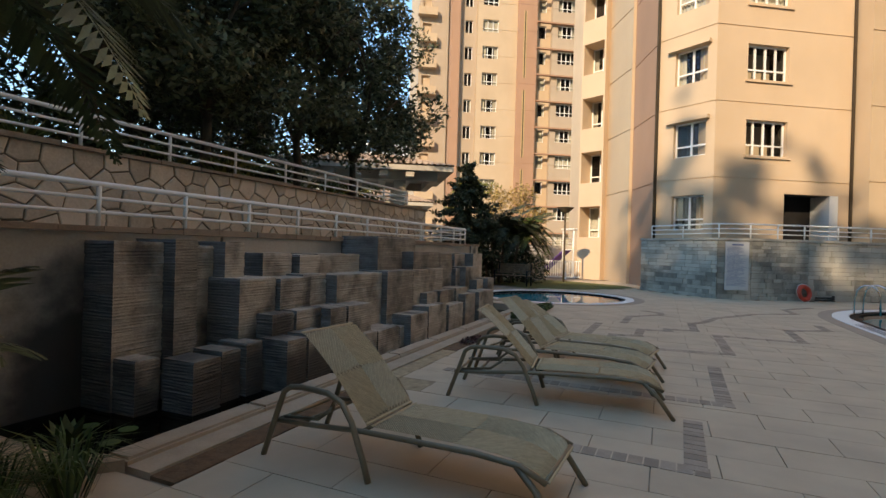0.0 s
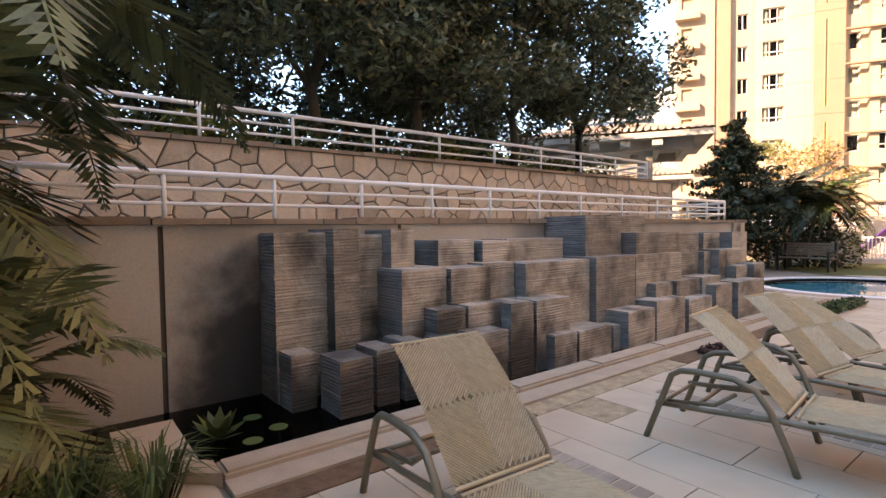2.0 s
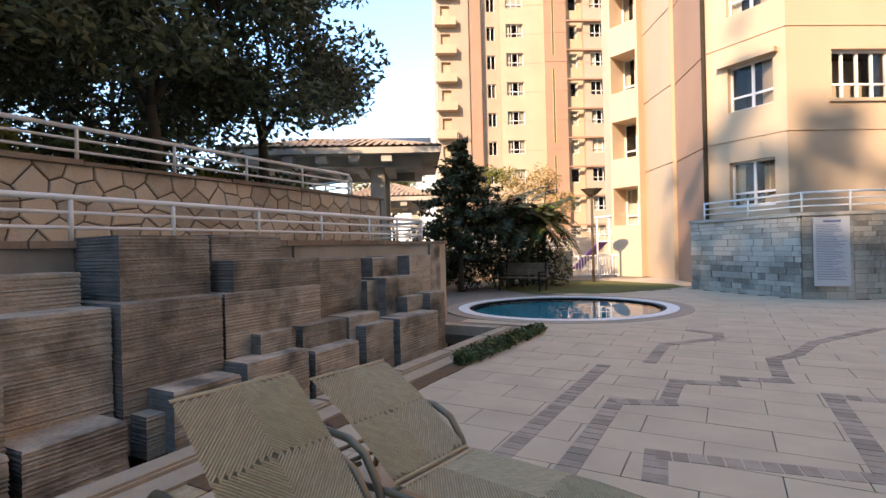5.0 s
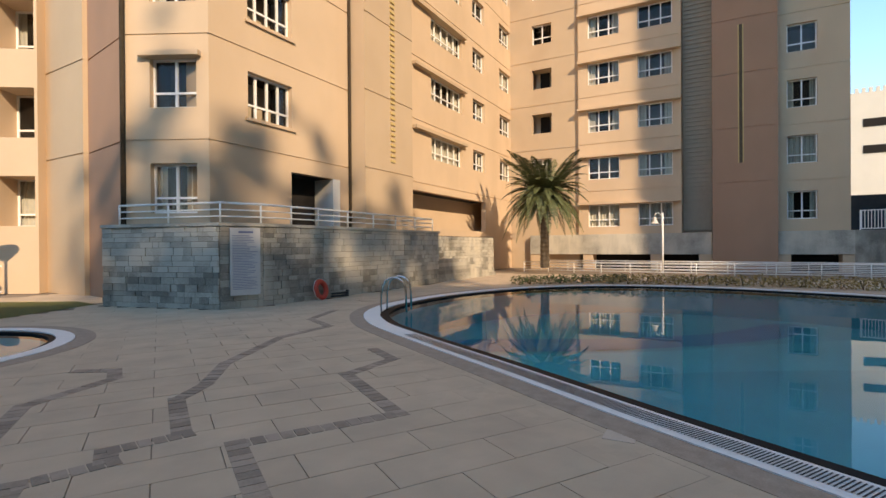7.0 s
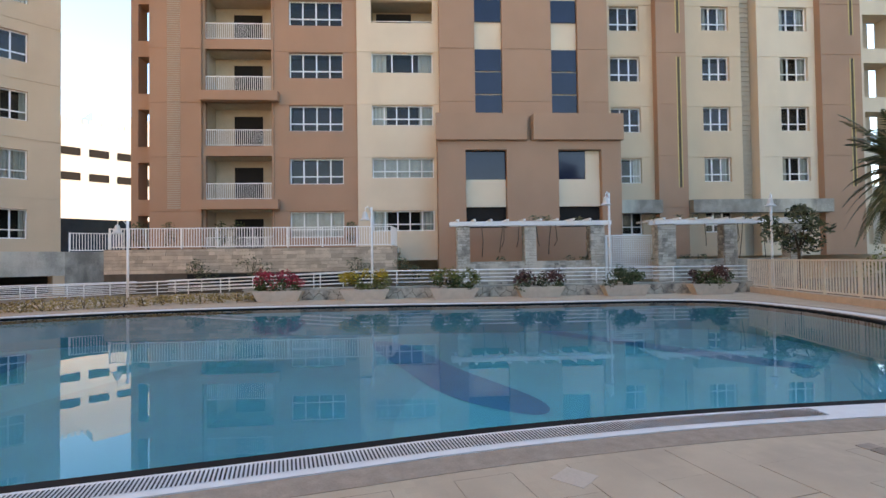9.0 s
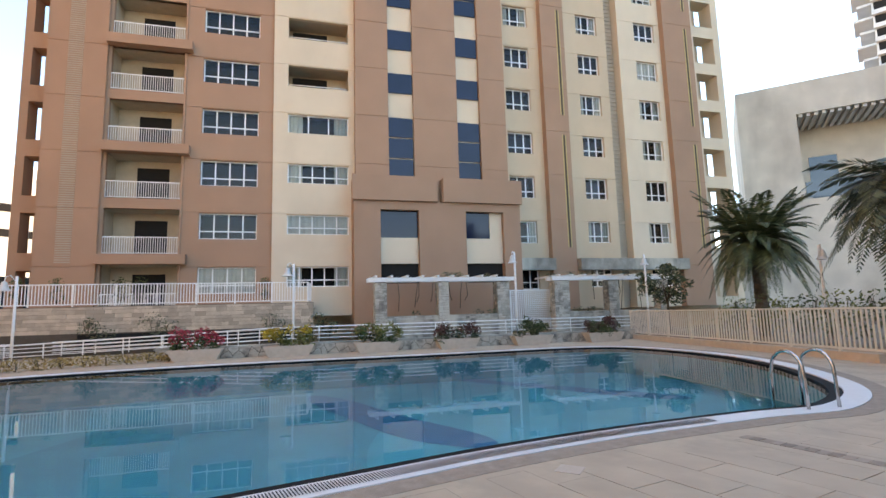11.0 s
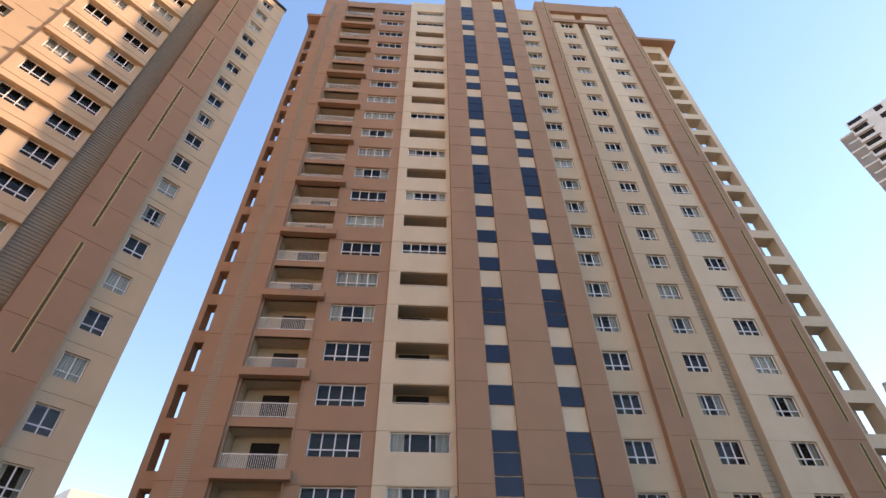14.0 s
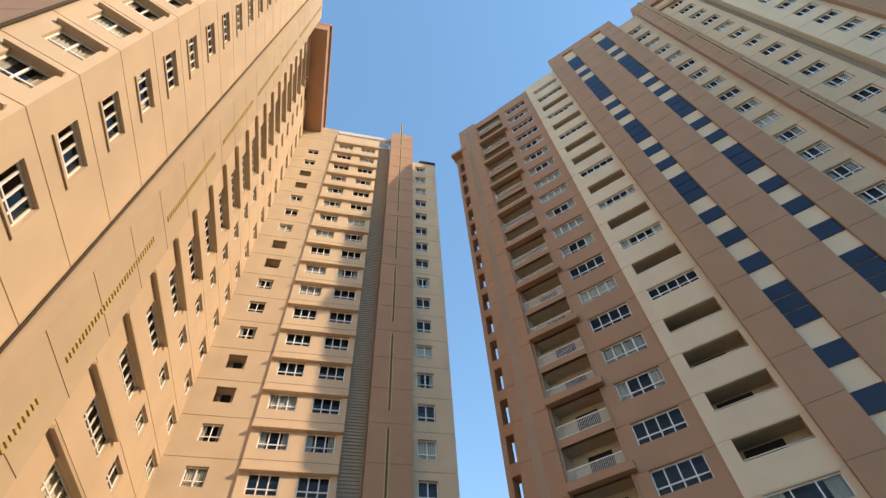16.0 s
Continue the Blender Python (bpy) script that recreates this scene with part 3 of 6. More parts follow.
wall_strip(tower_c, CM, 3.76, 8.4, 1.5, 73, M["cream"], 0.3, holes, JC)
for k, hh in zip(range(-1, 22), holes):
    if k in OPEN:
        bm = bmesh.new()
        y = 1.2
        box(bm, hh[0] - .3, hh[1] + .3, y, y + .1, hh[2] - 0.9, hh[3] + .3), box(bm, hh[0] - .3, hh[1] + .3, 0.0, y, hh[3] + .01, hh[3] + .1)
        box(bm, hh[0] - .1, hh[0] - .01, 0.0, y, hh[2] - .9, hh[3]), box(bm, hh[1] + .01, hh[1] + .1, 0, y, hh[2] - .9, hh[3]), box(bm, hh[0] - .1, hh[1] + .1, 0, y, hh[2] - 1.0, hh[2] - 0.9)
        lo = part("loggia", bm, M["loggia"], tower_c, m=CM)
        bm = bmesh.new()
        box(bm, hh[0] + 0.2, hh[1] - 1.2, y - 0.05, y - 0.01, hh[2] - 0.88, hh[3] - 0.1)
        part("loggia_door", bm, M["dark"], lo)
        bm = bmesh.new()
        tube(bm, [(hh[0], -0.2, hh[2] + 0.12), (hh[1], -0.2, hh[2] + 0.12)], 0.025, 6)
        part("rail", bm, M["white"], lo)
    else:
        add_window(tower_c, CM, *hh, lights=5 if k != 2 else 3, transom=0.0 if k == 2 else 0.4, off=0.3)
# core with the blue glass strips
core_z1 = 75.6
spans, z = [], 9.5
pat = [3.9, 1.35, 1.35, 3.3, 1.35, 1.35, 1.35, 3.9, 1.35, 1.35, 4.2, 1.35, 1.35, 7.0, 1.35, 3.9, 4.4]
for s in pat:
    if z + s > 74.4:
        break
    spans.append((z, z + s))
    z += s + 1.5
glass_h = [(a, b, s0, s1) for a, b in ((10.4, 11.92), (14.76, 16.24)) for s0, s1 in spans]
wall_strip(tower_c, CM, 8.4, 18.0, 1.5, core_z1, M["brown"], 0.9, [(10.38, 11.94, 9.0, 74.4), (14.74, 16.26, 9.0, 74.4)], JC, ret=2.0)
for a, b in ((10.38, 11.94), (14.74, 16.26)):
    bm = bmesh.new()
    box(bm, a, b, -0.64, -0.55, 9.0, 74.4)
    part("spandrel_strip", bm, M["cream"], tower_c, m=CM)
    for s0, s1 in spans:
        bm = bmesh.new()
        n = max(1, round((s1 - s0) / 1.3))
        for i in range(n):
            h = (s1 - s0) / n
            box(bm, a + 0.03, b - 0.03, -0.72, -0.645, s0 + i * h + 0.04, s0 + (i + 1) * h - 0.04)
        part("tinted_glazing", bm, M["blueglass"], tower_c, "dark blue tinted glazing", m=CM)
# entrance block
wall_strip(tower_c, CM, 8.2, 13.1, 0.5, 9.35, M["brown"], 1.75, [(9.7, 11.95, 3.2, 7.45)], (7.9,), reveal=0.5, ret=2.5)
wall_strip(tower_c, CM, 13.35, 18.3, 0.5, 9.35, M["brown"], 1.75, [(14.8, 17.2, 3.2, 7.45)], (7.9,), reveal=0.5, ret=2.5)
bm = bmesh.new()
box(bm, 13.1, 13.35, -1.747, -1.2, 0.5, 7.95), box(bm, 13.1, 13.35, -1.35, -1.2, 7.96, 9.35)
part("recess_strip", bm, M["brown"], tower_c, m=CM)
for a0, a1, c1 in ((9.72, 11.93, 11.93), (14.82, 16.4, 17.18)):
    bm = bmesh.new()
    box(bm, a0, a1, -1.4, -1.3, 5.85, 7.43)
    part("entrance_glazing", bm, M["blueglass"], tower_c, m=CM)
    bm = bmesh.new()
    box(bm, a0, c1, -1.5, -1.27, 4.35, 5.85), box(bm, a1, c1, -1.45, -1.27, 5.85, 7.43) if c1 > a1 else None
    part("cream_panel", bm, M["cream"], tower_c, m=CM)
    bm = bmesh.new()
    box(bm, a0, c1, -1.32, -1.28, 3.2, 4.35)
    part("dark_opening", bm, M["dark"], tower_c, m=CM)
bm = bmesh.new()
box(bm, 8.1, 13.05, -1.95, -1.752, 7.95, 9.4), box(bm, 13.4, 18.4, -1.95, -1.752, 7.95, 9.4)
part("entrance_fascia", bm, M["brown"], tower_c, m=CM)
column(tower_c, CM, 18.0, 21.0, 1.5, 73.8, M["tan"], 0.1, 18.46, 20.24, rows(R0 - 0.03, -1, 22), joints=JC)
wall_strip(tower_c, CM, 21.0, 22.75, 1.5, 75.6, M["brown"], 0.6, (), JC)
slot_column(tower_c, CM, 22.3, 5.5, 70, 0.6)
column(tower_c, CM, 22.75, 26.4, 1.5, 73, M["tan"], 0.1, 24.03, 25.7, rows(R0 + 0.05, -1, 22), joints=JC)
wall_strip(tower_c, CM, 26.4, 27.4, 1.5, 71, M["greygrille"], -0.6, (), ret=0.2)
louvres(tower_c, CM, 26.45, 27.35, 2.5, 70, 0.5, 0.3)
column(tower_c, CM, 27.4, 31.0, 1.5, 73, M["cream"], 0.15, 28.8, 30.55, rows(R0 + 0.05, -1, 22), joints=JC)
wall_strip(tower_c, CM, 31.0, 33.5, 1.5, 75.6, M["brown"], 0.6, (), JC)
slot_column(tower_c, CM, 32.9, 5.5, 70, 0.6)
wall_strip(tower_c, CM, 33.5, 37.0, 1.5, 66, M["cream"], -0.3, [(34.5, 36.4, r, r + 2.1) for r in rows(5.1, -1, 20)], reveal=1.2)
for bx in ((22.75, 31.0, -0.55, 0.6, 73.0, 75.6), (22.8, 30.95, -0.3, 0.5, 70.4, 71.2), (-9.2, -6.8, -0.6, 3, 66.0, 66.6), (33.4, 38.6, -0.6, 3, 66.0, 66.6)):
    bm = bmesh.new()
    box(bm, *bx)
    part("roof_parapet", bm, M["brown"], tower_c, m=CM)
for bx in ((-7.4, 33.4, 1.7, 16, 0, 72.4), (-8.9, -7.4, 2.6, 16, 0, 65), (33.4, 37, 2.6, 16, 0, 65)):
    bm = bmesh.new()
    box(bm, *bx)
    part("tower_body", bm, M["tan"], tower_c, m=CM)

# tower B: end wall of the L-shaped block, facing west
BM_ = frame_mat((37.0, 0), (0, -1), (-1, 0))
tower_b = thing("apartment_tower", "tan apartment tower with brown pilaster beside the pool", "building")
JB = [4.9 + 3 * k for k in range(0, 24)]
holes = [(-16.45, -15.1, r, r + 1.3) for r in rows(9.05 - 3, 0, 20)]
wall_strip(tower_b, BM_, -18.0, -13.3, 0.0, 72, M["fawn"], 0.1, holes, JB)
for i, h in enumerate(holes):
    if i % 5 in (1, 2):
        bm = bmesh.new()
        box(bm, h[0] - .02, h[1] + .02, 0.9, 1.0, h[2] - .3, h[3] + .1), box(bm, h[0] - .02, h[1] + .02, 0.1, 1.0, h[3], h[3] + .1)
        part("loggia_back", bm, M["cream"], tower_b, m=BM_)
        bm = bmesh.new()
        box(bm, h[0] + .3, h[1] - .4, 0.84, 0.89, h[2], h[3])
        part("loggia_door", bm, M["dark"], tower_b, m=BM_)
    else:
        add_window(tower_b, BM_, *h, lights=2, off=0.1)
RB = rows(5.68, -1, 21)
hB = [(a, b, r, r + 1.4) for a, b in ((-12.7, -10.78), (-9.7, -7.76)) for r in RB]
wall_strip(tower_b, BM_, -13.3, -7.3, 2.2, 70, M["tan"], 0.3, hB, JB)
for h in hB:
    add_window(tower_b, BM_, *h, lights=3, off=0.3)
repeat("window_ledge", tower_b, BM_, M["tan"], 6.0, 0.318, 0.16, [(-13.3, -0.62, r + 1.4) for r in RB])
wall_strip(tower_b, BM_, -7.3, -5.7, 2.2, 70, M["greygrille"], -1.0, (), ret=0.3)
louvres(tower_b, BM_, -7.25, -5.75, 2.4, 70, 0.88, 0.26)
wall_strip(tower_b, BM_, -5.7, -2.6, 0.0, 72.6, M["brown"], 0.8, (), JB)
slot_column(tower_b, BM_, -4.3, 6.0, 72, 0.8)
column(tower_b, BM_, -2.6, 0.6, 2.2, 65.5, M["tan"], 0.1, -2.13, -0.78, rows(5.85, -1, 20), h=1.5, lights=2, joints=JB)
bm = bmesh.new()
box(bm, -13.3, -5.7, -0.1, 0.5, 71.0, 71.8), box(bm, -13.2, -5.8, 0.8, 1.2, 70, 71.4)
for i in range(24):
    box(bm, -13.0 + i * 0.3, -12.94 + i * 0.3, -0.05, 0.05, 70.0, 71.0)
part("roof_pergola", bm, M["fargrey"], tower_b, m=BM_)
for bx in ((-18, -5.0, 1.1, 14, 0, 69.5), (-5.0, 0.6, 1.1, 14, 0, 65)):
    bm = bmesh.new()
    box(bm, *bx)
    part("tower_body", bm, M["tan"], tower_b, m=BM_)
bm = bmesh.new()
box(bm, -1.5, 0.7, -0.2, 6, 65.5, 66.1)
part("roof_slab", bm, M["dark"], tower_b, m=BM_)

# tower A: long sunlit wing on the podium
AM = frame_mat((0, 18.0), (1, 0), (0, -1))
tower_a = thing("apartment_tower", "sunlit tan apartment wing standing on a stone podium", "building")
JA = [4.55 + 3 * k for k in range(0, 23)]
RA = rows(5.5, 0, 22)
holes = [(14.65, 16.48, r, r + 1.42) for r in RA] + [(16.42, 18.9, 2.1, 4.05)]
wall_strip(tower_a, AM, 13.3, 19.5, 0.0, 72, M["tan"], 0.0, holes, JA, ret=1.0)
for r in RA:
    add_window(tower_a, AM, 14.65, 16.48, r, r + 1.42, 4)
# porch lining is painted near black for the shade inside
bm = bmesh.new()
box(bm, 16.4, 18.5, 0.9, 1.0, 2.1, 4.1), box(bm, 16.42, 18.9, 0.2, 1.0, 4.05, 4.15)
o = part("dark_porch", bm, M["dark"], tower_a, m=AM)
bm = bmesh.new()
box(bm, 18.5, 18.9, 0.0, 0.9, 2.1, 4.05)
part("porch_pier", bm, M["white"], tower_a, m=AM)
repeat("window_sill", tower_a, AM, M["tan"], 2.05, 0.07, 0.1, [(14.55, -0.074, r - 0.1) for r in RA])
wall_strip(tower_a, AM, 19.5, 22.9, 0.0, 75.5, M["fawn"], 0.75, (), JA)
bm = bmesh.new()
z = 5.0
while z < 72:
    for i in range(34):
        box(bm, 21.2, 21.5, -0.80, -0.745, z + i * 0.22, z + i * 0.22 + 0.11)
    z += 9
tagged(part("vent_slot", bm, M["yellow"], tower_a, m=AM), kind="stuff")
hA = []
for r in rows(5.9, 0, 22):
    hA += [(23.35, 24.1, r - 0.4, r + 1.25), (25.9, 29.4, r, r + 1.2), (30.8, 32.5, r + 0.1, r + 1.3), (34.9, 36.9, r, r + 1.3)]
hA += [(23.4, 32.5, 2.4, 4.2)]
wall_strip(tower_a, AM, 22.9, 37.2, 0.0, 71.5, M["tan"], 0.0, hA, JA)
for h in hA[:-1]:
    add_window(tower_a, AM, *h, lights=5 if h[1] - h[0] > 3 else 2, transom=0.4)
repeat("window_hood", tower_a, AM, M["fawn"], 5.5, 0.25, 0.15, [(24.1, -0.254, r + 1.2) for r in rows(5.9, 0, 22)])
# undercroft lining carries its shade as a near-black colour
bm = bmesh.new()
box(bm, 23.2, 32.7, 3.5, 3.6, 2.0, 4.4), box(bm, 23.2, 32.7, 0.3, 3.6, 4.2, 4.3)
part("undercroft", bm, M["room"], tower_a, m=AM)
# angled bay face and the recessed flank behind it


def face_frame(p, q):
    d = Vector((q[0] - p[0], q[1] - p[1]))
    L = d.length
    d /= L
    return frame_mat(p, (d.x, d.y), (d.y, -d.x)), L


m1, L1 = face_frame((12.2, 20.2), (13.3, 18.0))
column(tower_a, m1, 0, L1, 0, 72, M["tan"], 0.0, 0.75, 2.1, [2.5] + RA, h=1.42, lights=2, joints=JA, label="")
repeat("window_hood", tower_a, m1, M["tan"], 1.75, 0.2, 0.14, [(0.5, -0.204, r + 1.42) for r in RA])
m2, L2 = face_frame((12.75, 23.2), (12.2, 20.2))
wall_strip(tower_a, m2, 0, L2, 0, 74, M["brown"], 0.0, (), JA)
m3, L3 = face_frame((12.9, 26.0), (12.75, 23.2))
wall_strip(tower_a, m3, 0, L3, 0, 74, M["fawn"], 0.15, (), JA)
m4, L4 = face_frame((12.1, 27.2), (12.9, 26.0))
holes = [(0.1, L4 - 0.1, r, r + 1.7) for r in rows(5.3, -1, 22)]
wall_strip(tower_a, m4, 0, L4, 0, 70, M["tan"], 0.6, holes, (), reveal=1.0)
for h in holes:
    add_window(tower_a, m4, *h, lights=2, off=-0.2)
bm = bmesh.new()
tube(bm, [(12.1, 20.1, 2.0), (12.1, 20.1, 70)], 0.07, 8)
tube(bm, [(19.42, 17.93, 2.0), (19.42, 17.93, 70)], 0.06, 8)
part("drain_pipe", bm, M["bark"], tower_a)
for nm, bx in (("tower_body", (14.0, 37.1, 1.05, 16, 0, 71)), ("roof_overhang", (23.0, 37.7, -2.3, 1.0, 70.2, 72.6)), ("roof_cornice", (22.95, 37.9, -2.6, 1.0, 72.6, 73.2))):
    bm = bmesh.new()
    box(bm, *bx)
    part(nm, bm, M["brown"] if nm != "tower_body" else M["tan"], tower_a, m=AM)

# tower D: farther block
DM = frame_mat((0, 56.0), (1, 0), (0, -1))
tower_d = thing("apartment_tower", "distant sunlit cream apartment tower with ochre stripes", "building")
JD = [5.3 + 3 * k for k in range(0, 24)]
RD = rows(5.0, -1, 20)
wall_strip(tower_d, DM, 5.2, 8.6, 0, 66, M["dusty"], -2.0, [(5.6, 6.6, r, r + 1.3) for r in RD])
repeat("balcony_slab", tower_d, DM, M["fawn"], 2.2, 0.8, 0.9, [(5.0, 1.2, r - 1.0) for r in RD])
wall_strip(tower_d, DM, 8.6, 9.6, 0, 68, M["brown"], 0.2, ())
column(tower_d, DM, 9.6, 11.6, 0, 66, M["dusty"], -0.6, 10.3, 11.2, RD, lights=2, joints=JD, transom=0)
column(tower_d, DM, 11.6, 16.2, 0, 66, M["fawn"], 0.2, 12.2, 14.0, RD, lights=3, joints=JD, h=1.4)
wall_strip(tower_d, DM, 16.2, 18.4, 0, 69, M["brown"], 0.6, (), JD)
slot_column(tower_d, DM, 17.0, 3, 66, 0.6)
column(tower_d, DM, 18.4, 20.3, 0, 66, M["fawn"], -0.3, 18.9, 19.8, RD, lights=1, joints=JD, transom=0)
column(tower_d, DM, 20.3, 25.5, 0, 66, M["dusty"], 0.3, 21.0, 23.2, RD, lights=4, joints=JD)
repeat("window_ledge", tower_d, DM, M["brown"], 7.1, 0.39, 0.15, [(18.4, -0.7, r + 1.45) for r in RD])
bm = bmesh.new()
box(bm, 5.3, 25.4, 2.3, 16, 0, 65.5)
part("tower_body", bm, M["fawn"], tower_d, m=DM)


# ---- terraces and the water wall ----
def solid(name, x0, x1, y0, y1, z0, z1, mat, m, label, cat, kind="structure"):
    bm = bmesh.new()
    box(bm, x0, x1, y0, y1, z0, z1)
    ob = new(name, mesh_of(name, bm, mat))
    ob.matrix_world = m
    return tagged(ob, label, cat, kind=kind)


wall_water = thing("wall_water", "stained concrete wall behind the stone blocks", "wall", kind="structure", m=KM)
for a, b in ((-14, -3.2), (-3.2, -2.2), (-2.2, -1.2), (-1.2, -0.07), (-0.05, 2.4), (2.42, 5.0), (5.02, 7.6), (7.62, 11.58)):
    bm = bmesh.new()
    box(bm, a + 0.012, b - 0.012, 1.85, 2.1, -0.4, 1.56)
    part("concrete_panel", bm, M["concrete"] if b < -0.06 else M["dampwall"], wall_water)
bm = bmesh.new()
box(bm, -14, 11.58, 1.87, 2.16, -0.4, 1.55)
part("backing", bm, M["mortar"], wall_water)
solid("terrace_lower", -14, 11.55, 2.17, 3.79, -0.4, 1.45, M["kerb"], KM, "raised terrace walk behind the water wall", "terrace")
wall_upper = solid("wall_upper", -14, 12.4, 3.84, 4.2, 1.4, 2.64, M["mortar"], KM, "crazy stone retaining wall with dark recessed joints", "wall")
terrace = solid("terrace_upper", -40, 12.4, 4.21, 40, -0.4, 2.62, M["soil"], KM, "planted upper terrace of bare soil", "terrace")
wall_end = solid("wall_terrace_end", 11.58, 11.9, 1.85, 16, -0.4, 1.58, M["stone"], KM, "rubble stone end wall of the raised terrace", "wall")
bm = bmesh.new()
box(bm, 11.2, 11.575, 1.80, 1.848, -0.3, 1.6)
part("grey_corner_panel", bm, M["block"], wall_water)
pond = thing("pond", "shallow dark pond with water below stone blocks", "pond", kind="structure")
bm = bmesh.new()
box(bm, -1.7, 10.9, 0.1, 1.95, -0.5, -0.35, KM)
part("pond_bed", bm, M["black"], pond)
w = sheet_with_holes("water", [POND], -0.1, M["pondwater"], kind="")
w.parent = pond
w.visible_shadow = False


def wedge(bm, pts, z0, z1):
    lo = [bm.verts.new((*p, z0)) for p in pts]
    hi = [bm.verts.new((*p, z1)) for p in pts]
    bm.faces.new(lo[::-1])
    bm.faces.new(hi)
    for i in range(len(pts)):
        j = (i + 1) % len(pts)
        bm.faces.new((lo[i], lo[j], hi[j], hi[i]))


kerb = thing("kerb", "sandstone kerb edging the pond", "kerb", kind="structure")
bm = bmesh.new()
box(bm, -0.05, 11.0, -0.24, -0.024, -0.3, 0.025)
part("kerb_ledge", bm, M["kerb"], kerb, m=KM)
u = -0.05
while u < 10.9:
    L = min(1.25, 11.0 - u)
    bm = bmesh.new()
    box(bm, u + 0.006, u + L - 0.006, -0.02, 0.2, -0.4, 0.07)
    bmesh.ops.bevel(bm, geom=[e for e in bm.edges if all(v.co.z > 0.05 for v in e.verts)], offset=0.02, segments=2, affect="EDGES")
    part("kerb_stone", bm, M["kerb"], kerb, m=KM)
    u += L
for pts in (((-0.06, -0.02), (-0.06, 0.2), (-0.72, 0.88), (-0.88, 0.72)), ((-0.89, 0.73), (-0.73, 0.89), (-1.55, 1.84), (-1.78, 1.84)), ((10.7, 0.21), (11.0, 0.21), (11.0, 1.8), (10.7, 1.8))):
    bm = bmesh.new()
    wedge(bm, pts, -0.4, 0.07)
    part("kerb_stone", bm, M["kerb"], kerb, m=KM)

# stone blocks of the water wall: along, along end, top, front
BLOCKS = [(0.78, 1.29, 1.48, 1.42), (1.29, 1.56, 1.51, 1.26), (1.57, 1.95, 1.45, 1.47), (1.95, 2.24, 1.5, 1.3), (1.88, 2.44, 1.1, 1.0), (2.62, 3.16, 1.37, 1.38), (3.22, 3.67, 1.35, 1.3), (3.68, 4.77, 1.36, 1.36),
          (2.46, 3.02, 1.08, 0.95), (3.05, 3.55, 1.1, 1.1), (3.56, 4.78, 1.08, 0.93), (4.95, 5.8, 1.66, 1.12), (6.1, 7.07, 1.69, 1.5), (4.8, 5.72, 1.1, 0.84), (5.95, 7.18, 1.41, 0.97), (7.3, 8.16, 1.39, 1.12),
          (8.55, 9.48, 1.37, 1.22), (9.2, 9.85, 1.38, 1.0), (8.4, 9.33, 1.08, 0.88), (8.15, 8.55, 1.05, 1.02), (5.76, 7.06, 1.09, 0.86), (0.80, 1.04, 0.40, 1.12), (1.06, 1.38, 0.39, 0.70), (1.46, 1.70, 0.41, 0.78), (1.74, 1.97, 0.45, 0.74),
          (2.14, 2.5, 0.7, 0.77), (2.52, 3.0, 0.71, 0.75), (2.98, 3.33, 0.7, 0.6), (3.4, 3.98, 0.69, 0.62), (2.02, 2.34, 0.46, 0.45), (2.39, 2.8, 0.48, 0.46), (3.56, 3.95, 0.3, 0.5), (4.02, 4.66, 0.28, 0.52),
          (4.85, 5.25, 0.23, 0.62), (5.0, 5.64, 0.4, 0.5), (5.72, 6.5, 0.47, 0.52), (6.57, 7.3, 0.42, 0.5), (6.05, 6.52, 0.67, 0.72), (6.6, 7.38, 0.67, 0.7), (7.32, 7.94, 0.68, 0.66), (7.44, 8.02, 0.56, 0.5), (8.05, 9.05, 0.57, 0.42), (8.66, 9.3, 0.79, 0.7), (9.1, 9.55, 0.81, 0.58)]
rb = random.Random(11)
for a, b, top, front in BLOCKS:
    back = 1.846 if top > 0.75 else min(1.846, front + 0.4)
    bm = bmesh.new()
    n = 2 * max(4, int((top + 0.3) / 0.03))
    prev = None
    for k in range(n + 1):
        z = -0.3 + (top + 0.3) * k / n
        ringv = []
        for (x, y) in ((a, front), ((a + b) / 2, front), (b, front), (b, (front + back) / 2), (b, back), (a, back), (a, (front + back) / 2)):
            dx = rb.uniform(-0.004, 0.005) + (0.0035 if k % 2 else 0) + (0.012 * rb.random() if k in (0, n) else 0)
            ringv.append(bm.verts.new((x + (dx if x == a else -dx if x == b else 0), y + (dx if y == front else 0), z + rb.uniform(-0.005, 0.005) * (0 < k < n))))
        if prev:
            for i in range(7):
                f = bm.faces.new((prev[i], prev[(i + 1) % 7], ringv[(i + 1) % 7], ringv[i]))
                # side faces take the slate with painted-in shade
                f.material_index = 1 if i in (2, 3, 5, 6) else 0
        else:
            bm.faces.new(ringv[::-1])
        prev = ringv
    bm.faces.new(prev)
    ob = new("stone_block", mesh_of("stone_block", bm, (M["block"], M["sideshade"])))
    ob.matrix_world = KM
    tagged(ob, "tall ribbed grey slate block standing in the pond" if top > 0.9 else "low ribbed grey slate block standing in the pond", "stone block", "blocks of the water wall")


def cap_run(parent, u0, u1, n0, n1, z0, z1, mat, step, rnd):
    u = u0
    while u < u1:
        L = min(step * rnd.uniform(0.7, 1.3), u1 - u)
        bm = bmesh.new()
        box(bm, u + 0.006, u + L - 0.006, n0 + rnd.uniform(-0.02, 0.015), n1, z0, z1 + rnd.uniform(-0.012, 0.012))
        part("cap_stone", bm, mat, parent)
        u += L


cap = thing("wall_capping", "rough brown stone capping along the water wall", "capping", kind="structure", m=KM)
cap_run(cap, -6, 11.9, 1.80, 2.16, 1.565, 1.63, M["redcap"], 0.5, rb)
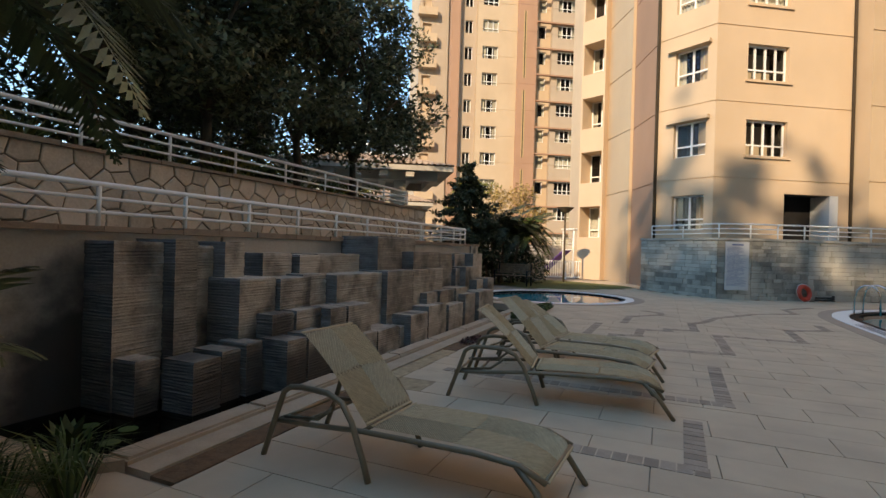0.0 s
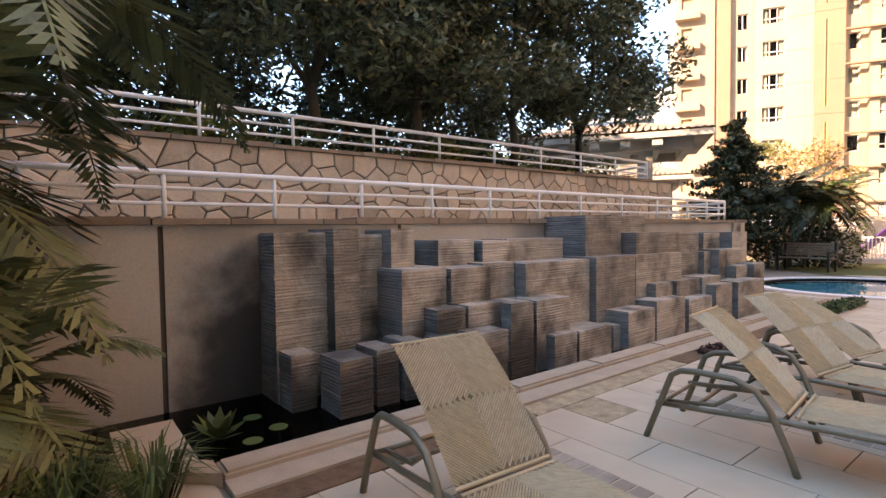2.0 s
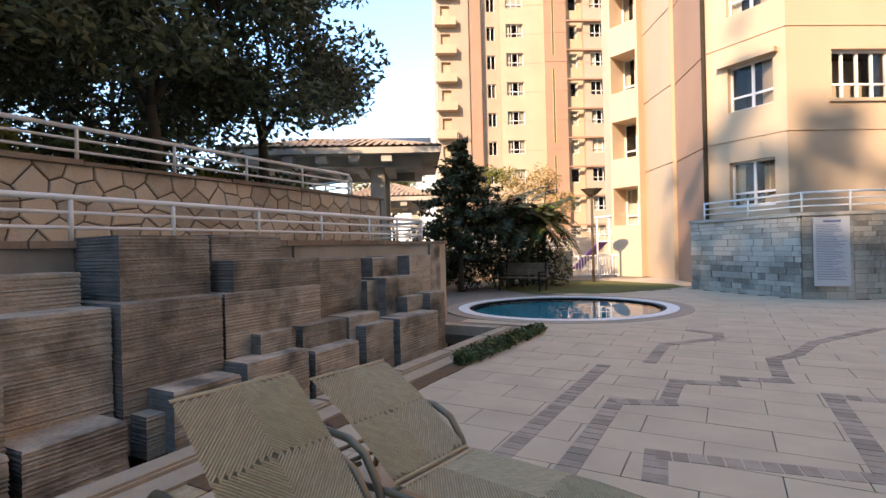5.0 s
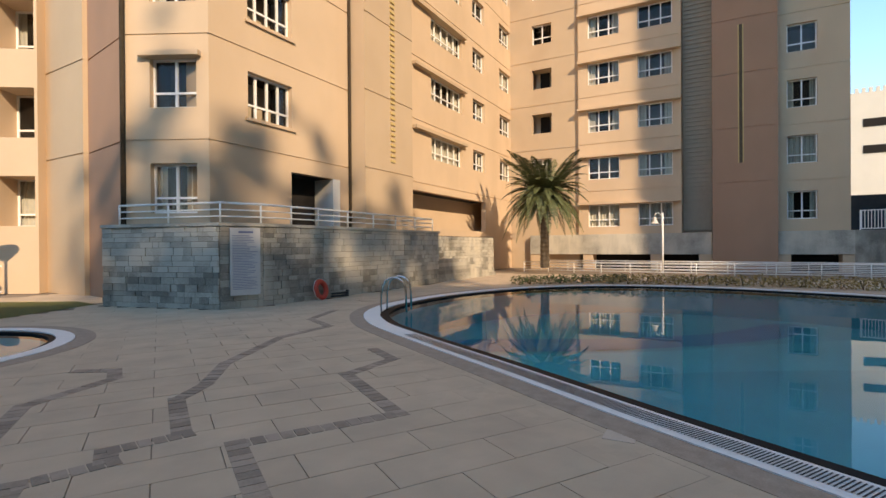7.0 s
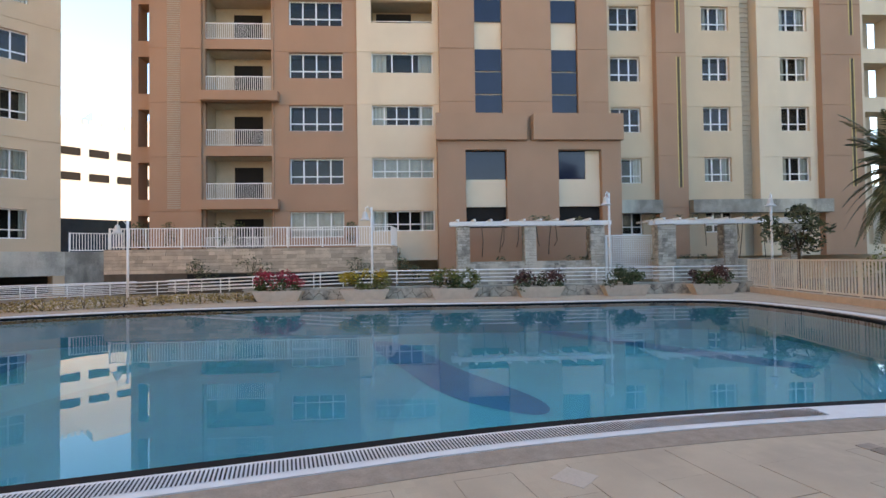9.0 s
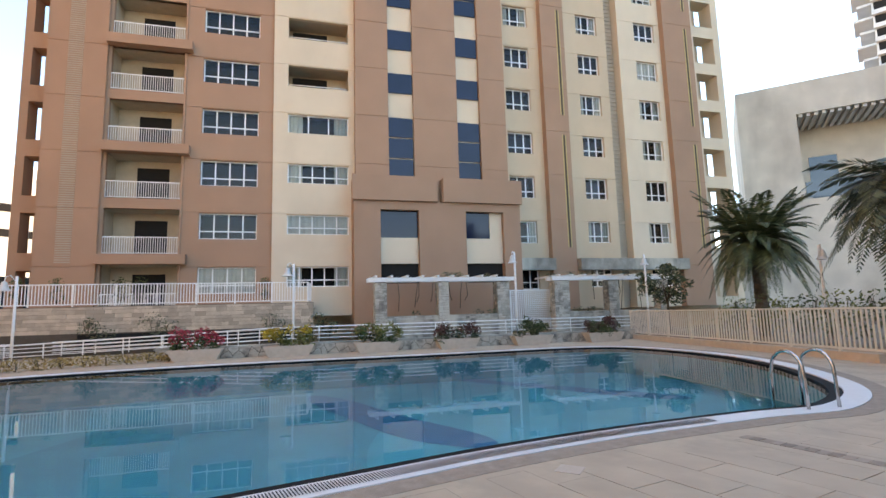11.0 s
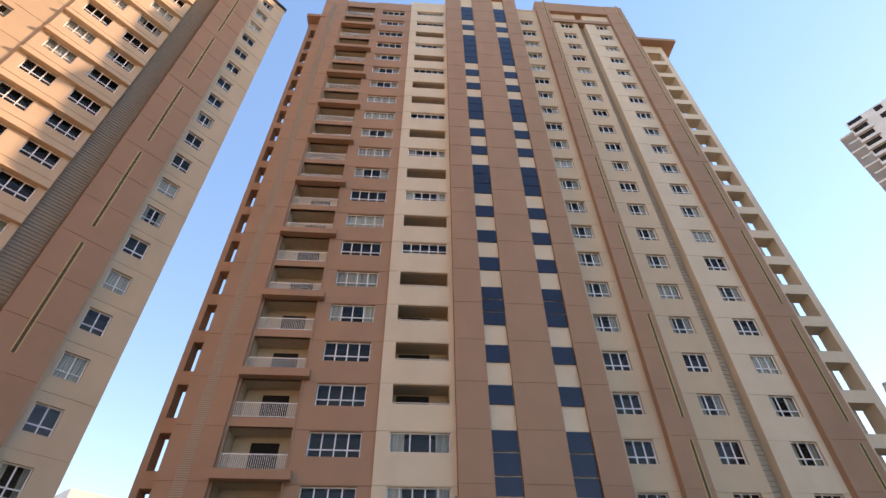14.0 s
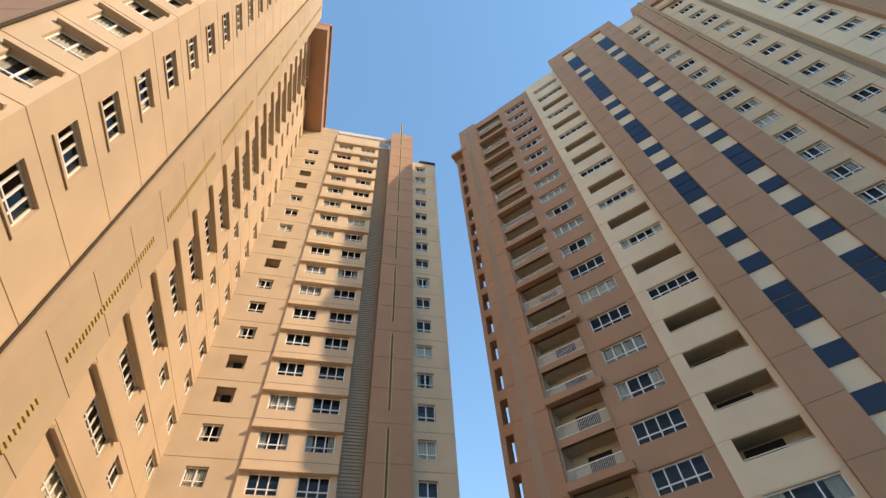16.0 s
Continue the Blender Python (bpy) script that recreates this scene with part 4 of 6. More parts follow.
cap2 = thing("wall_capping", "thin brown stone capping of the upper wall", "capping", kind="structure", m=KM)
cap_run(cap2, -8, 12.4, 3.76, 4.2, 2.645, 2.70, M["redcap"], 0.7, rb)


def railing(name, label, pts, h, nrails, spacing, r=0.022, mat=None, group="white railings"):
    """White tube railing along a line of ground points."""
    rail = thing(name, label, "railing", group)
    mat = mat or M["white"]
    pts = [Vector(p) for p in pts]
    for k in range(nrails):
        bm = bmesh.new()
        z = h * (1 - k / nrails)
        tube(bm, [p + Vector((0, 0, z)) for p in pts], r * (1.35 if k == 0 else 0.85), 7)
        part("rail", bm, mat, rail)
    post = None
    for a, b in zip(pts, pts[1:]):
        L = (b - a).length
        n = max(1, round(L / spacing))
        for i in range(n + (1 if b is pts[-1] else 0)):
            p = a.lerp(b, i / n)
            if post is None:
                bm = bmesh.new()
                tube(bm, [(0, 0, 0), (0, 0, h)], r * 1.1, 7)
                post = mesh_of("post", bm, mat)
            put("post", post, rail, pose(*p))
    return rail


railing("railing", "white tubular railing on the lower terrace wall", [kp(u, 2.0, 1.62) for u in (-6, -2, 2, 6, 9.5, 11.2)] + [kp(11.6, 2.3, 1.6), kp(11.7, 6.0, 1.58)], 0.42, 3, 1.12)
railing("railing", "white tubular railing along the planted upper terrace", [kp(u, 4.0, 2.70) for u in (-8, -3, 2, 6, 10.0, 11.4)] + [kp(12.0, 4.4, 2.68), kp(12.2, 6.2, 2.66), kp(12.2, 9, 2.66)], 0.46, 3, 1.15)

# irregular stones of the upper wall


def clip_cell(poly, mid, nrm):
    """Part of a polygon on the near side of a line."""
    out = []
    for i, p in enumerate(poly):
        q = poly[(i + 1) % len(poly)]
        dp, dq = (p - mid).dot(nrm), (q - mid).dot(nrm)
        if dp <= 0:
            out.append(p)
        if dp * dq < 0:
            out.append(p.lerp(q, dp / (dp - dq)))
    return out


def crazy(parent, u0, u1, z0, z1, y, cw, ch, mat, rnd, gap=0.009, proud=0.035, stuff=False):
    """Random rubble: each stone is the cell round a scattered point, with its own worn edge, on the plane y."""
    rowsn, cols = max(2, round((z1 - z0) / ch)), int((u1 - u0) / cw)
    ch, cw = (z1 - z0) / rowsn, (u1 - u0) / cols
    seeds = {}
    for k in range(rowsn):
        for c in range(cols):
            seeds[c, k] = Vector((u0 + (c + 0.5 + 0.5 * (k % 2) - 0.25 + rnd.uniform(-0.4, 0.4)) * cw, z0 + (k + 0.5 + rnd.uniform(-0.36, 0.36)) * ch))
    V, F = [], []
    for (c, k), p in seeds.items():
        poly = [Vector(q) for q in ((max(u0, p.x - 2 * cw), z0), (min(u1, p.x + 2 * cw), z0), (min(u1, p.x + 2 * cw), z1), (max(u0, p.x - 2 * cw), z1))]
        for dc in (-2, -1, 0, 1, 2):
            for dk in (-2, -1, 0, 1, 2):
                q = seeds.get((c + dc, k + dk))
                if q is not None and (dc or dk) and len(poly) > 2:
                    d = q - p
                    poly = clip_cell(poly, p + d * 0.5 - d.normalized() * gap, d)
        if len(poly) < 3:
            continue
        n = len(poly)
        mid = sum(poly, Vector((0, 0))) / n
        pr = proud * rnd.uniform(0.7, 1.3)
        v = [(q.x, y, q.y) for q in poly] + [(q.x, y - pr * 0.7, q.y) for q in poly]
        v += [(mid.x + (q.x - mid.x) * 0.9, y - pr, mid.y + (q.y - mid.y) * 0.88) for q in poly]
        f = [tuple(range(2 * n, 3 * n))]
        for i in range(n):
            j = (i + 1) % n
            f += [(i, j, n + j, n + i), (n + i, n + j, 2 * n + j, 2 * n + i)]
        if stuff:
            o = len(V)
            V += v
            F += [tuple(o + w for w in ff) for ff in f]
        else:
            put("stone", raw("stone", v, f, mat), parent)
    if stuff:
        tagged(put("stones", raw("stones", V, F, mat), parent), kind="stuff")


# ---- podium below the sunlit wing ----
PODIUM = [(11.3, 19.6), (12.1, 16.05), (13.1, 15.68), (15.2, 15.55), (22.2, 15.6), (22.2, 18.2), (12.0, 20.6)]
podium = thing("podium", "grey slate clad podium wall with pale stains", "podium", kind="structure")
bm = bmesh.new()
wedge(bm, PODIUM, -0.1, 2.04)
part("podium_core", bm, M["mortar"], podium)
bm = bmesh.new()
wedge(bm, [(11.22, 19.6), (12.04, 15.99), (13.09, 15.61), (15.2, 15.48), (22.25, 15.53), (22.25, 15.9), (15.2, 15.9), (13.2, 16.05), (12.4, 16.3), (11.7, 19.6)], 2.045, 2.13)
part("coping_slab", bm, M["slate"], podium)


def cladding(parent, p, q, z0, z1, mat, rnd, wmin, wmax, h, limit, inv=None):
    """Courses of split slate on the wall from p to q."""
    m, L = face_frame(p, q)
    if inv is not None:
        m = inv @ m
    V, F, made = [], [], 0
    z = z0
    while z < z1 - 0.01:
        hh = min(h * rnd.uniform(0.7, 1.4), z1 - z)
        if z1 - z - hh < 0.04:
            hh = z1 - z
        u = 0.0
        while u < L - 0.01:
            w = min(rnd.uniform(wmin, wmax), L - u)
            pr = rnd.uniform(0.015, 0.045)
            a, b, c, d = u + 0.004, u + w - 0.004, z + 0.004, z + hh - 0.004
            v = [(a, 0, c), (b, 0, c), (b, 0, d), (a, 0, d), (a, -pr, c), (b, -pr, c), (b, -pr, d), (a, -pr, d)]
            f = [(4, 5, 6, 7), (0, 1, 5, 4), (1, 2, 6, 5), (2, 3, 7, 6), (3, 0, 4, 7)]
            if made < limit:
                put("stone", raw("stone", v, f, mat), parent, m)
                made += 1
            else:
                o = len(V)
                V += v
                F += [tuple(o + k for k in ff) for ff in f]
            u += w
        z += hh
    if V:
        tagged(put("stones", raw("stones", V, F, mat), parent, m), kind="stuff")


railing("railing", "white tubular railing on the slate podium", [(11.5, 19.2, 2.13), (12.25, 16.2, 2.13), (13.2, 15.85, 2.13), (15.2, 15.72, 2.13), (22.0, 15.75, 2.13), (22.0, 17.6, 2.13)], 0.5, 3, 1.25)

stair_wall = solid("wall_stair", 21.9, 30.6, 16.7, 17.1, -0.1, 2.0, M["mortar"], Matrix(), "sunlit pale stone wall beside outdoor steps", "wall")
steps = thing("outdoor_steps", "pale stone outdoor steps against the wall", "steps", kind="structure")
for i in range(6):
    bm = bmesh.new()
    box(bm, 22.25, 28.6 - i * 0.85, 15.7 + i * 0.004, 16.64, i * 0.165 - 0.02, (i + 1) * 0.165 - 0.022)
    part("step", bm, M["slate"], steps)

# sign board on the podium
sm, SL = face_frame((12.28, 15.93), (12.96, 15.68))
sign = thing("notice_board", "pale printed rules board fixed to the slate podium", "sign", m=sm)
bm = bmesh.new()
box(bm, 0, 0.74, -0.09, -0.05, 0.33, 2.0)
part("board", bm, M["signwhite"], sign)
rs = random.Random(3)
bm = bmesh.new()
box(bm, 0.2, 0.56, -0.094, -0.089, 1.87, 1.92)
for k in range(34):
    z = 1.80 - k * 0.04
    box(bm, 0.05, 0.05 + rs.uniform(0.35, 0.64), -0.093, -0.089, z, z + 0.012)
part("print", bm, M["signtext"], sign)

# lifebuoy and hose
ring = thing("lifebuoy", "faded red lifebuoy leaning on the podium wall", "lifebuoy", m=pose(14.9, 15.36, 0.30, 78, 0, 4))
bm = bmesh.new()
tube(bm, [(0.225 * math.cos(a), 0.225 * math.sin(a), 0) for a in [i * 2 * math.pi / 32 for i in range(32)]], 0.075, 10, closed=True)
part("ring", bm, M["ring"], ring)
bm = bmesh.new()
tube(bm, [(0.31 * math.cos(a), 0.31 * math.sin(a), 0.01 * math.sin(8 * a)) for a in [i * 2 * math.pi / 40 for i in range(40)]], 0.008, 5, closed=True)
part("grab_rope", bm, M["white"], ring)
hose = thing("coiled_hose", "black hose lying in a loose coil", "hose")
bm = bmesh.new()
tube(bm, [(15.7 + (0.35 + 0.05 * math.sin(3 * a)) * math.cos(a), 15.3 + 0.13 * math.sin(a), 0.03 + 0.012 * a) for a in [i * 0.4 for i in range(34)]], 0.024, 6)
part("hose", bm, M["black"], hose)


# ---- sun loungers ----
def lounger(label, x, y, ang, top, top_x):
    """Wicker lounger: head at the origin, x towards the feet, y across."""
    W = 0.68
    ob = thing("sun_lounger", label, "sun lounger", "loungers by the pond", m=pose(x, y, 0, 0, 0, ang))
    for yy, s in ((0.0, 1), (W, -1)):
        bm = bmesh.new()
        pts = [(0.0, yy, 0.0), (0.10, yy, 0.27), (0.17, yy + s * 0.01, 0.47), (0.23, yy + s * 0.01, 0.51), (0.34, yy, 0.525), (0.56, yy, 0.52), (0.68, yy, 0.47), (0.76, yy, 0.36), (0.86, yy, 0.12), (0.90, yy, 0.0)]
        tube(bm, pts, 0.021, 9)
        part("arm_leg", bm, M["bronze"], ob)
        bm = bmesh.new()
        tube(bm, [(0.06, yy + s * 0.03, 0.25), (0.4, yy + s * 0.03, 0.27), (0.8, yy + s * 0.03, 0.305), (1.6, yy + s * 0.03, 0.33), (1.88, yy + s * 0.03, 0.315), (2.03, yy + s * 0.03, 0.25)], 0.019, 8)
        part("side_rail", bm, M["bronze"], ob)
        bm = bmesh.new()
        tube(bm, [(1.86, yy + s * 0.03, 0.31), (1.98, yy + s * 0.01, 0.2), (2.12, yy, 0.0)], 0.02, 8)
        part("foot_leg", bm, M["bronze"], ob)
        bm = bmesh.new()
        tube(bm, [(0.12, yy + s * 0.08, 0.265), (0.42, yy + s * 0.08, 0.30), (0.55, yy + s * 0.08, 0.40 if top > 0.8 else 0.36)], 0.014, 7)
        part("back_strut", bm, M["bronze"], ob)
    for px, pz in ((0.09, 0.25), (0.30, 0.262), (0.82, 0.305), (2.02, 0.25)):
        bm = bmesh.new()
        tube(bm, [(px, 0.03, pz), (px, W - 0.03, pz)], 0.014, 7)
        part("cross_bar", bm, M["bronze"], ob)

    def panel(name, prof, lab):
        """Woven panel along a profile of (x, z): strands as ridges in nested diamonds."""
        L = [0.0]
        for (a, b), (c, d) in zip(prof, prof[1:]):
            L.append(L[-1] + math.hypot(c - a, d - b))

        def at(s):
            for i in range(len(prof) - 1):
                if s <= L[i + 1] or i == len(prof) - 2:
                    k = (s - L[i]) / (L[i + 1] - L[i])
                    dx, dz = prof[i + 1][0] - prof[i][0], prof[i + 1][1] - prof[i][1]
                    n = math.hypot(dx, dz)
                    return prof[i][0] + k * dx, prof[i][1] + k * dz, -dz / n, dx / n
        bm = bmesh.new()
        ns, nw = int(L[-1] / 0.05), 8
        grid = []
        for i in range(ns + 1):
            px, pz, nx, nz = at(L[-1] * i / ns)
            grid.append([bm.verts.new((px, 0.06 + (W - 0.12) * j / nw, pz)) for j in range(nw + 1)])
        for i in range(ns):
            for j in range(nw):
                bm.faces.new((grid[i][j], grid[i + 1][j], grid[i + 1][j + 1], grid[i][j + 1]))
        bmesh.ops.solidify(bm, geom=bm.faces[:], thickness=0.014)
        body = part(name, bm, M["wickerdark"], ob, lab)
        V, F = [], []
        step, wid, mid, amp = 0.0175, W - 0.1, L[-1] / 2, 0.27
        for way in (-1, 1):
            s = -amp
            while s < L[-1] + amp:
                for c in range(16):
                    pair = [(s + way * amp * (1 - abs(e / 8 - 1)), 0.05 + wid * e / 16) for e in (c, c + 1)]
                    centre = (pair[0][0] + pair[1][0]) / 2
                    if min(pair[0][0], pair[1][0]) < 0 or max(pair[0][0], pair[1][0]) > L[-1] - 0.016 or (centre - mid) * way < 0:
                        continue
                    o = len(V)
                    for (ss, yy) in pair:
                        for ds, hh in ((0, -0.001), (0.004, 0.0035), (0.0095, 0.0035), (0.0135, -0.001)):
                            px, pz, nx, nz = at(ss + ds)
                            V.append((px + nx * (0.003 + hh), yy, pz + nz * (0.003 + hh)))
                    F += [(o + k, o + k + 1, o + k + 5, o + k + 4) for k in range(3)]
                s += step
        # plaited edge strands at both ends close the zigzag
        for s0 in (0.0, L[-1] - 0.02):
            for yy0, yy1 in ((0.05, W / 2), (W / 2, W - 0.05)):
                o = len(V)
                for yy in (yy0, yy1):
                    for ds, hh in ((0, 0.001), (0.006, 0.009), (0.014, 0.009), (0.02, 0.001)):
                        px, pz, nx, nz = at(s0 + ds)
                        V.append((px + nx * (0.004 + hh), yy, pz + nz * (0.004 + hh)))
                F += [(o + k, o + k + 1, o + k + 5, o + k + 4) for k in range(3)]
        tagged(put("weave", raw("weave", V, F, M["wicker"]), body), kind="stuff")
        return body

    hx, hz = 0.84, 0.335
    panel("backrest", [(top_x, top), (top_x + 0.05, top - 0.015)] + [(top_x + 0.05 + (hx - top_x - 0.05) * k / 5, top - 0.015 + (hz - top + 0.015) * k / 5 + 0.03 * math.sin(math.pi * k / 5)) for k in range(1, 6)], "tan woven wicker backrest")
    panel("seat", [(0.87, 0.335), (1.2, 0.345), (1.6, 0.35), (1.84, 0.335), (1.97, 0.29), (2.04, 0.235)], "tan woven wicker seat")
    return ob


lounger("tan wicker sun lounger with raised back beside the pond", -0.69, 3.74, -35.3, 0.88, 0.26)
lounger("tan wicker sun lounger with bronze frame in a row", 0.85, 5.08, -25, 0.88, 0.26)
lounger("tan wicker sun lounger with bronze frame in a row", 1.40, 6.29, -40, 0.88, 0.26)
lounger("tan wicker sun lounger with low reclined back", 1.88, 7.03, -42.5, 0.75, 0.15)


# ---- planting ----
def leaves(V, F, c, r, n, size, rnd, squash=0.8, droop=0.0):
    """Small folded leaf blades scattered through a clump."""
    for _ in range(n):
        while True:
            p = Vector((rnd.uniform(-1, 1), rnd.uniform(-1, 1), rnd.uniform(-1, 1)))
            if 0.15 < p.length < 1:
                break
        q = Vector(c) + Vector((p.x * r, p.y * r, p.z * r * squash))
        d = Vector((rnd.uniform(-1, 1), rnd.uniform(-1, 1), rnd.uniform(-0.8, 0.5) - droop)).normalized()
        s = d.cross(Vector((rnd.uniform(-1, 1), rnd.uniform(-1, 1), rnd.uniform(-1, 1)))).normalized()
        k = size * rnd.uniform(0.6, 1.4)
        o = len(V)
        V += [q - d * k, q + s * k * 0.42, q + d * k, q - s * k * 0.42]
        F.append((o, o + 1, o + 2, o + 3))


def tree(label, x, y, z, trunk_h, crown_r, crown_h, rnd, mat, clumps=26, per=260, size=0.11, trunk_r=0.16, forks=4, lean=(0, 0)):
    t = thing("tree", label, "tree", m=pose(x, y, z))
    bm = bmesh.new()
    top = Vector((lean[0], lean[1], trunk_h))
    mid = top * 0.5 + Vector((rnd.uniform(-.12, .12), rnd.uniform(-.12, .12), 0))
    tube(bm, [(0, 0, -0.1), mid, top], trunk_r, 9, taper=0.7)
    V, F = [], []
    for i in range(forks):
        a = 2 * math.pi * (i + rnd.random() * 0.6) / forks
        rr = crown_r * rnd.uniform(0.35, 0.7)
        e = top + Vector((math.cos(a) * rr, math.sin(a) * rr, crown_h * rnd.uniform(0.35, 0.75)))
        m = top.lerp(e, 0.5) + Vector((rnd.uniform(-.2, .2), rnd.uniform(-.2, .2), 0.15))
        tube(bm, [top - Vector((0, 0, 0.1)), m, e], trunk_r * 0.55, 7, taper=0.35)
        for _ in range(3):
            b = rnd.random() * 6.28
            e2 = e + Vector((math.cos(b), math.sin(b), rnd.uniform(0.1, 0.8))) * crown_r * 0.4
            tube(bm, [m.lerp(e, 0.6), e.lerp(e2, 0.5), e2], trunk_r * 0.22, 5, taper=0.4)
    part("trunk", bm, M["bark"], t)
    for _ in range(clumps):
        a, rr = rnd.random() * 6.28, crown_r * math.sqrt(rnd.random()) * 0.85
        h = rnd.uniform(0.05, 0.95)
        rr *= math.sqrt(max(0.1, 1 - (2 * h - 0.9) ** 2 * 0.8))
        c = top + Vector((math.cos(a) * rr, math.sin(a) * rr, crown_h * h))
        leaves(V, F, c, crown_r * rnd.uniform(0.2, 0.36), per, size, rnd, 0.7)
    part_crown = put("crown", raw("crown", V, F, mat), t)
    return t


def frond(V, F, base, az, L, rise, droop, width, n, rnd, twist=0.0, curl=1.0):
    """One feather palm frond of separate leaflets along an arching rib."""
    h = Vector((math.cos(az), math.sin(az), 0))
    side = Vector((-h.y, h.x, 0))
    pts = []
    for i in range(n + 1):
        s = i / n
        pts.append(base + h * (L * s * (1 - 0.18 * s * curl)) + Vector((0, 0, 1)) * (rise * L * s - droop * L * s * s))
    for i in range(n):
        a, b = pts[i], pts[i + 1]
        o = len(V)
        w = 0.018 * (1 - i / n) + 0.004
        V += [a - side * w, b - side * w, b + side * w, a + side * w]
        F.append((o, o + 1, o + 2, o + 3))
        if i < 1:
            continue
        s = i / n
        ll = width * math.sin(math.pi * min(1, 0.12 + s * 0.86)) * rnd.uniform(0.85, 1.1)
        d = (b - a).normalized()
        for sg in (-1, 1):
            tip = a + (side * sg * 0.86 + d * 0.6 + Vector((0, 0, -0.28 + twist + rnd.uniform(-.12, .12)))).normalized() * ll
            ww = d * (0.55 * L / n + 0.006)
            o = len(V)
            V += [a, a.lerp(tip, 0.4) + ww, tip, a.lerp(tip, 0.4) - ww]
            F.append((o, o + 1, o + 2, o + 3))


def palm(label, x, y, z, trunk_h, trunk_r, nf, L, rise, droop, width, rnd, mat, leaflets=26, stems=1, spread=0.0):
    t = thing("palm_tree", label, "palm", m=pose(x, y, z))
    for s in range(stems):
        a = s * 2.4
        off = Vector((math.cos(a), math.sin(a), 0)) * (spread * math.sqrt(s / max(1, stems)))
        hh = trunk_h * (1 - 0.35 * (s / max(1, stems)) * rnd.random())
        top = off * 1.8 + Vector((0, 0, hh))
        bm = bmesh.new()
        k = max(4, int(hh / 0.12))
        pts, prev = [off.lerp(top, i / k) - Vector((0, 0, 0.1 if i == 0 else 0)) for i in range(k + 1)], None
        for i, p in enumerate(pts):
            rr = trunk_r * (1.0 + (0.14 if i % 2 else 0) - 0.15 * i / k)
            rg = [bm.verts.new(p + Vector((math.cos(j * 0.785) * rr, math.sin(j * 0.785) * rr, 0))) for j in range(8)]
            if prev:
                for j in range(8):
                    bm.faces.new((prev[j], prev[(j + 1) % 8], rg[(j + 1) % 8], rg[j]))
            prev = rg
        bm.faces.new(prev)
        part("trunk", bm, M["bark"], t)
        for i in range(nf):
            V, F = [], []
            az = i * 2.39996 + rnd.uniform(-.2, .2)
            lev = i / nf
            frond(V, F, top, az, L * rnd.uniform(0.8, 1.1), rise * (1.25 - lev * 1.15), droop * (0.7 + 0.5 * lev), width, leaflets, rnd, 0.1)
            put("frond", raw("frond", V, F, mat), t)
    return t


rt = random.Random(21)
for u, n, h, cr, ch in ((-6.5, 6.5, 2.2, 2.8, 5.0), (-3.5, 8.0, 2.4, 2.8, 5.5), (-0.5, 6.2, 1.8, 2.6, 5.0), (2.9, 5.4, 1.5, 2.7, 5.2), (4.9, 5.0, 1.3, 2.4, 4.6), (7.7, 5.2, 1.5, 2.6, 5.0), (9.9, 5.0, 1.3, 2.7, 5.0), (6.0, 8.5, 1.2, 3.0, 6.0), (1.0, 9.5, 1.0, 3.2, 6.5), (-5, 11, 1.0, 3.4, 7), (4.0, 12, 1.0, 3.4, 7), (9.5, 10, 1.0, 2.6, 4.6), (-2, 14, 1.0, 4.0, 8), (-9, 9, 1.0, 3.5, 7)):
    p = kp(u, n, 2.6)
    tree("dark leafy tree growing on the upper terrace", p.x, p.y, p.z, h, cr, ch, rt, M["leafdark"], clumps=46, per=520, size=0.072, trunk_r=0.12)


def shrub(name, label, cat, pts, r, n, size, mat, rnd, squash=0.7, group=""):
    """Low bush: stems and many leaves round some centres."""
    t = thing(name, label, cat, group, m=pose(*pts[0][:2], 0))
    V, F = [], []
    o = Vector((pts[0][0], pts[0][1], 0))
    for p in pts:
        leaves(V, F, Vector(p) - o, r * rnd.uniform(0.8, 1.15), n, size, rnd, squash)
    tagged(put("foliage", raw("foliage", V, F, mat), t), kind="stuff")
    bm = bmesh.new()
    for p in pts:
        c = Vector(p) - o
        for _ in range(3):
            tube(bm, [c + Vector((0, 0, -r * squash)), c + Vector((rnd.uniform(-.4, .4) * r, rnd.uniform(-.4, .4) * r, r * squash * 0.5))], 0.012, 5)
    tagged(part("stem", bm, M["bark"], t), kind="stuff")
    return t


for i, u in enumerate([x * 1.35 - 7 for x in range(14)]):
    p = [kp(u + rt.uniform(-.3, .3), 4.9 + rt.uniform(-.2, 1.6), 2.62 + 0.3) for _ in range(3)]
    shrub("shrub", "leafy shrub behind the upper railing", "shrub", p, 0.5, 190, 0.075, M["leaflight"] if i % 3 == 0 else M["leaf"], rt, 0.75, "terrace shrubs")
for i in range(13):
    u = -8 + i * 1.6
    p = [kp(u + rt.uniform(-.5, .5), 7.6 + rt.uniform(-.4, 1.2), 3.1 + 0.7 * k) for k in range(3)]
    shrub("bush", "tall leafy bush under the terrace trees", "bush", p, 0.85, 230, 0.095, M["leaf"] if i % 2 else M["leafdark"], rt, 0.8, "terrace bushes")
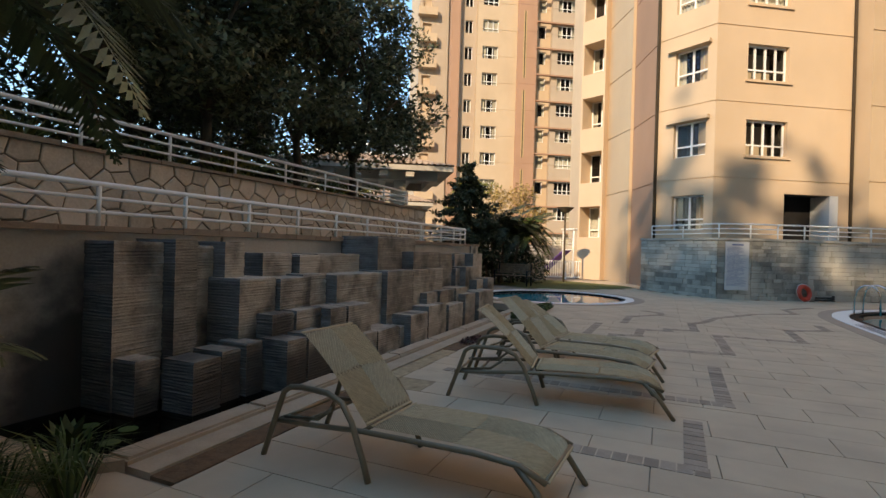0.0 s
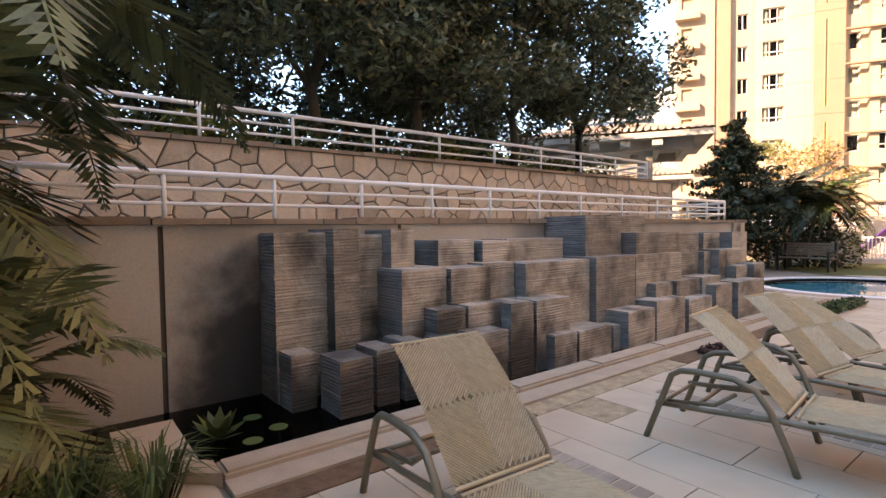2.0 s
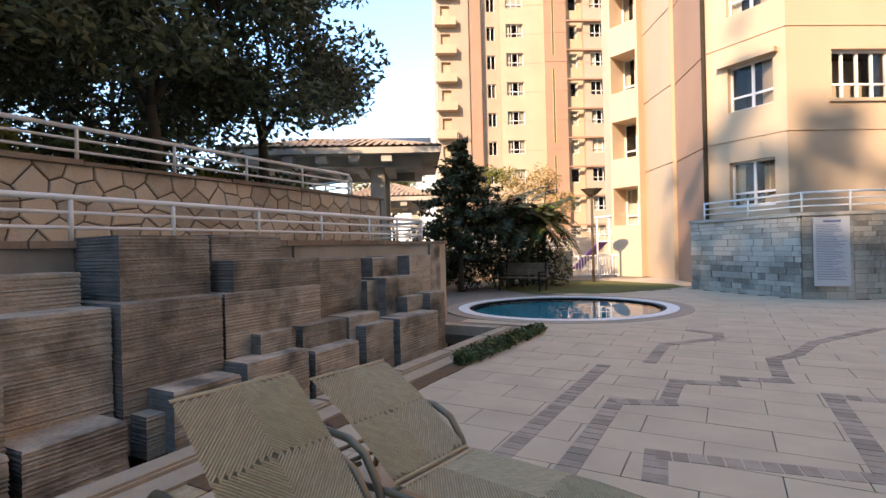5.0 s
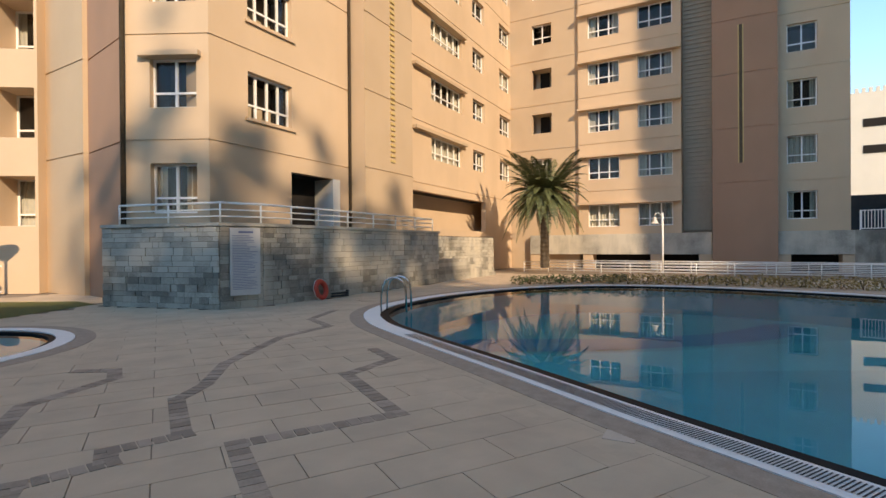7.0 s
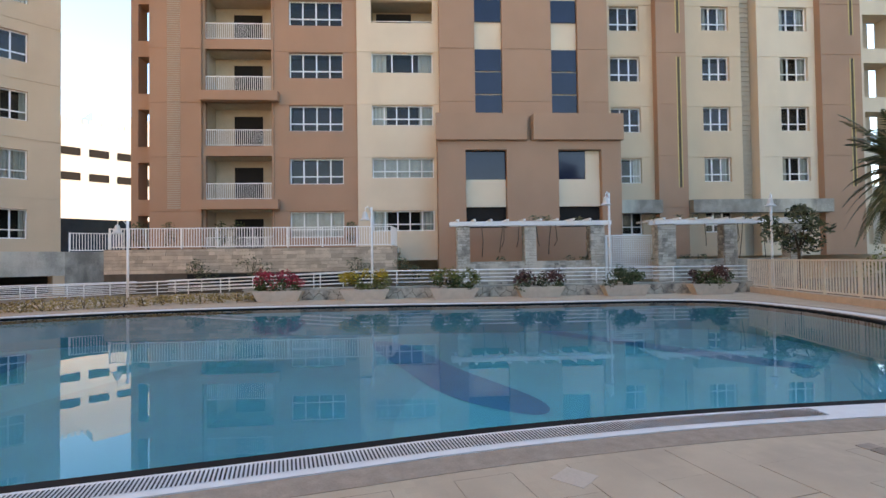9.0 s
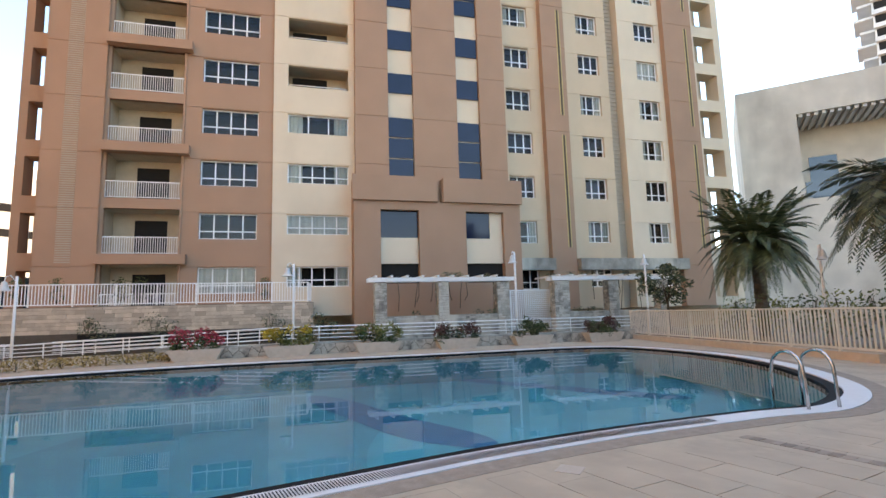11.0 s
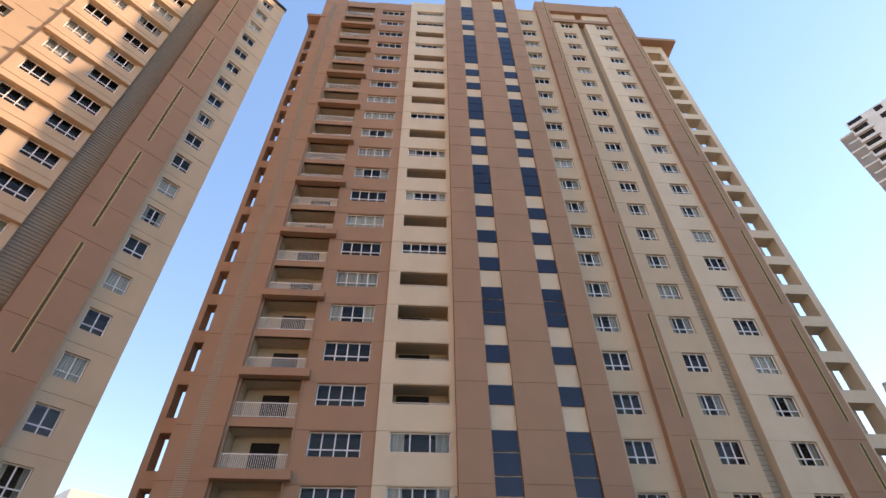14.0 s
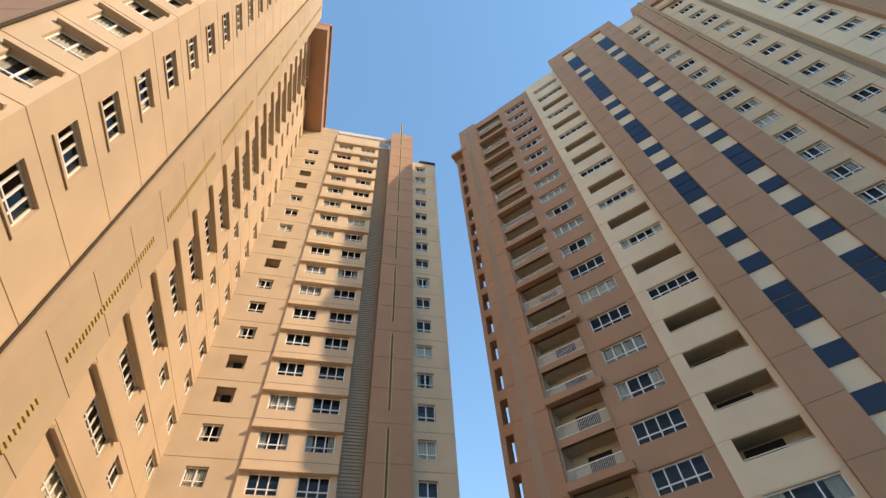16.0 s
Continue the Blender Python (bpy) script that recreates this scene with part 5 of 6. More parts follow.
for u in (5.0, 8.4, 1.6):
    p = kp(u, 4.7, 2.62)
    ag = thing("agave", "pale spiky agave behind the railing", "agave", m=pose(*p))
    V, F = [], []
    for i in range(26):
        a, e = i * 2.4, 0.3 + 0.9 * (i / 26)
        d = Vector((math.cos(a) * math.cos(e), math.sin(a) * math.cos(e), math.sin(e)))
        s = Vector((-math.sin(a), math.cos(a), 0)) * 0.03
        b = Vector((0, 0, 0.02))
        o = len(V)
        V += [b - s, b + s, b + d * 0.3 + s * 1.2, b + d * 0.62, b + d * 0.3 - s * 1.2]
        F.append((o, o + 1, o + 2, o + 3, o + 4))
    tagged(put("rosette", raw("rosette", V, F, M["leaflight"]), ag), kind="stuff")

# unseen trees added behind the camera to hold back the south-west sky glow
for u, n, cr, ch in ((-8.5, 1.2, 3.0, 7.0), (-11.0, -0.5, 3.2, 8.0), (-10.5, 3.5, 3.2, 8.0), (-13.5, 1.5, 3.4, 9.0)):
    p = kp(u, n, 0.0 if n < 1.8 else 2.6)
    tree("dense dark tree added out of view to block sky glow", p.x, p.y, p.z, 2.0, cr, ch, rt, M["leafdark"], clumps=40, per=240, size=0.13, trunk_r=0.18)
# areca palms by the pond
rp = random.Random(8)
palm("areca palm clump with arching green fronds beside the pond", -2.95, 2.7, 0.0, 0.7, 0.05, 9, 1.25, 1.0, 0.85, 0.36, rp, M["palmleaf"], 30, 5, 0.25)
palm("taller areca palm clump behind the pond corner", -3.5, 2.6, 0.0, 2.1, 0.06, 9, 1.9, 0.9, 0.8, 0.5, rp, M["palmleaf"], 32, 4, 0.25)
palm("slender palm with long feather fronds arching over the pond corner", -2.4, 2.68, 0.0, 3.05, 0.05, 15, 2.1, 0.5, 0.62, 0.5, rp, M["palmleaf"], 52)
# undergrowth at the foot of the palms
for gx, gy in ((-2.15, 3.05), (-1.9, 2.9), (-1.68, 3.22)):
    tuft = thing("grass_tuft", "dark arching grass tuft beside the pond kerb", "grass", "grass tufts", m=pose(gx, gy, 0))
    V, F = [], []
    for i in range(150):
        a, r0, L = rp.random() * 6.283, 0.12 * rp.random(), rp.uniform(0.22, 0.48)
        d = Vector((math.cos(a), math.sin(a), 0))
        w = Vector((-d.y, d.x, 0)) * 0.006
        p0 = d * r0
        p1 = p0 + d * L * 0.3 + Vector((0, 0, L * 0.7))
        p2 = p0 + d * L * 0.8 + Vector((0, 0, L * rp.uniform(0.45, 0.85)))
        o = len(V)
        V += [p0 - w, p0 + w, p1 + w, p2, p1 - w]
        F += [(o, o + 1, o + 2, o + 4), (o + 4, o + 2, o + 3)]
    tagged(put("blades", raw("blades", V, F, M["leaf"]), tuft), kind="stuff")
lily = thing("water_plant", "small broad-leaved plant standing in the pond", "plant", m=pose(*kp(0.15, 0.95, -0.1)))
V, F = [], []
for i in range(16):
    a, e = i * 2.4, 0.35 + 0.05 * i
    d = Vector((math.cos(a) * math.cos(e), math.sin(a) * math.cos(e), math.sin(e)))
    s = Vector((-math.sin(a), math.cos(a), 0)) * 0.05
    o = len(V)
    V += [Vector((0, 0, 0)), d * 0.13 + s, d * 0.26, d * 0.13 - s]
    F.append((o, o + 1, o + 2, o + 3))
put("leaves", raw("leaves", V, F, M["leaf"]), lily)
for u, n in ((0.35, 0.75), (0.6, 0.9), (0.5, 1.25), (-0.2, 1.2)):
    bm = bmesh.new()
    bmesh.ops.create_circle(bm, cap_ends=True, segments=14, radius=0.075, matrix=pose(0, 0, 0))
    bmesh.ops.solidify(bm, geom=bm.faces[:], thickness=0.004)
    ob = new("lily_pad", mesh_of("lily_pad", bm, M["leaf"]))
    ob.matrix_world = pose(*kp(u, n, -0.094))
    tagged(ob, "round green lily pad floating on the pond", "lily pad", "lily pads")
# soil strip and hedge along the kerb
for a, b in ((-0.05, 2.2), (4.6, 11.2)):
    solid("planting_strip", a, b, -0.46, -0.245, -0.1, 0.008, M["soil"], KM, "narrow strip of dry soil beside the kerb", "soil")
solid("paving_strip", 2.205, 4.595, -0.46, -0.245, -0.1, 0.004, M["gritty"], KM, "grit-covered paving strip beside the kerb", "paving")
shrub("hedge", "low clipped green hedge along the kerb", "hedge", [kp(8.3 + i * 0.2, -0.36 - 0.12 * (i / 14), 0.08) for i in range(14)], 0.2, 170, 0.035, M["leaf"], rp, 0.55)
shrub("ground_cover", "small patch of creeping plants beside the kerb", "plant", [kp(5.2 + i * 0.16, -0.4, 0.03) for i in range(4)], 0.14, 110, 0.03, M["marooon"], rp, 0.35)


# ---- garden beyond the small pool ----
sheet_with_holes("lawn", [[(6.3, 19.4), (8.6, 18.9), (11.4, 20.2), (11.6, 21.5), (9.8, 24.6), (6.0, 25.5), (5.0, 22.5)]], 0.006, M["lawn"], label="small patch of dry green lawn", category="lawn")
bench = thing("garden_bench", "weathered slatted wooden bench beside the lawn", "bench", m=pose(6.1, 20.7, 0, 0, 0, -38))
for k in range(5):
    bm = bmesh.new()
    box(bm, -0.8, 0.8, -0.26 + k * 0.1, -0.18 + k * 0.1, 0.41, 0.44)
    part("seat_slat", bm, M["wood"], bench)
    bm = bmesh.new()
    box(bm, -0.8, 0.8, 0.22 + k * 0.02, 0.25 + k * 0.02, 0.5 + k * 0.085, 0.57 + k * 0.085)
    part("back_slat", bm, M["wood"], bench)
for s in (-0.74, 0.70):
    bm = bmesh.new()
    box(bm, s, s + 0.05, -0.28, -0.22, 0, 0.64), box(bm, s, s + 0.05, 0.24, 0.30, 0, 0.9), box(bm, s, s + 0.05, -0.28, 0.3, 0.36, 0.41), box(bm, s, s + 0.05, -0.28, 0.3, 0.6, 0.64)
    part("side_frame", bm, M["black"], bench)


def post_lamp(label, x, y, z, h, kind):
    la = thing("street_lamp", label, "lamp", "garden lamps", m=pose(x, y, z))
    bm = bmesh.new()
    tube(bm, [(0, 0, 0), (0, 0, h)], 0.05, 10)
    part("pole", bm, M["white"] if kind == "bell" else M["bark"], la)
    bm = bmesh.new()
    if kind == "bell":
        tube(bm, [(0, 0, h * 0.93), (-0.02, 0.2, h + 0.02), (-0.03, 0.36, h - 0.05), (-0.03, 0.38, h - 0.22)], 0.018, 7)
        part("arm", bm, M["white"], la)
        bm = bmesh.new()
        prof, prev = ((0.03, 0), (0.09, -0.05), (0.12, -0.2), (0.15, -0.28), (0.24, -0.36)), None
        for r, dz in prof:
            rg = [bm.verts.new((-0.03 + r * math.cos(j * 0.5236), 0.38 + r * math.sin(j * 0.5236), h - 0.2 + dz)) for j in range(12)]
            if prev:
                for j in range(12):
                    bm.faces.new((prev[j], prev[(j + 1) % 12], rg[(j + 1) % 12], rg[j]))
            prev = rg
        part("bell_shade", bm, M["signwhite"], la)
    else:
        bm.free()
        bm = bmesh.new()
        bmesh.ops.create_cone(bm, cap_ends=True, segments=14, radius1=0.16, radius2=0.42, depth=0.25, matrix=pose(0, 0, h + 0.1))
        part("hood", bm, M["bark"], la)
    return la


post_lamp("slim garden lamp with a flared hood beside the lawn", 9.45, 23.4, 0, 3.4, "hood")


def bar_fence(name, label, pts, z, h, step, bar=0.03, mat=None, panel=1.7):
    fe = thing(name, label, "fence")
    mat = mat or M["white"]
    for a, b in zip(pts, pts[1:]):
        m, L = face_frame(a, b)
        for zz in (z + 0.08, z + h):
            bm = bmesh.new()
            box(bm, 0, L, -0.025, 0.025, zz - 0.025, zz + 0.025)
            part("rail", bm, mat, fe, m=m)
        n = int(L / step)
        bm = bmesh.new()
        box(bm, 0.03, 0.03 + bar, -0.012, 0.012, z + 0.1, z + h - 0.03)
        bar_mesh = mesh_of("bar", bm, mat)
        for i in range(n):
            put("bar", bar_mesh, fe, m @ pose(i * step, 0, 0))
        k = max(1, round(L / panel))
        for i in range(k + 1):
            bm = bmesh.new()
            box(bm, L * i / k - 0.03, L * i / k + 0.03, -0.03, 0.03, z - 0.02, z + h + 0.03)
            part("post", bm, mat, fe, m=m)
    return fe


bar_fence("picket_fence", "low white metal fence closing the play area", [(9.0, 26.9), (12.8, 26.6)], 0.0, 0.95, 0.13, 0.04)
solid("wall_garden", 1.5, 40, 33.0, 33.4, -0.1, 1.9, M["concrete"], Matrix(), "pale garden retaining wall below a railing", "wall")
railing("railing", "white railing on the garden retaining wall", [(2, 33.1, 1.9), (14, 33.1, 1.9)], 0.5, 3, 1.4)
solid("wall_ramp", 3.0, 9.5, 26.2, 26.5, -0.1, 1.2, M["stone"], Matrix(), "low rubble wall behind the bushes", "wall")
railing("railing", "white railing on the low rubble wall", [(3.2, 26.3, 1.2), (9.3, 26.3, 1.2)], 0.5, 3, 1.4)
slide = thing("playground_slide", "purple plastic slide with white frame", "slide", m=pose(12.2, 29.6, 0, 0, 0, 20))
bm = bmesh.new()
M["purple"] = material("purple_plastic", (0.16, 0.06, 0.32), 0.4)
box(bm, -0.3, 0.3, 0, 2.75, -0.03, 0.03, pose(0, 0, 1.62, -32.5, 0, 0))
part("chute", bm, M["purple"], slide)
bm = bmesh.new()
for sx in (-0.4, 0.4):
    for sy in (0, -0.9):
        tube(bm, [(sx, sy, 0), (sx, sy, 2.9)], 0.045, 7)
box(bm, -0.4, 0.4, -0.9, 0, 1.58, 1.64), box(bm, -0.5, 0.5, -1.0, 0.1, 2.8, 2.88)
part("tower_frame", bm, M["white"], slide)

# pavilions on the terrace


def pavilion(label, x, y, z, w, d, h, cols, rise=0.9):
    pv = thing("pavilion", label, "pavilion", m=pose(x, y, z))
    for cx, cy in cols:
        bm = bmesh.new()
        box(bm, cx - 0.25, cx + 0.25, cy - 0.25, cy + 0.25, 0, h)
        part("column", bm, M["concrete"], pv)
    bm = bmesh.new()
    box(bm, 0, w, 0, 0.3, h, h + 0.35), box(bm, 0, w, d - 0.3, d, h, h + 0.35), box(bm, 0, 0.3, 0.3, d - 0.3, h, h + 0.35), box(bm, w - 0.3, w, 0.3, d - 0.3, h, h + 0.35)
    part("ring_beam", bm, M["concrete"], pv)
    for i in range(int(w / 1.1)):
        bm = bmesh.new()
        box(bm, 0.4 + i * 1.1, 0.75 + i * 1.1, -0.5, d + 0.5, h + 0.1, h + 0.33)
        part("rafter", bm, M["concrete"], pv)
    bm = bmesh.new()
    box(bm, -0.6, w + 0.6, -0.6, d + 0.6, h + 0.352, h + 0.56)
    part("eaves_slab", bm, M["concrete"], pv)
    V, F = [], []
    c = Vector((w / 2, d / 2, 0))
    rowsn = 12
    for side in range(4):
        for k in range(rowsn):
            s0, s1 = k / rowsn, (k + 1.25) / rowsn
            hw, hd = w / 2 + 0.65, d / 2 + 0.65
            inner = min(hw, hd)

            def corner(s, a, b):
                return Vector((c.x + a * (hw - inner * s * 0.98), c.y + b * (hd - inner * s * 0.98), h + 0.6 + rise * s))
            (a0, b0), (a1, b1) = (((-1, -1), (1, -1)), ((1, -1), (1, 1)), ((1, 1), (-1, 1)), ((-1, 1), (-1, -1)))[side]
            p0, p1, q0, q1 = corner(s0, a0, b0), corner(s0, a1, b1), corner(min(1, s1), a0, b0), corner(min(1, s1), a1, b1)
            n = max(2, int((p1 - p0).length / 0.25))
            for i in range(n):
                l0, l1 = p0.lerp(p1, i / n), p0.lerp(p1, (i + 1) / n)
                u0, u1 = q0.lerp(q1, i / n), q0.lerp(q1, (i + 1) / n)
                up = Vector((0, 0, 0.05))
                o = len(V)
                V += [l0, l0.lerp(l1, 0.5) + up, l1, u1, u0.lerp(u1, 0.5) + up, u0]
                F += [(o, o + 1, o + 4, o + 5), (o + 1, o + 2, o + 3, o + 4)]
    tagged(put("roof_tiles", raw("roof_tiles", V, F, M["rooftile"]), pv, label="clay tiled hip roof"), kind="stuff")
    return pv


pavilion("concrete garden pavilion with a clay tiled roof", -3.3, 21.6, 1.4, 6.2, 4.2, 2.95, ((4.6, 0.5), (0.5, 0.5), (4.6, 3.6), (0.5, 3.6)), 0.8)
pavilion("second smaller tiled pavilion behind the first", -0.8, 30.5, 1.4, 4.0, 3.6, 2.2, ((3.4, 0.4), (0.6, 0.4), (3.4, 3.2), (0.6, 3.2)))
solid("terrace_garden", -12, 3.2, 19.4, 36, -0.1, 1.4, M["stone"], Matrix(), "raised garden terrace under the pavilions", "terrace")

rg = random.Random(4)
pine = thing("conifer_tree", "dark layered conifer beside the pavilion", "tree", m=pose(4.1, 21.2, 0))
bm = bmesh.new()
tube(bm, [(0, 0, -0.1), (0, 0, 5.4)], 0.1, 8, taper=0.2)
part("trunk", bm, M["bark"], pine)
V, F = [], []
for lev in range(13):
    z0 = 1.2 + lev * 0.31
    for i in range(9 if lev < 10 else 6):
        a = i * 0.698 + lev * 0.4 + rg.uniform(-0.35, 0.35)
        rr = 2.15 * (1 - (lev / 13.5) ** 1.3) * rg.uniform(0.55, 1.2)
        z = z0 + rg.uniform(-0.14, 0.14)
        sag = rg.uniform(-0.1, 0.5)
        for k in range(1, 10):
            s = k / 9
            c = (math.cos(a) * rr * s, math.sin(a) * rr * s, z - sag * s * s + 0.12 * s)
            leaves(V, F, c, 0.17, 13, 0.085, rg, 0.6, 0.25)
put("crown", raw("crown", V, F, M["leafdeep"]), pine)
palm("areca palm clump behind the garden bench", 5.9, 22.3, 0, 2.7, 0.05, 9, 2.0, 0.85, 0.85, 0.5, rg, M["leafdeep"], 26, 6, 0.6)
palm("areca palm clump behind the garden bench", 7.2, 22.9, 0, 2.5, 0.05, 9, 1.9, 0.85, 0.85, 0.5, rg, M["leaf"], 26, 5, 0.5)
shrub("bush", "dense dark bush beside the small pool", "bush", [(3.5 + i * 0.5, 22.6 + 0.4 * math.sin(i * 2.1), 0.6 + 0.6 * (i % 2)) for i in range(9)], 0.75, 560, 0.08, M["leafdeep"], rg, 0.9)
tree("pale dry-leaved tree in the sun", 8.6, 29.0, 0, 2.2, 2.2, 3.2, rg, M["dryleaf"], clumps=26, per=120, size=0.08, trunk_r=0.09)
tree("pale dry-leaved tree in the sun", 6.6, 31.5, 0, 2.4, 2.2, 3.4, rg, M["leaflight"], clumps=24, per=130, size=0.09, trunk_r=0.09)
tree("leafy garden tree behind the pavilions", 1.0, 37, 1.0, 2.5, 3.0, 4.0, rg, M["leaflight"], clumps=26, per=140, size=0.13, trunk_r=0.12)
tree("leafy garden tree behind the pavilions", -6, 36, 1.0, 2.5, 3.4, 4.5, rg, M["leaflight"], clumps=26, per=140, size=0.13, trunk_r=0.12)


# ---- far side of the big pool ----
def ladder(label, x, y, ang):
    la = thing("pool_ladder", label, "ladder", "pool ladders", m=pose(x, y, 0, 0, 0, ang))
    for s in (-0.26, 0.26):
        bm = bmesh.new()
        tube(bm, [(s, 0.35, 0.0), (s, 0.33, 0.45)] + [(s, 0.05 + 0.28 * math.cos(a), 0.5 + 0.3 * math.sin(a)) for a in [0.3 * i for i in range(1, 10)]] + [(s, -0.25, 0.4), (s, -0.27, -0.9)], 0.024, 9)
        part("handrail", bm, M["steel"], la)
    for k in range(3):
        bm = bmesh.new()
        box(bm, -0.25, 0.25, -0.33, -0.23, -0.2 - k * 0.28, -0.17 - k * 0.28)
        part("tread", bm, M["steel"], la)


ladder("stainless steel ladder at the pool edge", 13.75, 12.05, 200)
ladder("stainless steel ladder at the rounded pool end", 3.55, -1.35, 40)


def planter(label, x, y, mats, rnd):
    pl = thing("planter", label, "planter", "planters by the pool", m=pose(x, y, 0, 0, 0, -135.5))
    bm = bmesh.new()
    lo = [bm.verts.new(p) for p in ((-0.72, -0.2, 0.0), (0.72, -0.2, 0), (0.72, 0.2, 0), (-0.72, 0.2, 0))]
    hi = [bm.verts.new(p) for p in ((-0.93, -0.3, 0.42), (0.93, -0.3, 0.42), (0.93, 0.3, 0.42), (-0.93, 0.3, 0.42))]
    inn = [bm.verts.new(p) for p in ((-0.86, -0.24, 0.42), (0.86, -0.24, 0.42), (0.86, 0.24, 0.42), (-0.86, 0.24, 0.42))]
    bot = [bm.verts.new(p) for p in ((-0.8, -0.2, 0.34), (0.8, -0.2, 0.34), (0.8, 0.2, 0.34), (-0.8, 0.2, 0.34))]
    bm.faces.new(lo[::-1])
    bm.faces.new(bot)
    for i in range(4):
        j = (i + 1) % 4
        bm.faces.new((lo[i], lo[j], hi[j], hi[i])), bm.faces.new((hi[i], hi[j], inn[j], inn[i])), bm.faces.new((inn[i], inn[j], bot[j], bot[i]))
    part("trough", bm, M["planter"], pl)
    bm = bmesh.new()
    box(bm, -0.85, 0.85, -0.23, 0.23, 0.3, 0.37)
    part("soil", bm, M["soil"], pl)
    for k, mat in enumerate(mats):
        V, F = [], []
        for i in range(12):
            leaves(V, F, (rnd.uniform(-0.85, 0.85), rnd.uniform(-0.2, 0.2), rnd.uniform(0.44, 0.84) + 0.2 * k), rnd.uniform(0.16, 0.3), 75, 0.055, rnd, 0.9)
        tagged(put("foliage", raw("foliage", V, F, mat), pl), kind="stuff")


rq = random.Random(17)
for i, (x, y) in enumerate(((21.5, -4.1), (19.15, -6.35), (16.65, -8.65), (14.3, -11.0), (11.9, -13.4), (9.35, -15.8))):
    planter(("pale concrete trough planter with red flowering plants", "pale concrete trough planter with yellow crotons", "pale concrete trough planter with green shrubs", "pale concrete trough planter with maroon plants", "pale concrete trough planter with green shrubs", "pale concrete trough planter with maroon plants")[i], x, y,
            ((M["leaf"], M["redleaf"]), (M["leaflight"], M["yellowleaf"]), (M["leaf"], M["leaflight"]), (M["leafdark"], M["marooon"]), (M["leafdark"], M["leaf"]), (M["leaf"], M["marooon"]))[i], rq)
lm, LL = face_frame((7.9, -17.9), (23.0, -2.75))
lm = face_frame((23.0, -3.5), (8.2, -18.0))[0]
low = thing("wall_planter", "low dark crazy stone wall behind the planters", "wall", kind="structure", m=lm)
bm = bmesh.new()
box(bm, 0, 20.6, 0.02, 0.45, -0.1, 0.40)
part("wall_core", bm, M["mortar"], low)
bm = bmesh.new()
box(bm, -0.05, 20.65, -0.02, 0.5, 0.402, 0.46)
part("coping_slab", bm, M["slate"], low)
crazy(low, 0.0, 20.6, 0.0, 0.40, 0.02, 0.40, 0.2, M["block"], rq, stuff=True)
railing("railing", "white railing along the ramp behind the pool", [(32.7, 15.6, -0.05), (32.0, 8, -0.05), (30.6, -1.8, 0.0), (26.0, -4.0, 0.2), (20.5, -7.0, 0.45), (8.6, -18.8, 0.45)], 0.62, 4, 1.6)
railing("railing", "second white railing on the far side of the ramp", [(34.2, 15.0, 0.0), (33.2, 5, 0.0), (32.0, -3.2, 0.0), (26.5, -6.0, 0.2), (21.5, -8.8, 0.4)], 0.62, 4, 1.6)
shrub("hedge", "low dry ochre hedge along the pool edge", "hedge", [(25.1 - 0.012 * (i - 8) ** 2, 9.0 - i * 0.55, 0.2) for i in range(24)], 0.5, 230, 0.05, M["dryleaf"], rq, 0.45)
shrub("hedge", "low green hedge along the pool edge", "hedge", [(22.6 + i * 0.28, 12.2 - i * 0.33, 0.18) for i in range(11)], 0.42, 170, 0.05, M["leaf"], rq, 0.45)
for lab, x, y, h, kz in (("white bell lamp by the ramp railing", 33.0, 8.0, 3.2, 0), ("white bell lamp by the ramp railing", 27.6, -0.9, 3.3, 0), ("white bell lamp beside a planter", 20.4, -7.8, 3.75, 0), ("white bell lamp beside a planter", 13.1, -14.9, 4.3, 0), ("white bell lamp beyond the fence", 7.9, -20.0, 4.2, 0), ("white bell lamp beyond the fence", 1.2, -15.2, 3.6, 0)):
    post_lamp(lab, x, y, kz, h, "bell")

# frontage of the shaded tower
front = thing("frontage_wall", "coursed tan stone frontage wall with dark vents", "wall", kind="structure", m=CM)
bm = bmesh.new()
box(bm, -8.4, 6.0, -3.0, -2.6, -0.2, 2.22)
part("wall_core", bm, M["mortar"], front)
bm = bmesh.new()
for a, b in ((-4.4, -0.4), (0.6, 5.0)):
    box(bm, a, b, -3.06, -2.9, 0.35, 0.95)
part("vent_opening", bm, M["dark"], front)
bm = bmesh.new()
box(bm, -8.4, 6.1, -2.6, 0.6, 1.9, 2.2)
part("terrace_slab", bm, M["cream"], front)


def cp(u, o):
    return (CO[0] + CD[0] * u + CN[0] * o, CO[1] + CD[1] * u + CN[1] * o)


bar_fence("balustrade", "white bar balustrade of the ground floor terrace", [cp(-8.2, 2.9), cp(5.7, 2.9), cp(5.9, 0.9)], 2.25, 1.0, 0.13, 0.035)
bar_fence("balustrade", "grey bar balustrade between the towers", [(37.0, -1.0), (36.4, -3.4)], 2.2, 1.0, 0.13, 0.035)
solid("wall_gap", 36.5, 37.5, -8, -0.7, -0.2, 2.2, M["slate"], Matrix(), "dark slate wall between the two towers", "wall")


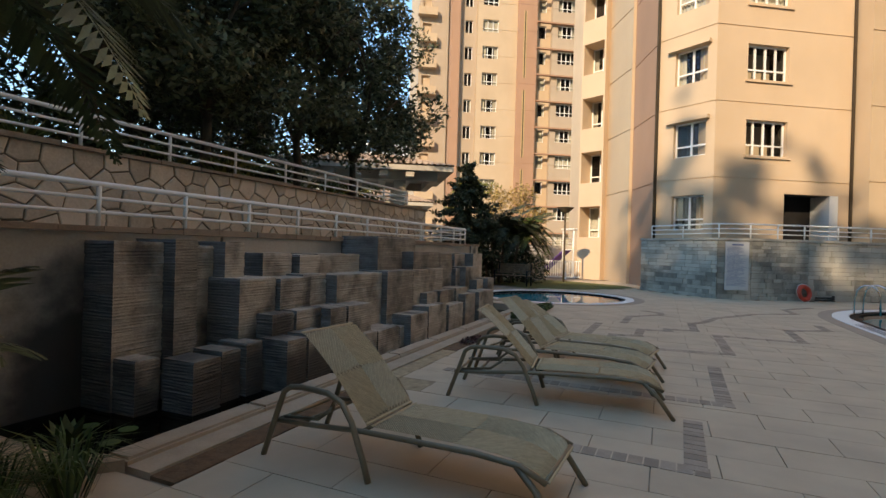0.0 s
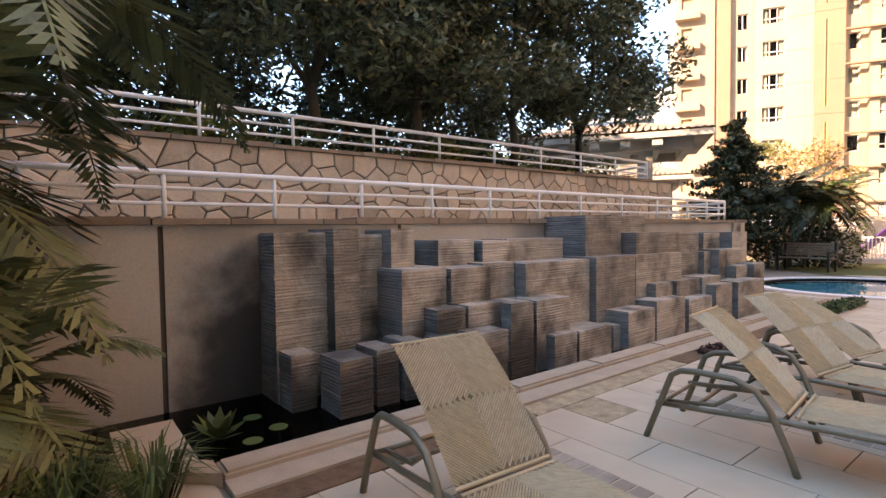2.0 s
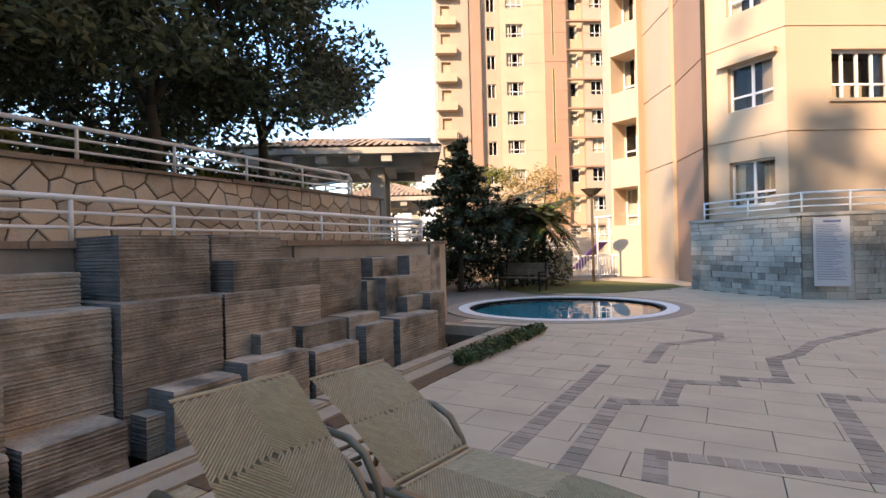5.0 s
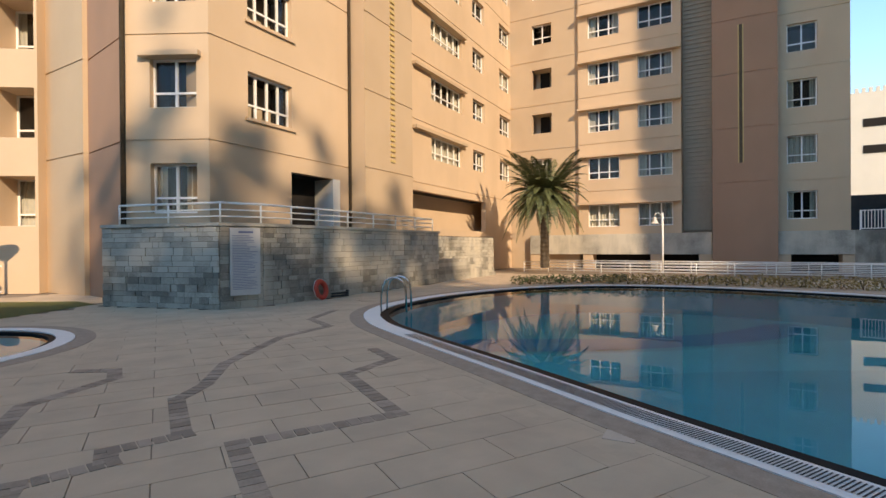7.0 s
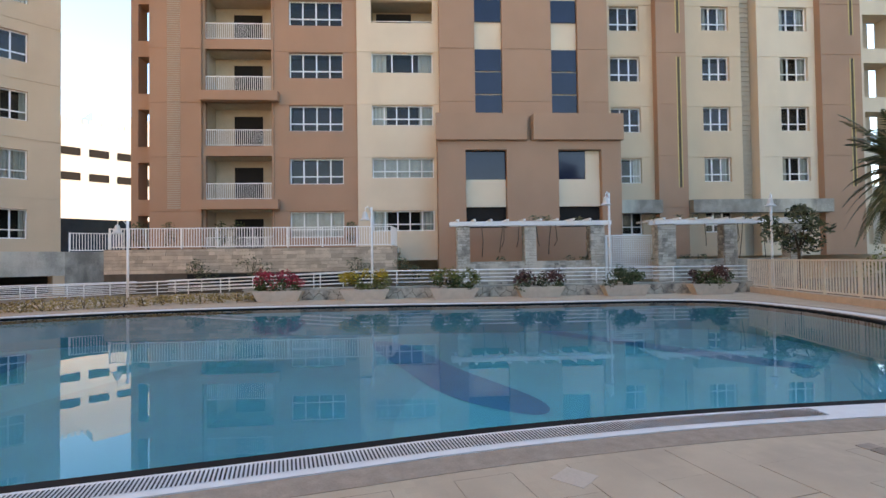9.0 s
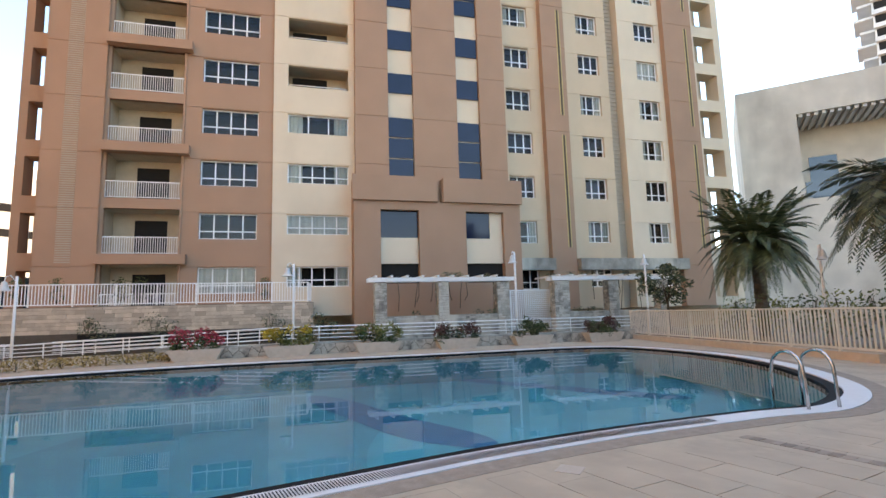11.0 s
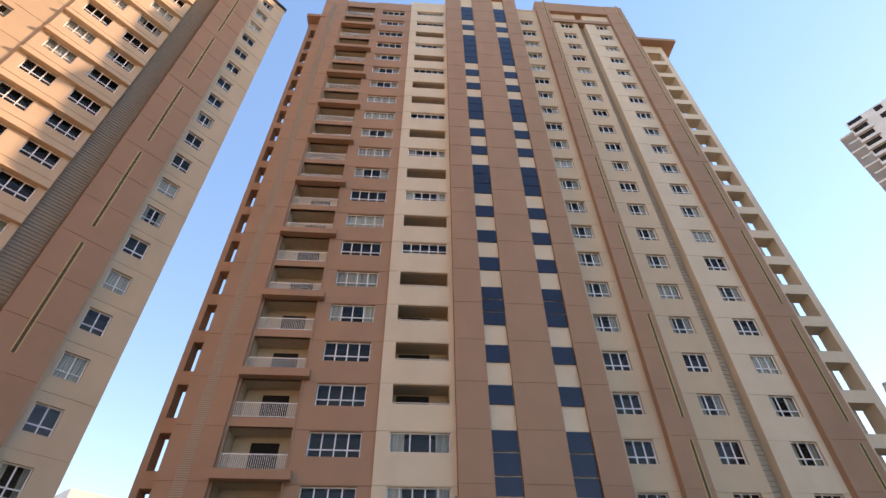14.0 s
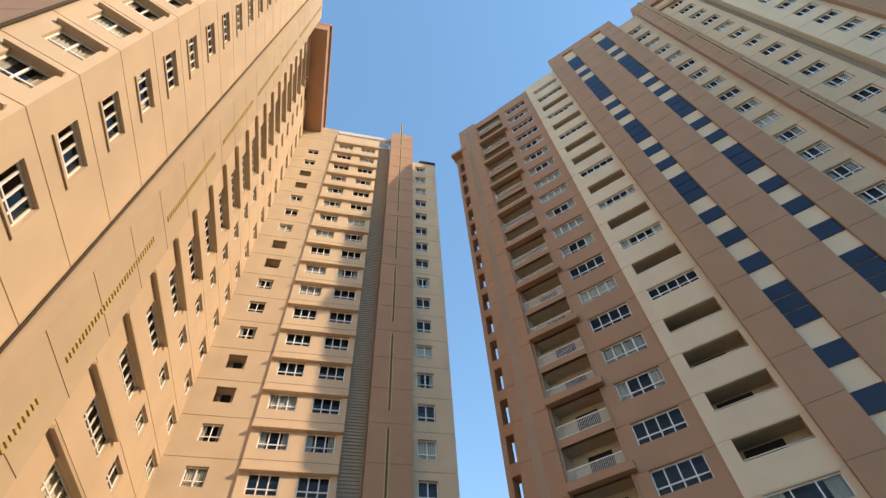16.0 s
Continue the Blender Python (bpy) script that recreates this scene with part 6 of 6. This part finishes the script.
def pergola(label, u0, u1, pillars):
    pg = thing("pergola", label, "pergola", "stone pergolas", m=CM)
    for a, b in pillars:
        bm = bmesh.new()
        box(bm, a, b, -4.55, -4.0, 0, 3.1)
        bmesh.ops.bevel(bm, geom=bm.edges[:], offset=0.03, segments=1, affect="EDGES")
        pil = part("stone_pillar", bm, M["mortar"], pg)
        cladding(pg, cp(a, 4.55), cp(b, 4.55), 0.0, 3.08, M["slate"], rq, 0.14, 0.3, 0.13, 0, CM.inverted())
        cladding(pg, cp(a, 4.0), cp(a, 4.55), 0.0, 3.08, M["slate"], rq, 0.14, 0.3, 0.13, 0, CM.inverted())
    bm = bmesh.new()
    box(bm, u0, u1, -4.7, -4.5, 3.12, 3.32), box(bm, u0, u1, -4.1, -3.9, 3.12, 3.32)
    part("beam", bm, M["white"], pg)
    n = int((u1 - u0) / 0.8)
    for i in range(n):
        bm = bmesh.new()
        box(bm, u0 + i * 0.8 + 0.3, u0 + i * 0.8 + 0.42, -4.9, -1.9, 3.33, 3.42)
        part("rafter", bm, M["white"], pg)
    bm = bmesh.new()
    box(bm, pillars[0][0], pillars[-1][1], -4.5, -4.05, 0, 1.38)
    part("parapet", bm, M["slate"], pg)
    cladding(pg, cp(pillars[0][1], 4.5), cp(pillars[-1][0], 4.5), 0.0, 1.36, M["slate"], rq, 0.16, 0.4, 0.14, 0, CM.inverted())
    vines = bmesh.new()
    for i in range(int((u1 - u0) * 1.6)):
        x = rq.uniform(u0 + 0.6, u1 - 0.4)
        tube(vines, [(x, -4.3, 3.15), (x + rq.uniform(-.15, .15), -4.25, 2.4), (x + rq.uniform(-.2, .2), -4.3, 1.4 + rq.random() * 0.8)], 0.02, 5)
    tagged(part("vine_stems", vines, M["bark"], pg), kind="stuff")
    V, F = [], []
    for i in range(int((u1 - u0) * 1.2)):
        leaves(V, F, (rq.uniform(u0, u1), -4.2, rq.choice((3.45, 3.5, 1.5))), 0.3, 36, 0.06, rq, 0.5)
    put("vine_leaves", raw("vine_leaves", V, F, M["leafdark"]), pg)


pergola("stone pillared pergola with white beams and bare vines", 8.6, 16.5, ((8.95, 9.55), (12.25, 12.8), (15.5, 16.2)))
pergola("stone pillared pergola with white beams and bare vines", 18.7, 26.8, ((18.9, 19.8), (22.3, 22.95), (25.7, 26.3)))
lat = thing("lattice_screen", "white lattice screen between the pergolas", "screen", m=CM)
bm = bmesh.new()
box(bm, 16.6, 16.68, -3.6, -3.5, 0, 2.65), box(bm, 19.5, 19.58, -3.6, -3.5, 0, 2.65), box(bm, 16.68, 19.5, -3.6, -3.5, 2.58, 2.65)
part("frame", bm, M["white"], lat)
bm = bmesh.new()
for i in range(20):
    box(bm, 16.68, 19.5, -3.56, -3.53, 0.4 + i * 0.11, 0.44 + i * 0.11)
for i in range(24):
    box(bm, 16.7 + i * 0.117, 16.73 + i * 0.117, -3.53, -3.51, 0.4, 2.58)
tagged(part("slats", bm, M["white"], lat), kind="stuff")
bm = bmesh.new()
box(bm, 18.4, 21.0, -1.0, -0.3, 4.0, 4.75), box(bm, 22.8, 31.2, -1.0, -0.3, 4.0, 4.75)
part("slate_band", bm, M["slate"], tower_c, m=CM)
for u, o, r in ((-3.2, 3.6, 0.5), (-0.5, 3.7, 0.7), (4.6, 3.5, 0.6), (6.8, 3.4, 0.5), (-6.5, 2.7, 0.4)):
    q = cp(u, o)
    shrub("shrub", "dark straggly shrub against the stone frontage", "shrub", [(q[0], q[1], 0.9), (q[0] + 0.5, q[1] + 0.4, 1.3)], r, 160, 0.06, M["leafdark"], rq, 0.9, "frontage shrubs")
for u in (-7.2, -5.6, -3.0, -2.2, 3.6):
    q = cp(u, 2.3)
    shrub("potted_plant", "leafy plant on the ground floor terrace", "plant", [(q[0], q[1], 2.7), (q[0], q[1], 3.3)], 0.35, 110, 0.06, M["leaf"], rq, 1.0, "terrace plants")

# base of the west-facing end wall
base_b = thing("frontage_wall", "grey slate base course with dark basement openings", "wall", kind="structure", m=BM_)
bm = bmesh.new()
box(bm, -16.5, -5.72, -0.5, 0.9, 0.95, 2.2), box(bm, -2.58, 0.7, -0.5, 0.9, 0.95, 2.2)
part("slate_band", bm, M["slate"], base_b)
for a, b in ((-16.5, -15.4), (-13.0, -12.4), (-9.0, -8.4), (-6.4, -5.72), (-2.58, -2.0), (0.2, 0.7)):
    bm = bmesh.new()
    box(bm, a, b, -0.45, 0.8, -0.2, 0.945)
    part("pier", bm, M["tan"], base_b)
bm = bmesh.new()
box(bm, -16.4, -5.8, 0.6, 0.8, -0.2, 0.94), box(bm, -2.5, 0.6, 0.6, 0.8, -0.2, 0.94)
part("basement_opening", bm, M["dark"], base_b)

# fence and palms at the far end
solid("fence_kerb", 0, 12.6, -0.15, 0.15, -0.1, 0.22, M["planter"], face_frame((1.2, -7.9), (8.5, -18.2))[0], "ochre concrete kerb below the fence", "kerb")
bar_fence("metal_fence", "cream metal bar fence on an ochre kerb", [(0.0, -6.1), (8.5, -18.2)], 0.22, 1.1, 0.14, 0.045, M["fencepaint"])
palm("date palm with a dense round crown beyond the fence", 2.9, -20.0, 0, 4.1, 0.28, 130, 3.0, 1.3, 0.9, 0.55, rq, M["palmleaf"], 44)
palm("tall fan palm with drooping fronds beyond the fence", -1.3, -13.0, 0, 5.0, 0.22, 60, 3.6, 0.7, 0.9, 0.85, rq, M["leafdark"], 36)
palm("date palm on the terrace beside the steps", 31.0, 13.8, 0.4, 3.7, 0.24, 120, 2.8, 1.2, 0.85, 0.45, rq, M["palmleaf"], 48)
tree("small dark frangipani beyond the fence", 7.0, -20.6, 0, 1.8, 1.6, 1.8, rq, M["leafdark"], clumps=14, per=110, size=0.1, trunk_r=0.08)
for i in range(7):
    shrub("shrub", "tangled dry shrub beyond the fence", "shrub", [(4.4 - i * 0.75, -16.6 + i * 0.9, 0.9), (4.0 - i * 0.75, -17.0 + i * 0.9, 1.3)], 0.7, 170, 0.07, M["leaf"] if i % 2 else M["leaflight"], rq, 0.9, "fence shrubs")

# ---- farther buildings ----
solid("wall_boundary", 1.5, 30, -48.0, -47.6, -0.1, 7.0, M["weathered"], Matrix(), "plain weathered boundary wall behind the palms", "wall")
house = thing("concrete_house", "weathered pale concrete house with a deep balcony", "building", m=pose(0, -48.7, 0, 0, 0, 180))
for nm, bx in (("end_wall", (-1.8, 3.0, 0, 14, 0, 22.3)), ("roof_block", (3.0, 40, 0, 14, 19.2, 22.3)), ("back_wall", (3.0, 40, 5, 14, 0, 19.2)), ("lower_storey", (3.0, 40, 0, 5, 0, 11.0))):
    bm = bmesh.new()
    box(bm, *bx)
    part(nm, bm, M["weathered"], house)
bm = bmesh.new()
for i in range(26):
    box(bm, 3.2 + i * 0.6, 3.5 + i * 0.6, 0.2, 5, 18.9, 19.18)
part("ceiling_slats", bm, M["fargrey"], house)
bm = bmesh.new()
box(bm, 4.2, 6.5, 4.9, 4.98, 11.2, 16.0), box(bm, 3.1, 30, 0.1, 0.2, 11.2, 12.6)
part("dark_glass", bm, M["farglass"], house)
unf = thing("unfinished_tower", "unfinished grey concrete high-rise with open floors", "building", m=pose(-28, -124, 0, 0, 0, 168))
bm = bmesh.new()
box(bm, 0, 30, 0, 20, 0, 118)
part("core", bm, M["fargrey"], unf)
for k in range(38):
    bm = bmesh.new()
    box(bm, -3.2 if k % 2 else -2.4, 0, 1, 9, 4 + k * 3, 4.5 + k * 3), box(bm, -0.1, 4, -0.8, 0, 4 + k * 3, 4.9 + k * 3)
    part("open_slab", bm, M["fargrey"], unf)
    for a, b, top in ((6.5, 8.2, 6.6), (12.5, 14.0, 6.6), (0.3, 3.6, 6.9)):
        bm = bmesh.new()
        box(bm, a, b, -0.04, 0.04, 5 + k * 3, top + k * 3)
        part("dark_window", bm, M["dark"], unf)
white_b = thing("office_building", "low white sunlit building with slit windows", "building", m=pose(87.9, -36, -0.75) @ Matrix.Scale(1.5, 4))
bm = bmesh.new()
box(bm, 0, 18, 0, 17.5, 0, 14.6), box(bm, 4, 14, 4, 13, 14.6, 17)
part("building_shell", bm, M["farwhite"], white_b)
for z in (9.3, 11.6):
    for i in range(7):
        bm = bmesh.new()
        box(bm, -0.05, 0.05, 1.2 + i * 2.3, 2.8 + i * 2.3, z, z + 0.7)
        part("slit_window", bm, M["dark"], white_b)
bm = bmesh.new()
for i in range(36):
    box(bm, 0.0, 0.2, 0.1 + i * 0.48, 0.35 + i * 0.48, 14.6, 15.0)
tagged(part("parapet_blocks", bm, M["farwhite"], white_b), kind="stuff")
solid("wall_screen", 45, 45.3, -14, 2, 2.0, 4.6, M["farglass"], Matrix(), "dark printed screen fence behind the gap", "screen")
gl = thing("office_building", "distant white and glass office block", "building", m=pose(-16, 150, 0))
bm = bmesh.new()
box(bm, 0, 28, 0, 30, 0, 33.5), box(bm, 12, 28, 0, 30, 33.5, 38.5)
part("building_shell", bm, M["farwhite"], gl)
for k in range(4):
    bm = bmesh.new()
    box(bm, 1, 23, -0.1, 0.05, 24 + k * 2.6, 25.6 + k * 2.6)
    part("window_band", bm, M["farglass"], gl)

# ---- behind the camera: unseen block and rooftop trees, added to shade the pool ----
nb = face_frame((-98, -3.5), (-18, -63.5))[0]
solid("neighbour_block", 0, 100, -12, 0, 0, 47.2, M["tan"], nb, "plain tan block added out of view to shade the pool", "building")
# trees and shrubs added on its roof only to dapple the sunlit wing
for j in range(13):
    ax = 9.0 + j * 1.35
    k = ((ax + 18) * 0.6 + (18 + 63.5) * 0.8)
    tree("unseen tree added on the shade block for dappled shadows", ax - 0.6 * k - 0.6, 18 - 0.8 * k - 0.8, 47.1, 0.8 + 0.5 * (j % 3), 1.15 + 0.35 * (j % 2), (5.6, 2.4, 7.2, 3.2, 4.4)[j % 5], rg, M["leaf"], clumps=15, per=75, size=0.2, trunk_r=0.12, forks=4)
for j in range(16):
    ax = 9.2 + j * 1.05 + rg.uniform(-0.3, 0.3)
    k = ((ax + 18) * 0.6 + (18 + 63.5) * 0.8)
    tree("small unseen shrub added on the shade block for dappled shadows", ax - 0.6 * k - 0.9, 18 - 0.8 * k - 1.2, 47.1, 0.3, rg.uniform(0.45, 0.8), rg.uniform(1.6, 3.4), rg, M["leaf"], clumps=8, per=60, size=0.17, trunk_r=0.06, forks=3)


# ---- sett bands in the paving ----
BANDS = [
    [(2.7, 6.8), (3.19, 7.54), (4.86, 10.05)],
    [(3.4, 7.0), (4.49, 8.7), (4.93, 8.60), (5.38, 9.28), (5.86, 9.12), (5.98, 9.34), (6.45, 9.15), (7.02, 10.08), (7.5, 10.31), (8.29, 10.99), (10.0, 11.8), (11.3, 11.9), (11.86, 12.88), (13.2, 13.4)],
    [(4.1, 7.1), (4.3, 7.5), (5.5, 6.98)],
    [(5.5, 6.95), (6.52, 8.6), (7.68, 7.9), (8.58, 9.22), (9.5, 9.2), (9.9, 9.8)],
    [(5.49, 10.15), (6.2, 11.2), (7.2, 11.5), (7.42, 11.9), (7.2, 12.25)],
    [(0.2, 4.6), (2.3, 3.2), (2.9, 4.1)],
    [(1.0, 6.2), (3.6, 4.6), (4.6, 6.1)],
    [(2.4, 1.2), (2.9, 2.0), (4.3, 1.1)],
    [(0.4, -0.2), (1.5, 0.4), (2.2, -1.0)],
]
setts = thing("sett_bands", "zigzag bands of small dark granite setts", "paving", kind="structure")


def near_band(p):
    for b in BANDS:
        for a, c in zip(b, b[1:]):
            a, c = Vector(a), Vector(c)
            d = c - a
            t = max(0, min(1, (p - a).dot(d) / d.length_squared))
            if (a + d * t - p).length < 0.1:
                return True
    return False


rd = random.Random(2)
for b in BANDS:
    V, F = [], []
    for a, c in zip(b, b[1:]):
        a, c = Vector((*a, 0)), Vector((*c, 0))
        d = c - a
        L = d.length
        d /= L
        s = Vector((-d.y, d.x, 0))
        n = max(1, round((L + 0.1) / 0.11))
        for i in range(n):
            p = a + d * ((L + 0.1) * i / n)
            w = (L + 0.1) / n - 0.012
            z = 0.004 + rd.uniform(-0.0015, 0.002)
            o = len(V)
            q = [p - s * 0.078, p + d * w - s * 0.078, p + d * w + s * 0.078, p + s * 0.078]
            V += [v + Vector((0, 0, -0.015)) for v in q] + [v + Vector((0, 0, z)) for v in q]
            F += [(o + 4, o + 5, o + 6, o + 7), (o, o + 1, o + 5, o + 4), (o + 1, o + 2, o + 6, o + 5), (o + 2, o + 3, o + 7, o + 6), (o + 3, o, o + 4, o + 7)]
    tagged(put("setts", raw("setts", V, F, M["setts"]), setts), kind="stuff")
# dark rim of setts round the pools
for loop, name in ((BIG, "big"), (SMALL, "small")):
    v, f = ring_strip(grow(loop, 0.008), grow(loop, 0.3), -0.02, 0.004)
    put("pool_rim", raw("pool_rim", v, f, M["setts"]), setts)
# thin black grating slots in the overflow coping nearest the walk
slots = bmesh.new()
mid = grow(BIG, -0.2)
for i in range(100, 128):
    a, c = Vector((*mid[i % len(mid)], 0)), Vector((*mid[(i + 1) % len(mid)], 0))
    d = (c - a)
    n = max(1, round(d.length / 0.03))
    pitch = d.length / n
    d.normalize()
    s = Vector((d.y, -d.x, 0))
    for k in range(n):
        p = a + d * (k * pitch)
        q = [p - s * 0.11, p + d * 0.013 - s * 0.11, p + d * 0.013 + s * 0.11, p + s * 0.11]
        slots.faces.new([slots.verts.new((v.x, v.y, 0.0165)) for v in q])
tagged(part("grating_slots", slots, M["black"], big_pool), kind="stuff")

# mosaic shapes on the big pool's floor
for name, mat, z, pts in (("mosaic_wave", M["pooltile_dark"], -0.935, [(15.77, -4.12), (14.97, -3.14), (12.2, -1.63), (10.07, -0.65), (8.38, -0.65), (8.74, -1.45), (11.41, -2.52), (14.17, -3.85)]),
                          ("mosaic_wave", M["pooltile_dark"], -0.935, [(12.7, -9.0), (12.7, -8.4), (9.54, -7.68), (6.16, -6.88), (5.62, -7.59), (9.36, -8.39)]),
                          ("mosaic_wave", M["pooltile_dark"], -0.935, [(14.5, 10.5), (16.5, 7.0), (19.5, 4.0), (22.0, 3.2), (22.2, 4.0), (19.5, 5.6), (17.4, 8.2), (15.6, 11.4)]),
                          ("mosaic_patch", M["pooltile_light"], -0.942, [(5.0, -1.0), (8.0, 2.0), (10.5, 0.0), (11.5, -4.0), (9.5, -8.0), (5.0, -8.0), (3.6, -5.0)]),
                          ("mosaic_patch", M["pooltile_light"], -0.942, [(12.0, 8.5), (14.5, 6.0), (17.0, 1.0), (16.0, -3.0), (19.0, -2.5), (20.5, 1.5), (16.5, 6.5), (13.5, 10.5)])):
    sh = sheet_with_holes(name, [smooth_loop(pts, 6)], z, mat, kind="")
    sh.parent = big_pool

# ---- stones and tiles, one by one ----
crazy(wall_upper, -5.0, 12.3, 1.42, 2.64, 3.84, 0.36, 0.26, M["stone"], rd)
for p, q in zip(PODIUM[:4], PODIUM[1:5]):
    cladding(podium, p, q, 0.0, 2.04, M["slate"], rd, 0.18, 0.5, 0.15, 75)
cladding(stair_wall, (22.0, 16.7), (30.6, 16.7), 0.0, 1.98, M["slate"], rd, 0.2, 0.5, 0.15, 0)
cladding(front, cp(-8.4, 3.0), cp(6.0, 3.0), 1.0, 2.2, M["stone"], rd, 0.3, 0.9, 0.16, 120, CM.inverted())

paving = thing("paving", "sandy granite paving slabs in staggered rows", "paving", kind="structure")
V, F = [], []
TW, TL = 0.43, 0.9
H1, H2, H3, H4 = grow(BIG, 0.28), grow(SMALL, 0.28), grow(BIG, 0.1), grow(SMALL, 0.1)
made = 0
lawnish = [(6.3, 19.4), (8.6, 18.9), (11.4, 20.2), (11.6, 21.5), (9.8, 24.6), (6.0, 25.5), (5.0, 22.5)]
for i in range(-45, 50):
    for j in range(-2, 36):
        u0 = 6.36 + i * TW
        n0 = -0.44 - TL * (j + (0.5 if i % 2 else 0))
        c = kp(u0 + TW / 2, n0 - TL / 2)
        if c.y > 25 or c.y < -20 or c.x > 30 or c.x < -14:
            continue
        top = n0
        if n0 > -0.4 and -0.3 < u0 < 11.4:
            top = -0.465
            if n0 - TL > top - 0.05:
                continue
        quad = [kp(u0 + 0.004, n0 - TL + 0.004), kp(u0 + TW - 0.004, n0 - TL + 0.004), kp(u0 + TW - 0.004, top - 0.004), kp(u0 + 0.004, top - 0.004)]
        if inside((c.x, c.y), lawnish) or inside((c.x, c.y), PODIUM):
            continue
        cut = [inside((q.x, q.y), H1) or inside((q.x, q.y), H2) for q in quad]
        if all(cut):
            continue
        if any(cut):
            for a in range(10):
                for b in range(5):
                    qa = [kp(u0 + TW * (b + e) / 5, n0 - TL * (a + g) / 10, -0.0005) for e, g in ((0, 1), (1, 1), (1, 0), (0, 0))]
                    if any(inside((q.x, q.y), H3) or inside((q.x, q.y), H4) for q in qa):
                        continue
                    o = len(V)
                    V += qa
                    F.append((o, o + 1, o + 2, o + 3))
            continue
        z = rd.uniform(-0.0012, 0.0012)
        v = [q + Vector((0, 0, -0.018)) for q in quad] + [q + Vector((0, 0, z)) for q in quad]
        f = [(4, 5, 6, 7), (0, 1, 5, 4), (1, 2, 6, 5), (2, 3, 7, 6), (3, 0, 4, 7)]
        if (c - Vector((0.12, 5.45, 0))).length < 0.42:
            put("tile", raw("tile", v, f, M["gritty"]), paving, label="paving tile covered in sandy grit")
        elif 2.5 < c.x < 10 and 6.0 < c.y < 13.5 and made < 300:
            put("tile", raw("tile", v, f, M["deck"]), paving)
            made += 1
        else:
            o = len(V)
            V += v
            F += [tuple(o + k for k in ff) for ff in f]
tagged(put("tiles", raw("tiles", V, F, M["deck"]), paving), kind="stuff")
for x, y in ((8.05, 6.05), (5.84, 3.03)):
    bm = bmesh.new()
    box(bm, x - 0.12, x + 0.12, y - 0.12, y + 0.12, -0.01, 0.0035)
    part("drain_cover", bm, M["planter"], paving)
